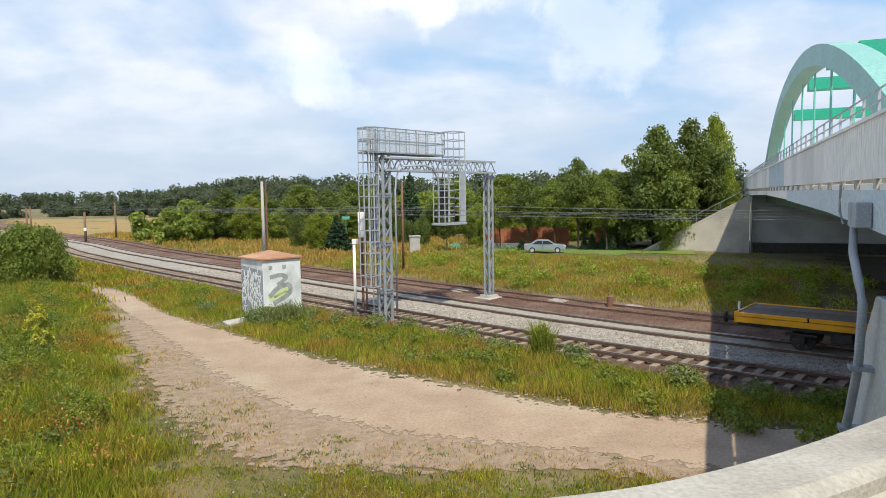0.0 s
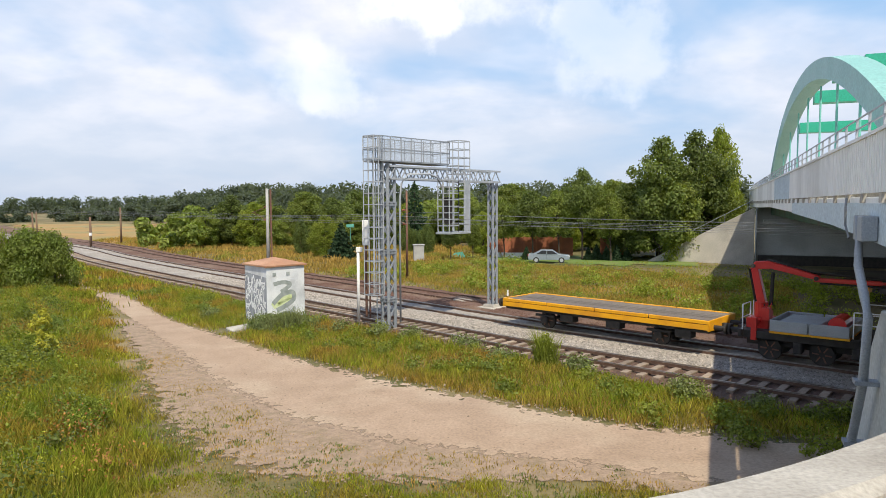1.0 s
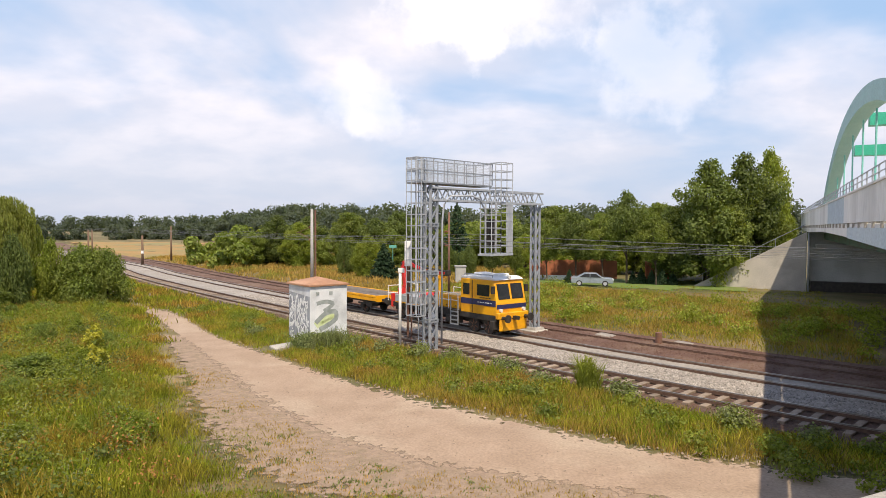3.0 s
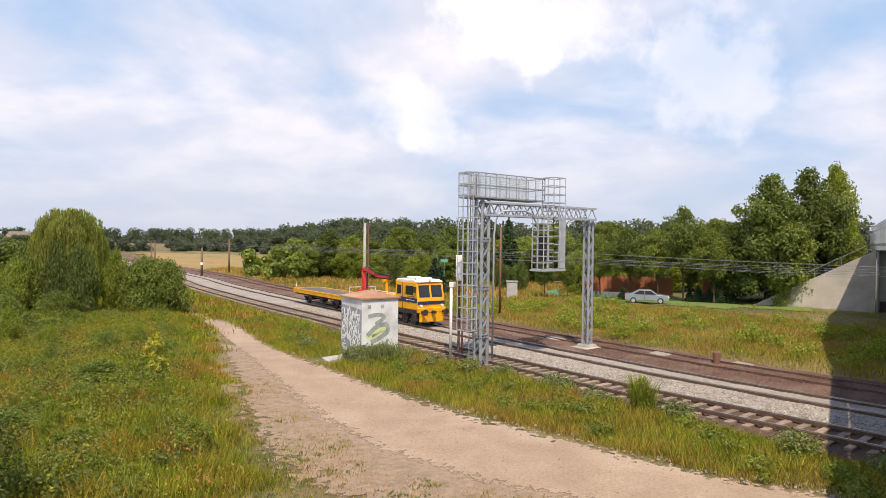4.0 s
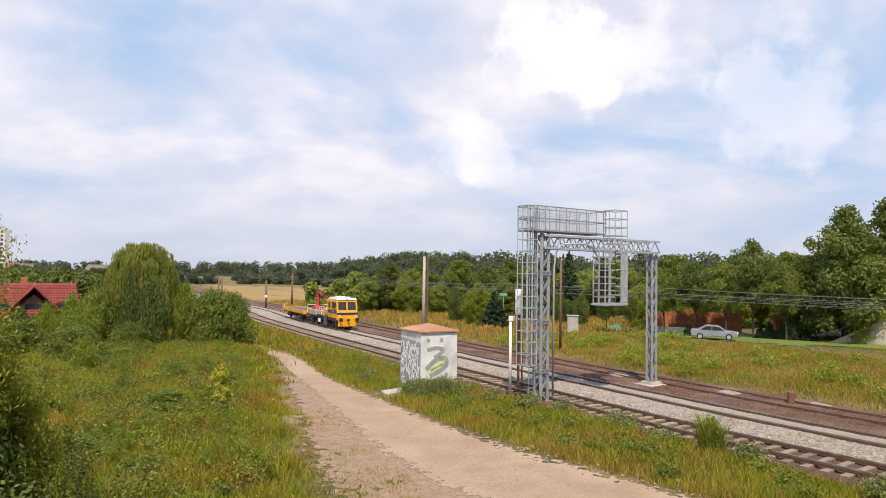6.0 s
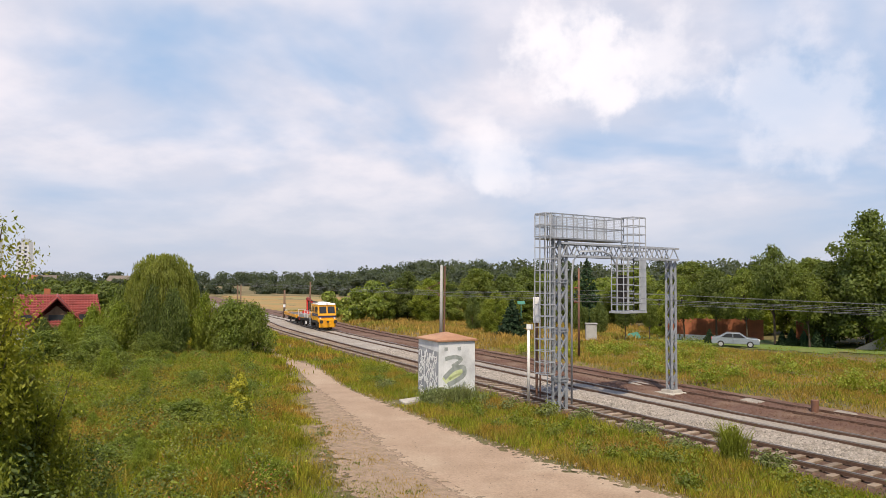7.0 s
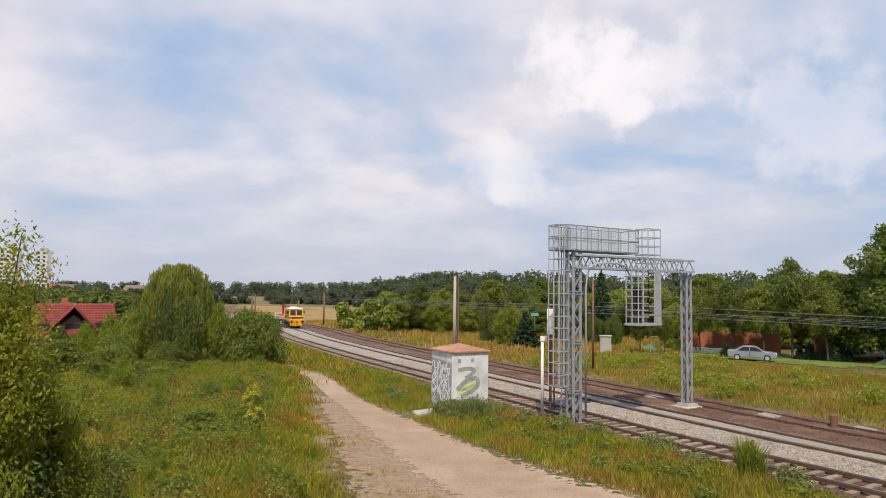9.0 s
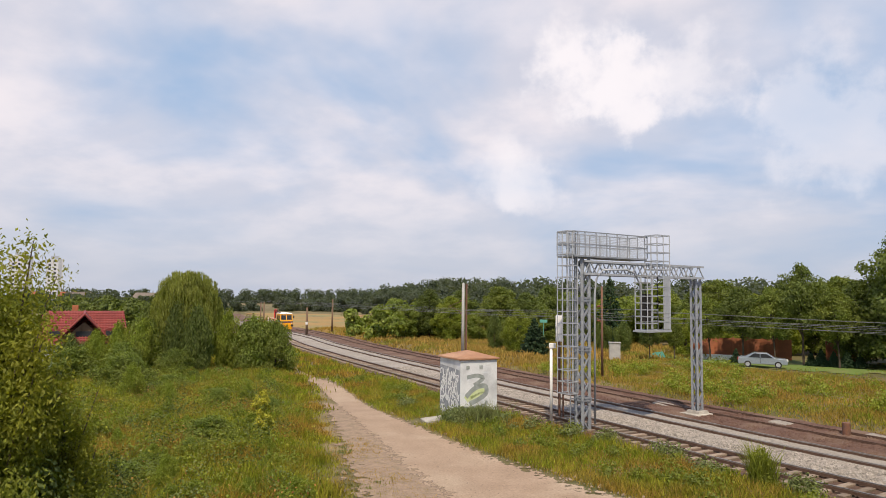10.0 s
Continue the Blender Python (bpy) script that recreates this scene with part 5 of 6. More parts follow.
for x, y, s in ((16.0, 72.5, 0.42), (17.0, 72.2, 0.38), (18.0, 71.8, 0.42), (19.0, 71.5, 0.36), (15.2, 72.8, 0.34), (8.6, 73.2, 0.36)):
    put(small, x, y, s, rnd.uniform(0, 360))
willow = make_willow()
put(willow, -35.2, 46.6, 0.84, sz=1.05, first=True)

bushes = [make_tree("bush", "dense green shrub in the rough meadow", "bush", 40 + k, 3.0, 2.0, 11000, (L_MID, L_DARK, L_LIGHT)[k], 0.075, 0.06, 0.03, 22, "shrubs in the meadow", 0.35) for k in range(3)]
bfirst = [True] * 3


def bush(x, y, s, k, sz=None):
    put(bushes[k], x, y, s, rnd.uniform(0, 360), -0.1, sz, bfirst[k])
    bfirst[k] = False


for x, y, s, k, sz in ((-32.8, 44.6, 0.62, 1, 1.65), (-36.6, 43.2, 0.62, 2, 1.35), (-39.4, 41.6, 0.8, 2, 0.75), (-30.4, 49.0, 1.15, 0, 1.4), (-28.9, 49.6, 0.75, 0, 0.95), (-32.4, 48.0, 0.95, 2, 1.15), (-34.4, 44.4, 0.95, 1, 1.05), (-33.0, 45.2, 0.8, 1, 0.95), (-36.8, 44.4, 0.95, 0, 0.95), (-38.8, 43.2, 1.0, 2, 0.95), (-40.6, 42.8, 1.0, 2, 0.8), (-36.8, 41.5, 0.8, 0, 0.6), (-34.6, 39.4, 0.7, 0, 0.5),
                       (-38.8, 39.0, 0.9, 0, 0.55), (-33.0, 42.6, 0.6, 0, 0.5), (-41.0, 40.8, 1.0, 1, 0.6), (-38.4, 46.6, 1.1, 1, 1.15), (-42.5, 52, 1.2, 0, 1.2), (-31, 35.2, 0.8, 0, 0.55), (-28.6, 33.0, 0.7, 2, 0.5),
                       (-18, 83.5, 0.9, 1, 0.85), (-15.5, 84, 0.9, 1, 0.8), (-8.5, 84.5, 0.9, 1, 0.75), (-5, 84.5, 0.9, 1, 0.7), (-2.5, 84, 0.9, 1, 0.7)):
    bush(x, y, s, k, sz)

# low leafy weed clumps through the meadow, thicker away from the path
for _ in range(56):
    y = rnd.uniform(12, 43)
    x = np.interp(y, [12, 17.3, 21.9, 29.7, 36.8, 44], [-6.6, -9.0, -12.0, -16.2, -20.5, -25.5]) - abs(rnd.gauss(0, 7.0))
    if x > -0.95 * y - 2:
        bush(x, y, rnd.uniform(0.3, 0.6), rnd.choice((0, 2, 2, 2)), rnd.uniform(0.15, 0.30))

# ---- poles and wires ----
def build_pole(x, y, h, label, mat, kind, arm=0.0, turn=0.0, r=0.14, band=False, twin=False):
    p = empty(kind, pose(x, y, -0.1, 0, 0, turn), label, "pole", "line poles along the railway")
    part("shaft", Build().tube([(0, 0, -0.3), (0, 0, h)], r, 10, r * 0.75), mat, p, smooth=True)
    if twin:
        part("second_shaft", Build().box(0.30, 0.42, -0.08, 0.08, -0.3, h - 0.05), M_RUST, p, "dark steel mast beside the shaft")
    if band:
        part("band", Build().tube([(0, 0, h * 0.38), (0, 0, h * 0.48)], r * 1.08, 10), M_WHITE, p, "white painted band")
    if arm:
        b = Build()
        b.bar((0, 0, h * 0.78), (0, arm, h * 0.70), 0.06, n=6)
        b.bar((0, 0, h * 0.62), (0, arm * 0.9, h * 0.71), 0.06, n=6)
        part("cantilever", b, M_RUST, p, "rusty cantilever arm")
        for q in (h * 0.78, h * 0.62):
            part("insulator", Build().tube([(0, 0.15, q - 0.01), (0, 0.5, q - 0.02)], 0.07, 8), M_BRICKRED, p)
    return p


build_pole(-16.9, 63.9, 7.7, "tall pale concrete catenary pole with a dark steel mast", M_CONCPOLE, "catenary_pole", 3.2, 43, 0.17, twin=True)
build_pole(-3.3, 56.0, 7.3, "slim rusty catenary pole with a cantilever arm", M_RUST, "catenary_pole", 3.0, 43, 0.10, twin=False)
build_pole(-53.6, 101.7, 4.5, "dark wooden line pole with a white band", M_WOODPOLE, "line_pole", 0, 0, 0.2, True)
build_pole(-54.2, 112.5, 5.9, "dark wooden line pole topped by a lamp", M_WOODPOLE, "line_pole", 0, 0, 0.17)
build_pole(-70.5, 115.1, 5.2, "slim dark line pole beside the distant track", M_WOODPOLE, "line_pole", 0, 0, 0.16)
build_pole(-75.2, 124.0, 5.2, "slim dark line pole beside the distant track", M_WOODPOLE, "line_pole", 0, 0, 0.16)
build_pole(-98, 140, 6.2, "slim dark line pole beside the distant track", M_WOODPOLE, "line_pole", 0, 0, 0.16)


def wire(off, z, s0, s1, sag, r, span=48.0):
    b, pts, s = Build(), [], s0
    while s <= s1:
        u = (s % span) / span
        pts.append(on_line(s, off, z - sag * 4 * u * (1 - u))[0])
        s += 3.0
    b.tube(pts, r, 4)
    thing("overhead_wire", b, M_WIRE, "thin dark overhead wire above the tracks", "wire", "overhead wires")


for off, z, sag in ((0.0, 5.15, 0.05), (0.0, 5.55, 0.35), (NEAR, 5.1, 0.05), (NEAR, 5.5, 0.35), (-3.4, 5.0, 0.2), (-6.0, 5.3, 0.25), (-6.2, 4.75, 0.25)):
    wire(off, z, 6, 190, sag, 0.0065)


# ---- trackside bits ----
def build_cabinet():
    c = empty("electrical_cabinet", pose(-3.0, 71.9, 0, 0, 0, 8), "pale grey upright electrical cabinet in the grass", "cabinet")
    part("body", Build().box(-0.55, 0.55, -0.35, 0.35, 0, 1.72), M_CONCPOLE, c, bevel=0.02)
    part("lid", Build().box(-0.62, 0.62, -0.42, 0.42, 1.72, 1.84), M_CONCPOLE, c, "overhanging lid", bevel=0.02)
    part("door", Build().box(-0.5, 0.5, -0.37, -0.35, 0.12, 1.6), M_CONCPOLE, c, "flush door", bevel=0.005)


build_cabinet()
post = thing("track_marker", Build().tube([(0, 0, -0.3), (0, 0, 0.6)], 0.2, 12), M_RUST, "short rusty metal drum beside the disused track", "marker", bevel=0.02, m=pose(9.0, 36.4, -0.1) @ Matrix.Scale(0.9, 4))
for x, y, w in ((1.0, 43.2, 0.55), (6.6, 38.6, 0.5), (10.2, 36.2, 0.45)):
    thing("concrete_block", Build().box(-w, w, -0.35, 0.35, -0.2, 0.05), M_BALLAST, "pale concrete block sunk in the old ballast", "block", "blocks in the old ballast", bevel=0.04, m=pose(x, y, -0.1, 2, 3, -45 + 8 * w))


def build_car():
    c = empty("parked_car", pose(10.5, 70.0, 0.0, 0, 0, 172) @ Matrix.Scale(0.95, 4), "silver-blue saloon car parked on the grass", "car")
    body = Build()
    body.prism([(-2.2, 0.32), (-2.25, 0.62), (-2.1, 0.86), (-1.1, 0.94), (-0.45, 1.40), (0.75, 1.43), (1.5, 1.0), (2.15, 0.95), (2.2, 0.6), (2.15, 0.32)], -0.85, 0.85)
    bd = part("body", body, M_CARPAINT, c, "silver-blue bodywork", bevel=0.05)
    for y in (-0.885, 0.885):
        ya, yb = sorted((y, y * 0.92))
        w = Build()
        w.prism([(-0.95, 0.98), (-0.4, 1.33), (0.15, 1.36), (0.15, 0.98)], ya, yb)
        part("window", w, M_WINDOW, bd, "dark side window")
        w = Build()
        w.prism([(0.23, 0.98), (0.23, 1.36), (0.7, 1.36), (1.25, 1.0)], ya, yb)
        part("window", w, M_WINDOW, bd, "dark side window")
        part("door_seam", Build().box(0.17, 0.2, ya, yb, 0.45, 0.97), M_UNDER, bd)
    for x in (-1.38, 1.32):
        for y in (-0.8, 0.8):
            wh = part("wheel", Build().disc((0, 0, 0), 0.32, 0.2, 18), M_TYRE, c, "black tyre", m=pose(x, y, 0.32))
            part("rim", Build().disc((0, 0, 0), 0.2, 0.225, 12), M_STEEL_L, wh, "pale wheel rim")
    for y in (-0.62, 0.62):
        part("headlight", Build().box(-2.27, -2.15, y - 0.2, y + 0.2, 0.66, 0.8), M_LAMP, c, bevel=0.02)
        part("tail_light", Build().box(2.15, 2.22, y - 0.2, y + 0.2, 0.7, 0.88), M_RED, c, bevel=0.02)


build_car()


def build_fence(x0, y0, x1, y1, h, n, label):
    f = empty("garden_fence", pose(0, 0, 0), label, "fence", "garden fences")
    d = Vector((x1 - x0, y1 - y0, 0)) / n
    a = math.degrees(math.atan2(d.y, d.x))
    w = d.length
    mesh = Build().box(0, w - 0.06, -0.03, 0.03, 0.12, h).mesh("fence_panel", M_BRICKRED)
    pm = Build().box(-0.09, 0.09, -0.09, 0.09, 0, h + 0.12).mesh("fence_post", M_BRICKRED)
    for k in range(n):
        for me, nm in ((mesh, "fence_panel"), (pm, "fence_post")):
            ob = new(nm, me)
            ob.parent = f
            ob.matrix_basis = pose(x0 + d.x * k, y0 + d.y * k, 0, 0, 0, a)


build_fence(4.8, 79.0, 14.5, 77.6, 2.2, 7, "reddish brown garden fence behind the parked car")
build_fence(17.4, 76.5, 20.6, 76.0, 2.1, 3, "reddish brown garden fence among the trees")
wall = thing("low_garden_wall", Build().box(-3.2, 1.6, -0.12, 0.12, 0, 0.55), M_CONCRETE_W, "low pale garden wall behind the car", "wall", bevel=0.02, m=pose(8.0, 76.8, 0, 0, 0, -8))
net = Build()
net.add([(-1.6, 0, 0), (1.6, 0, 0), (0.9, 0, 1.25), (-0.6, 0, 1.0), (-1.6, 0.8, 0), (1.6, 0.8, 0)], [(0, 1, 2, 3), (1, 5, 2), (0, 3, 4), (3, 2, 5, 4)])
thing("garden_net", net, M_TEALTARP, "teal netting draped over a garden frame", "net", m=pose(1.2, 76.0, 0) @ Matrix.Scale(0.6, 4))
thing("garden_sign", Build().box(-0.55, 0.55, -0.04, 0.04, 0, 0.45).box(-0.04, 0.04, -0.03, 0.03, -3.4, 0), M_TEALTARP, "small green and white board on a pole", "sign", bevel=0.01, m=pose(-11.4, 80, 3.4) @ Matrix.Scale(0.8, 4))


# ---- house with the red roof ----
def build_house():
    h = empty("house", pose(-43.4, 44.4, 0.35, 0, 0, 44) @ Matrix.Scale(0.9, 4), "low house with a steep red tiled roof and dormers", "house")
    L, W, e, top = 3.7, 3.0, 2.2, 4.9
    part("wall", Build().box(-L + 0.4, L - 0.4, -W + 0.4, W - 0.4, -0.4, e), M_BLDG, h, "pale rendered walls", bevel=0.02)
    r = Build()
    r.add([(-L, -W, e), (L, -W, e), (L, W, e), (-L, W, e), (-L + 1.0, 0, top), (L - 0.4, 0, top)], [(0, 1, 5, 4), (1, 2, 5), (2, 3, 4, 5), (3, 0, 4), (0, 3, 2, 1)])
    roof = part("roof", r, M_TILE, h, "red tiled roof")
    t = Build()
    for k in range(13):
        u = k / 13
        z, y = e + (top - e) * u, -W * (1 - u)
        t.bar((-L + 1.0 * u, y - 0.03, z + 0.02), (L - 0.4 * u, y - 0.03, z + 0.02), 0.09)
    for k in range(27):
        x = -L + 0.6 + k * (2 * L - 1.1) / 26
        t.bar((x, -W, e + 0.03), (x, -0.05, top + 0.03), 0.05)
    tagged(part("tiling", t, M_TILE, roof, "rows of red roof tiles"), kind="stuff")
    g = Build()
    g.prism([(-1.0, 2.3), (1.3, 2.3), (1.3, 2.95), (0.15, 4.0), (-1.0, 2.95)], -2.35, -0.8)
    gable = part("gable", g, M_WOODPOLE, h, "dark gabled dormer")
    gr = Build()
    for o in (0.0, 0.14):
        gr.v += [(-1.75, -2.95, 2.45 + o), (0.15, -3.0, 4.55 + o), (0.15, -0.2, 4.75 + o), (-1.75, -1.6, 2.6 + o), (2.05, -2.95, 2.45 + o), (2.05, -1.6, 2.6 + o)]
    gr.f += [(0, 1, 2, 3), (1, 4, 5, 2), (6, 9, 8, 7), (7, 8, 11, 10), (0, 6, 7, 1), (1, 7, 10, 4), (0, 3, 9, 6), (4, 10, 11, 5)]
    part("gable_roof", gr, M_TILE, gable, "red tiled gable roof with deep overhang")
    ridge = Build().bar((0.15, -3.02, 4.7), (0.15, -0.2, 4.9), 0.16, n=6).bar((-1.78, -2.97, 2.58), (0.15, -3.02, 4.7), 0.14, n=6).bar((2.08, -2.97, 2.58), (0.15, -3.02, 4.7), 0.14, n=6)
    part("ridge_tile", ridge, M_TILE, gable, "row of rounded red ridge tiles")
    part("window", Build().box(-0.45, 0.75, -2.42, -2.34, 2.45, 3.2), M_WINDOW, gable, "dark dormer window")
    for x in (-2.05, 2.25):
        d = Build()
        n = 10
        for y in (-2.55, -1.2):
            d.v += [(x + 0.75 * math.cos(math.pi * k / n), y, 2.75 + 0.75 * math.sin(math.pi * k / n)) for k in range(n + 1)]
        for k in range(n):
            d.f.append((k, k + 1, n + 2 + k, n + 1 + k))
        d.f.append(tuple(range(n + 1)))
        dm = part("eyebrow_dormer", d, M_TILE, h, "rounded red dormer")
        part("window", Build().box(x - 0.42, x + 0.42, -2.6, -2.56, 2.8, 3.25), M_WINDOW, dm, "dark rounded window")
    part("chimney", Build().box(-0.9, -0.4, 0.2, 0.7, 4.2, 5.4), M_BRICKRED, h, "small chimney", bevel=0.02)


build_house()


def build_tower(x, y, w, d, h, label, turn):
    b = empty("apartment_tower", pose(x, y, 0, 0, 0, turn), label, "apartment block", "distant apartment towers")
    part("wall", Build().box(-w / 2, w / 2, -d / 2, d / 2, 0, h), M_BLDG, b, "white rendered wall")
    part("roof_house", Build().box(-w / 4, w / 4, -d / 4, d / 4, h, h + 2.5), M_BLDG_G, b, "grey roof housing")
    part("stair_strip", Build().box(w / 2 - 3.2, w / 2 - 0.8, -d / 2 - 0.12, -d / 2, 0, h), M_BLDG_G, b, "grey vertical strip")
    win = Build().box(-0.75, 0.75, -0.08, 0.0, 0, 1.5).mesh("window", M_WINDOW)
    for fl in range(int(h / 3)):
        for c in range(max(2, int(w / 4.2))):
            ob = new("window", win)
            ob.parent = b
            ob.matrix_basis = pose(-w / 2 + 2.0 + c * 3.6, -d / 2, 1.2 + fl * 3.0)
        for c in range(2):
            ob = new("window", win)
            ob.parent = b
            ob.matrix_basis = pose(w / 2, -d / 4 + c * d / 2, 1.2 + fl * 3.0, 0, 0, 90)


build_tower(-449, 398, 15, 12, 35.5, "distant white apartment tower", 55)
build_tower(-434, 414, 11, 12, 33.5, "distant white apartment tower with a grey strip", 48)


def build_cottage(x, y, w, turn, roof_mat, label):
    """A small far house under a gabled roof."""
    c = empty("distant_house", pose(x, y, 0, 0, 0, turn), label, "house", "distant houses")
    part("wall", Build().box(-w / 2, w / 2, -3.5, 3.5, 0, 5.0), M_BLDG_G, c, "pale rendered wall")
    r = Build().add([(-w / 2 - 0.4, -4, 4.9), (w / 2 + 0.4, -4, 4.9), (w / 2 + 0.4, 4, 4.9), (-w / 2 - 0.4, 4, 4.9), (-w / 2 - 0.4, 0, 8.2), (w / 2 + 0.4, 0, 8.2)], [(0, 1, 5, 4), (2, 3, 4, 5), (1, 2, 5), (3, 0, 4), (0, 3, 2, 1)])
    part("roof", r, roof_mat, c, "gabled roof")
    for k in range(2):
        part("window", Build().box(-w / 4 + k * w / 2 - 0.7, -w / 4 + k * w / 2 + 0.7, -3.56, -3.5, 1.4, 2.9), M_WINDOW, c, "dark window")


for x, y, w, turn, mt, label in ((-318, 322, 13, 20, M_DECK, "far pale house with a dark roof among trees"), (-338, 334, 11, 50, M_BRICKRED, "far pale house with a brown roof among trees"), (-290, 345, 14, 10, M_DECK, "far pale house with a dark roof among trees"), (-362, 330, 12, 40, M_BRICKRED, "far pale house with a brown roof among trees")):
    build_cottage(x, y, w, turn, mt, label)


# ---- distant woods ----
def far_woods(name, pts, mat, leaves, size, label):
    rs = np.random.RandomState(31)
    C, R = [], []
    for (x0, y0, h0), (x1, y1, h1) in zip(pts, pts[1:]):
        n = max(3, int(math.hypot(x1 - x0, y1 - y0) / 2.2))
        for k in range(n):
            u = (k + rs.random()) / n
            h = 0.8 * (h0 + (h1 - h0) * u) * (0.72 + 0.42 * rs.random())
            x, y = x0 + (x1 - x0) * u + rs.normal() * 6, y0 + (y1 - y0) * u + rs.normal() * 8
            for q in (0.16, 0.42, 0.72):
                C.append((x + rs.normal() * 1.2, y + rs.normal() * 1.2, h * q))
                R.append(h * (0.34 if q < 0.6 else 0.27))
    v, f = leaf_cloud(rs, C, R, leaves, size, shell=0.5)
    return tagged(soup(name, v, f, mat), label, "trees", kind="stuff")


far_woods("far_woods", [(-330, 300, 11), (-260, 290, 8.5), (-215, 262, 7.5), (-178, 258, 7), (-150, 285, 8.5), (-118, 285, 8.5), (-100, 262, 10), (-78, 235, 12), (-55, 215, 12.5), (-30, 195, 12.5), (0, 180, 12), (40, 170, 12)], L_FAR, 230000, 0.42, "line of distant woods beyond the field, haze tinted into the leaves")
far_woods("far_hill_woods", [(-620, 560, 18), (-480, 620, 18), (-330, 600, 18), (-230, 560, 19), (-150, 470, 25), (-90, 420, 25), (-30, 400, 24), (60, 380, 24), (150, 330, 24)], L_FAR, 110000, 0.95, "wooded rise on the horizon, haze tinted into the leaves")
far_woods("middle_trees", [(-44, 119, 4.5), (-41, 112, 5.5), (-36, 111, 7.5), (-28, 113, 8.5), (-18, 115, 9.2), (-6, 116, 9.2), (6, 112, 9.0), (16, 106, 9.0), (26, 102, 9.5)], L_MID, 60000, 0.3, "dense green trees behind the wood's edge")
far_woods("left_trees", [(-210, 190, 8.5), (-170, 178, 7.5), (-130, 160, 7.0), (-105, 132, 6.5), (-86, 104, 5.5), (-74, 92, 5)], L_DARK, 36000, 0.42, "dark green trees and gardens behind the red-roofed house")
far_woods("left_hedge", [(-66, 64, 4.6), (-58, 66, 4.5), (-52, 66, 4.6), (-46, 66, 4.3), (-44, 62, 4)], L_MID, 12000, 0.2, "rough green hedge beyond the red-roofed house")


# ---- young maple close to the eye ----
def build_near_tree():
    rs = np.random.RandomState(77)
    ob = empty("ash_leaved_maple", pose(-10.1, 8.7, 0), "young ash-leaved maple with drooping yellow-green leaflets", "tree")
    b = Build()
    tips = []
    for k in range(54):
        a = rs.random() * 6.2832
        z1 = 2.0 + 4.2 * rs.random()
        out_r = (0.3 + 1.3 * rs.random()) * (1.45 - 0.17 * z1)
        if k < 3:
            out_r, z1, a = 0.35 + 0.3 * k, 6.9 - 0.1 * k, 0.7 + 2 * k
        root = Vector((0.1 * rs.normal(), 0.1 * rs.normal(), z1 * 0.45))
        tip = Vector((out_r * math.cos(a), out_r * math.sin(a), z1))
        midp = root.lerp(tip, 0.55) + Vector((0, 0, 0.35))
        b.tube([root, midp, tip], 0.028, 5, 0.008)
        tips.append((root, midp, tip))
    b.tube([(0, 0, -0.2), (0.05, 0, 2.5), (0.0, 0.05, 5.2)], 0.09, 7, 0.03)
    part("trunk", b, M_BARK, ob)
    V = []
    for root, midp, tip in tips:
        for q in range(850):
            u = 0.25 + 0.78 * rs.random()
            p = (root.lerp(midp, u * 2) if u < 0.5 else midp.lerp(tip, (u - 0.5) * 2)) + Vector(rs.normal(size=3)) * 0.17
            d = Vector((rs.normal(), rs.normal(), -0.5 - rs.random())).normalized()
            s = 0.028 + 0.026 * rs.random()
            w = d.cross(Vector(rs.normal(size=3))).normalized() * s * 0.42
            V += [p, p + d * s + w, p + d * s * 2.1, p + d * s - w]
    V = np.array([tuple(p) for p in V])
    soup("crown", V, np.arange(len(V)).reshape(-1, 4), L_YELLOW, ob)
    return ob


maple = build_near_tree()
copy_thing(maple, pose(-11.3, 9.6, 0, 0, 0, 140) @ Matrix.Scale(0.95, 4))
copy_thing(maple, pose(-9.9, 9.9, -0.6, 0, 0, 250) @ Matrix.Scale(0.72, 4))
low = make_tree("low_shrub", "dark leafy undergrowth below the young maple", "bush", 91, 3.6, 2.2, 20000, L_DARK, 0.045, 0.05, 0.02, 30, "undergrowth", 0.3)
put(low, -10.6, 9.6, 1.0, first=True)
put(low, -12.2, 11.8, 0.8, 70)
put(low, -9.2, 7.9, 0.85, 130, sz=0.75)
put(low, -11.8, 9.4, 0.9, 300, sz=1.15)
for x, y, s in ((-15.5, 25.9, 1.0), (-16.6, 27.0, 0.8), (-15.0, 24.6, 0.6)):
    if s == 1.0:
        yw = make_tree("yellow_weed", "tall yellow-green flowering weed in the meadow", "weed", 95, 2.1, 0.42, 1100, L_FLOWER, 0.06, 0.012, 0.15, 14, "tall weeds", 0.3)
        put(yw, x, y, s, first=True)
    else:
        put(yw, x, y, s, 90 * s)


# ---- grass ----
def in_path(x, y):
    """Which places lie on the dirt path."""
    hit = np.zeros(len(x), bool)
    for (a0, b0), (a1, b1) in zip(PATH, PATH[1:]):
        quad = (a0, b0, b1, a1)
        side = []
        for k in range(4):
            p, q = quad[k], quad[(k + 1) % 4]
            side.append((q[0] - p[0]) * (y - p[1]) - (q[1] - p[1]) * (x - p[0]))
        side = np.array(side)
        hit |= (side > 0).all(0) | (side < 0).all(0)
    return hit


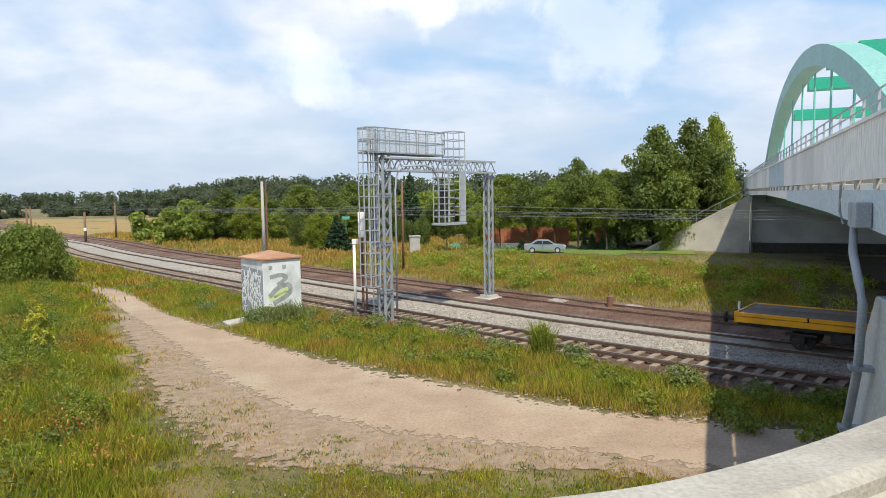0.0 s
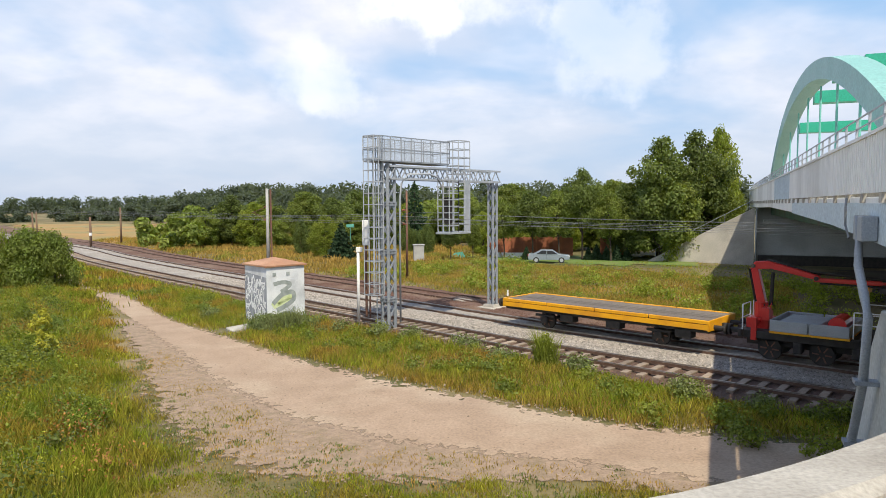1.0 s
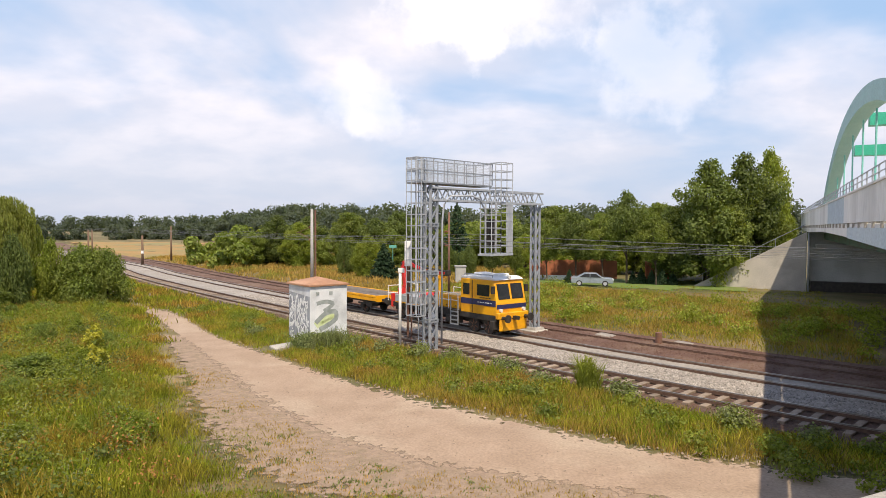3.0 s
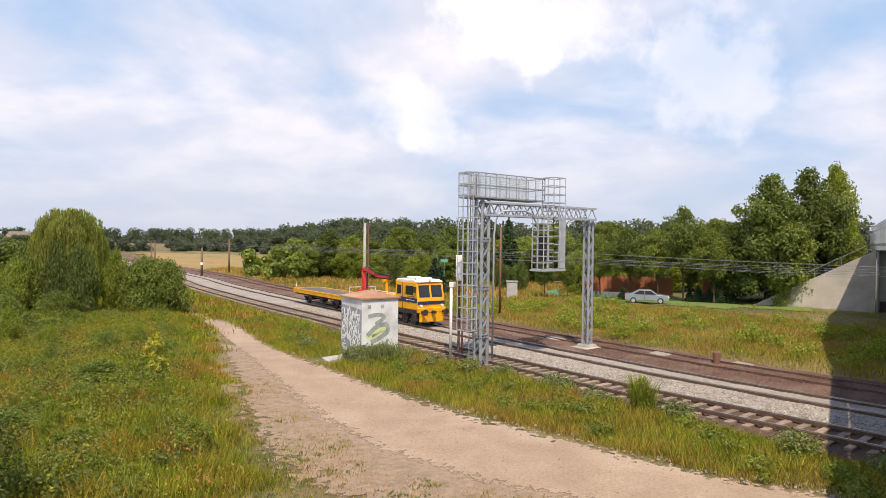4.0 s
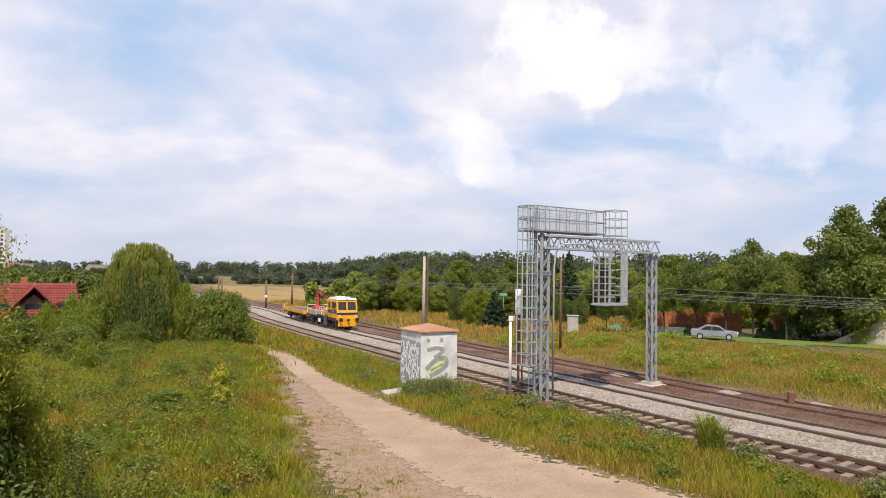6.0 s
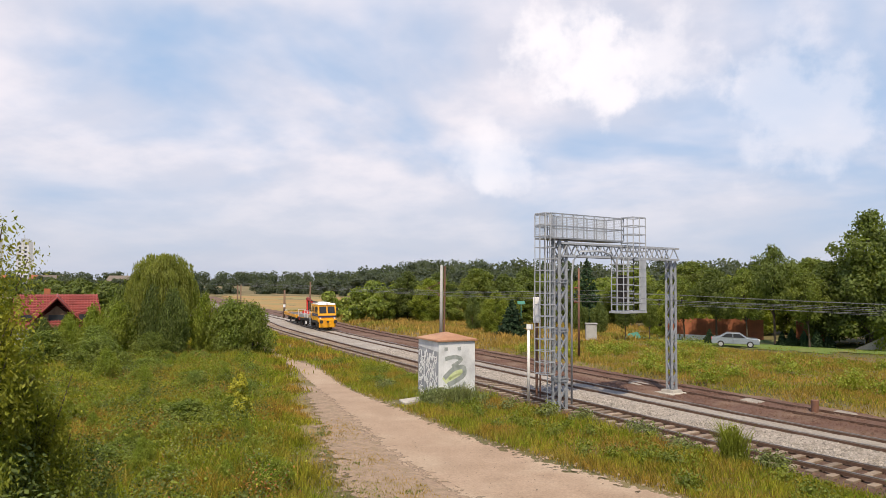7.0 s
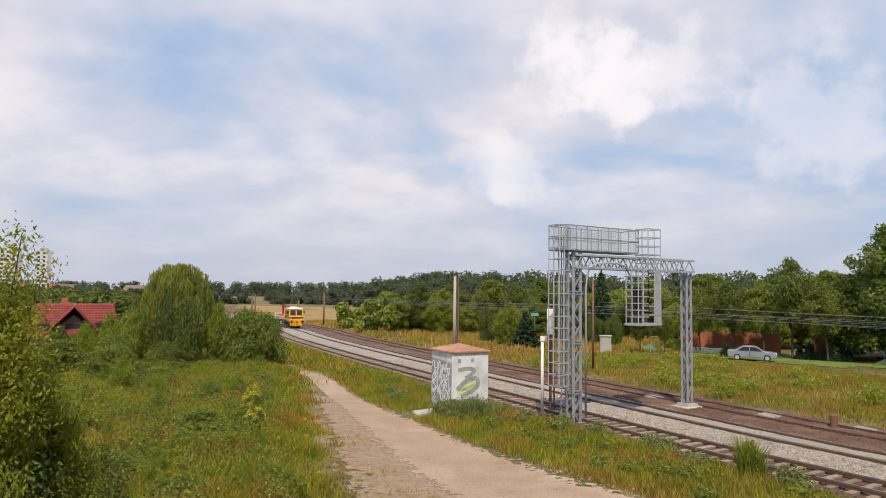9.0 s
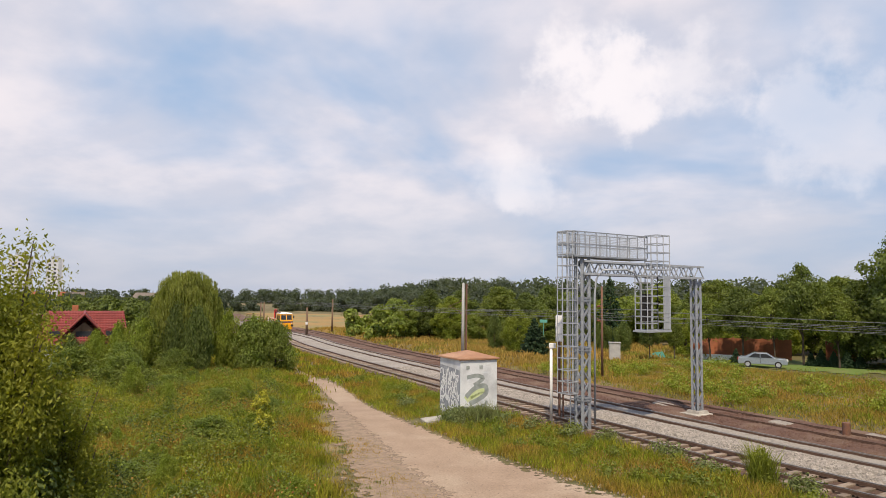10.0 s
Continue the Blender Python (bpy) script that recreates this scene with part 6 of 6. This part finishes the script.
def tufts(name, x, y, h0, h1, width, mat, label, seed, blades=6, spread=0.16, keep_off=True, taper=False, lift=0.0):
    """Bent grass blades in tufts at the given places."""
    rs = np.random.RandomState(seed)
    if keep_off:
        # trodden ground round the hut and its slab
        near = ((x + 10.0) / 1.2) ** 2 + ((y - 32.3) / 0.9) ** 2 > 1
        x, y = x[near], y[near]
        s, off = to_line(x, y)
        ok = ~in_path(x, y) & ((off > 7.0) | (off < -5.9))
        x, y = x[ok], y[ok]
    under = ((x - 9.75) * 0.927 - (y - 16.64) * 0.376 > 1.5) & (y > 6)
    x, y = x[~under], y[~under]
    n = len(x)
    patch = 0.42 + 0.62 * (0.5 + 0.5 * np.sin(x * 0.83 + 1.3 * np.sin(y * 0.41)) * np.cos(y * 0.77 + 0.9 * np.sin(x * 0.37)))
    patch += 0.42 * np.clip(np.sin(x * 2.3 + 2 * np.sin(y * 1.1)) * np.cos(y * 2.1 + 1.7 * np.sin(x * 1.3)), 0, 1)
    if taper:
        patch *= np.clip(0.22 + (meadow_edge(y) - x) / 2.6, 0.22, 1.0)
    z = np.repeat(ground_z(x, y), blades) + lift
    hh = np.repeat(patch, blades) * (h0 + (h1 - h0) * rs.random(n * blades))
    px = np.repeat(x, blades) + rs.normal(size=n * blades) * spread
    py = np.repeat(y, blades) + rs.normal(size=n * blades) * spread
    a = rs.random(n * blades) * 6.2832
    lean = hh * (0.15 + 0.45 * rs.random(n * blades))
    la = rs.random(n * blades) * 6.2832
    wx, wy = np.cos(a) * width / 2, np.sin(a) * width / 2
    base = np.stack([px, py, z - 0.05], 1)
    tip = base + np.stack([np.cos(la) * lean, np.sin(la) * lean, hh], 1)
    mid = base + np.stack([np.cos(la) * lean * 0.3, np.sin(la) * lean * 0.3, hh * 0.55], 1)
    w = np.stack([wx, wy, np.zeros(len(wx))], 1)
    v = np.stack([base - w * 0.7, mid - w, tip, mid + w], 1).reshape(-1, 3)
    return tagged(soup(name, v, np.arange(len(v)).reshape(-1, 4), mat), label, "grass", kind="stuff")


def scatter(n, x0, x1, y0, y1, seed):
    rs = np.random.RandomState(seed)
    return x0 + (x1 - x0) * rs.random(n), y0 + (y1 - y0) * rs.random(n)


def beside(n, s0, s1, o0, o1, seed):
    rs = np.random.RandomState(seed)
    s, o = s0 + (s1 - s0) * rs.random(n), o0 + (o1 - o0) * rs.random(n)
    p = [on_line(a, b)[0] for a, b in zip(s, o)]
    return np.array([q.x for q in p]), np.array([q.y for q in p])


def front_of_path(x, y):
    """The strip between the path and the eye."""
    return y < np.interp(x, [a[0] for a, b in PATH], [a[1] for a, b in PATH]) + 0.3


def meadow_edge(y):
    """Where the meadow ends beside the worn verge."""
    return np.interp(y, [9, 13, 17.3, 21.9, 29.7, 36.8, 44.3, 60], [-4.2, -5.2, -7.2, -10.2, -14.3, -18.4, -23.6, -36]) + 0.5 * np.sin(y * 1.7) + 0.3 * np.sin(y * 4.1)


def left_of_path(x, y):
    """The meadow on the far side of the path from the railway, clear of the worn verge."""
    return x < meadow_edge(y) - 0.2


mx, my = scatter(36000, -34, -2, 9, 30, 1)
k = left_of_path(mx, my)
tufts("meadow_grass", mx[k], my[k], 0.3, 0.85, 0.024, G_GREEN, "tall lush meadow grass", 1, 7, 0.15, taper=True)
mx, my = scatter(23000, -46, -16, 28, 50, 2)
k = left_of_path(mx, my)
tufts("meadow_grass_back", mx[k], my[k], 0.35, 0.8, 0.05, G_GREEN, "tall lush meadow grass further off", 2, 5, 0.25, taper=True)
mx, my = scatter(7000, -44, -3, 11, 48, 3)
k = left_of_path(mx, my)
tufts("meadow_stalks", mx[k], my[k], 0.45, 1.0, 0.02, G_DRY, "dry yellow stalks in the meadow", 3, 4, 0.2, taper=True)
vx, vy = beside(15000, 14, 62, 7.0, 13, 4)
vk = ~front_of_path(vx, vy)
tufts("verge_grass", vx[vk], vy[vk], 0.15, 0.5, 0.024, G_GREEN, "green verge grass between path and track", 4, 6, 0.16)
vx, vy = beside(17000, 14, 62, 8.0, 17, 5)
vk = ~front_of_path(vx, vy)
tufts("verge_dry_grass", vx[vk], vy[vk], 0.12, 0.42, 0.02, G_DRY, "dry yellow verge grass between path and track", 5, 5, 0.16)
vx, vy = beside(9000, 60, 125, 7.0, 22, 6)
tufts("verge_grass_far", vx, vy, 0.3, 0.6, 0.07, G_GREEN, "green verge grass along the distant track", 6, 5, 0.3)
bx_, by_ = beside(17000, 3, 72, -27, -6.0, 7)
tufts("bank_dry_grass", bx_, by_, 0.15, 0.42, 0.035, G_DRY, "dry grass on the bank beyond the tracks", 7, 6, 0.25)
bx_, by_ = beside(14000, 3, 72, -27, -5.8, 8)
tufts("bank_grass", bx_, by_, 0.12, 0.4, 0.04, G_GREEN, "green grass on the bank beyond the tracks", 8, 6, 0.25)
bx_, by_ = beside(10000, 70, 150, -40, -6.0, 9)
tufts("field_grass", bx_, by_, 0.35, 0.75, 0.1, G_DRY, "dry straw-coloured field grass", 9, 5, 0.4)
lx_, ly_ = beside(7000, 4, 60, -46, -26, 19)
tufts("lawn_grass", lx_, ly_, 0.08, 0.22, 0.05, G_GREEN, "short green garden grass", 13, 5, 0.25)
fx, fy = scatter(26000, -9.5, 9, 8, 16.5, 10)
fk = fy < np.interp(fx, [-9, -6, -3, 0, 2.5, 5.5, 9], [16, 14.6, 14.2, 14.2, 14.2, 13.2, 12]) + 0.5 * np.sin(fx * 2.1)
fx, fy = fx[fk], fy[fk]
tufts("short_grass", fx, fy, 0.07, 0.24, 0.018, G_GREEN, "short worn grass in front of the path", 10, 6, 0.09)
ex, ey = scatter(9000, -12, 6, 13.0, 28, 11)
ek = ~left_of_path(ex, ey)
ex, ey = ex[ek], ey[ek]
tufts("worn_tufts", ex, ey, 0.05, 0.15, 0.02, G_DRY, "sparse worn tufts on trampled soil", 11, 5, 0.09, lift=0.04)


ex, ey = scatter(4200, -12, 5, 13.4, 27, 31)
ek = ~left_of_path(ex, ey) & (np.sin(ex * 1.9 + 1.2 * np.sin(ey * 1.3)) * np.cos(ey * 1.6) > -0.15) & (ey < np.interp(ex, [-12, -8, -4, 0, 5], [26.4, 20.4, 16.6, 15.3, 14.0]) + 0.9 * np.sin(ex * 3.1 + ey))
tufts("trodden_weeds", ex[ek], ey[ek], 0.05, 0.14, 0.035, L_HERB, "small trodden weeds in the worn soil", 32, 7, 0.06, False, lift=0.05)
ex, ey = scatter(260, -29, -24, 46.5, 53, 33)
tufts("path_weeds", ex, ey, 0.2, 0.5, 0.05, G_GREEN, "rough grass growing over the narrow path", 34, 6, 0.3, False)


def herbs(name, spots, leaves, size, mat, label, seed):
    rs = np.random.RandomState(seed)
    C = [(x, y, 0.30 * s) for x, y, s in spots]
    R = [0.62 * s for x, y, s in spots]
    v, f = leaf_cloud(rs, C, R, leaves, size, shell=0.05, flat=0.72)
    return tagged(soup(name, v, f, mat), label, "weeds", kind="stuff")


hr = random.Random(21)
wr = np.random.RandomState(3)
v, f = leaf_cloud(wr, [(3.6 + wr.normal() * 0.12, 24.7 + wr.normal() * 0.12, z) for z in np.linspace(0.1, 1.15, 16)], np.linspace(0.30, 0.13, 16), 2600, 0.035, shell=0.05, flat=1.5)
tagged(soup("tall_weed", v, f, L_LIGHT), "clump of tall upright green weeds beside the track", "weeds", kind="stuff")
tufts("weed_stalks", np.full(90, 3.6) + wr.normal(size=90) * 0.17, np.full(90, 24.7) + wr.normal(size=90) * 0.17, 0.9, 1.75, 0.025, L_LIGHT, "upright stalks in the clump of tall weeds", 12, 6, 0.08)
herbs("meadow_herbs", [(x, y, z) for x, y, z in ((hr.uniform(-32, -7), hr.uniform(11, 44), hr.uniform(0.7, 1.6)) for _ in range(230)) if left_of_path(np.array([x + 1.2]), np.array([y]))[0]], 30000, 0.042, L_LIGHT, "leafy herbs scattered in the meadow", 1)
for nm, mat, n, label, sd in (("grey_herbs", L_HERB, 110, "grey-green herbs scattered in the meadow", 5), ("rusty_herbs", L_RUSTY, 80, "reddish dry seed heads in the meadow", 6)):
    herbs(nm, [(x, y, z) for x, y, z in ((hr.uniform(-32, -7), hr.uniform(11, 44), hr.uniform(0.7, 1.7)) for _ in range(n * 2)) if left_of_path(np.array([x + 1.2]), np.array([y]))[0]], n * 150, 0.036, mat, label, sd)
for nm, mat, n, label, sd in (("dark_herbs", L_DARK, 90, "dark green leafy clumps in the meadow", 8), ("bright_herbs", L_LIGHT, 150, "fresh green leafy clumps in the meadow", 9)):
    herbs(nm, [(x, y, z) for x, y, z in ((hr.uniform(-34, -8), hr.uniform(11, 46), hr.uniform(0.9, 2.1)) for _ in range(n)) if left_of_path(np.array([x + 1.8]), np.array([y]))[0]], n * 260, 0.045, mat, label, sd)
flowers = np.random.RandomState(17)
fx, fy = scatter(1500, -30, -7, 11, 40, 18)
fk = left_of_path(fx + 1, fy)
fx, fy = fx[fk], fy[fk]
v, f = leaf_cloud(flowers, np.column_stack([fx, fy, 0.55 + 0.3 * flowers.random(len(fx))]), np.full(len(fx), 0.06), len(fx) * 5, 0.028, shell=0.3)
tagged(soup("meadow_flowers", v, f, L_FLOWER), "small yellow flower heads in the meadow", "flowers", kind="stuff")
spots = []
for _ in range(34):
    u = hr.uniform(-0.3, 2.1)
    spots.append((-8.75 + u * 0.72, 32.2 + (0.66 * u if u > 0 else -0.7 * u) - hr.uniform(0, 0.5), hr.uniform(0.55, 1.25)))
spots += [(x + hr.uniform(-0.6, 0.6), y + hr.uniform(-0.5, 0.5), hr.uniform(0.5, 1.0)) for x, y in ((-6.9, 33.8), (-5.6, 32.0), (-1.4, 30.0), (0.6, 28.0), (-3.6, 30.6), (4.6, 24.0), (7.5, 21.0), (9.5, 19.6), (2.0, 25.5), (11, 18.6), (-12.5, 36)) for _ in range(3)]
herbs("verge_herbs", spots, 26000, 0.045, L_HERB, "grey-green weeds round the hut and along the verge", 2)
tw = np.random.RandomState(51)
k_ = 260
tufts("hut_weeds", -8.0 + tw.normal(size=k_) * 0.7, 32.4 + tw.normal(size=k_) * 0.35, 0.5, 1.15, 0.03, L_HERB, "tall grey-green weeds at the hut's foot", 13, 6, 0.14, False)
for nm, mat, n, sz, label, sd in (("verge_clumps", L_LIGHT, 110, 0.045, "fresh green weeds along the verge", 41), ("verge_dark_clumps", L_MID, 60, 0.045, "dark green weeds along the verge", 42)):
    spots = []
    for _ in range(n):
        p, _h = on_line(hr.uniform(13, 66), hr.uniform(7.4, 11.5))
        spots.append((p.x, p.y, hr.uniform(0.35, 0.95)))
    herbs(nm, spots, n * 190, sz, mat, label, sd)
bank = []
for _ in range(130):
    p, _h = on_line(hr.uniform(6, 66), hr.uniform(-24, -6.2))
    bank.append((p.x, p.y, hr.uniform(0.8, 1.8)))
herbs("bank_herbs", bank, 34000, 0.07, L_LIGHT, "leafy weeds on the bank beyond the tracks", 3)


# ---- loose stones ----
def stones(name, x, y, z, size, mat, label, seed):
    rs = np.random.RandomState(seed)
    n = len(x)
    base = np.array([(1, 0, 0), (-0.5, 0.87, 0), (-0.5, -0.87, 0), (0.1, 0.1, 0.8)])
    face = np.array([(0, 1, 3), (1, 2, 3), (2, 0, 3)])
    a = rs.random(n) * 6.2832
    s = size * (0.5 + rs.random(n))
    rot = np.stack([np.stack([np.cos(a), -np.sin(a)], 1), np.stack([np.sin(a), np.cos(a)], 1)], 1)
    v = np.repeat(base[None] + rs.normal(size=(n, 4, 3)) * 0.18, 1, 0)
    xy = np.einsum("nij,nkj->nki", rot, v[:, :, :2])
    v = np.concatenate([xy, v[:, :, 2:]], 2) * s[:, None, None] + np.stack([x, y, z], 1)[:, None]
    f = (face[None] + 4 * np.arange(n)[:, None, None]).reshape(-1, 3)
    return tagged(soup(name, v.reshape(-1, 3), f, mat, n=3), label, "gravel", kind="stuff")


gx, gy = beside(26000, 8, 75, 0.95, 3.5, 12)
stones("ballast_stones", gx, gy, np.full(len(gx), -0.155), 0.05, M_STONE, "loose pale crushed stones between the tracks", 1)
gx, gy = beside(9000, 8, 70, 3.4, 7.2, 13)
stones("brown_stones", gx, gy, np.full(len(gx), -0.25), 0.05, M_BALLAST_OLD, "loose brown stones under the near track", 2)
gx, gy = beside(12000, 6, 80, -6.0, -1.0, 14)
stones("old_stones", gx, gy, np.full(len(gx), -0.13), 0.06, M_BALLAST_OLD, "loose brown stones round the disused track", 3)
gx, gy = scatter(2600, -12, 8, 13, 30, 15)
k = ~left_of_path(gx, gy)
ez = [Vector(b0).lerp(Vector(b1), q / 40) for (a0, b0), (a1, b1) in zip(PATH[2:-2], PATH[3:-1]) for q in range(40)]
er = np.random.RandomState(40)
ex, ey = np.array([q.x for q in ez]) + er.normal(size=len(ez)) * 0.25, np.array([q.y for q in ez]) + er.normal(size=len(ez)) * 0.25
stones("edge_stones", ex, ey, ground_z(ex, ey) + 0.05, 0.05, M_PEBBLE, "pale stones along the edge of the path", 6)
stones("path_pebbles", gx[k], gy[k], ground_z(gx[k], gy[k]) + 0.06, 0.022, M_PEBBLE, "small pebbles on the trampled soil", 4)

# ---- sleepers of the near track ----
sleeper = Build().box(-1.27, 1.27, -0.125, 0.125, -0.18, 0.0).mesh("sleeper", M_SLEEPER, 0.012)
sr = random.Random(8)
for k in range(175):
    p, h = on_line(12 + k * 0.62, NEAR + sr.uniform(-0.02, 0.02), -0.165)
    ob = new("sleeper", sleeper)
    ob.parent = near_track
    ob.matrix_basis = pose(p.x, p.y, p.z, sr.uniform(-0.6, 0.6), 0, h + 90 + sr.uniform(-0.8, 0.8))


motions()
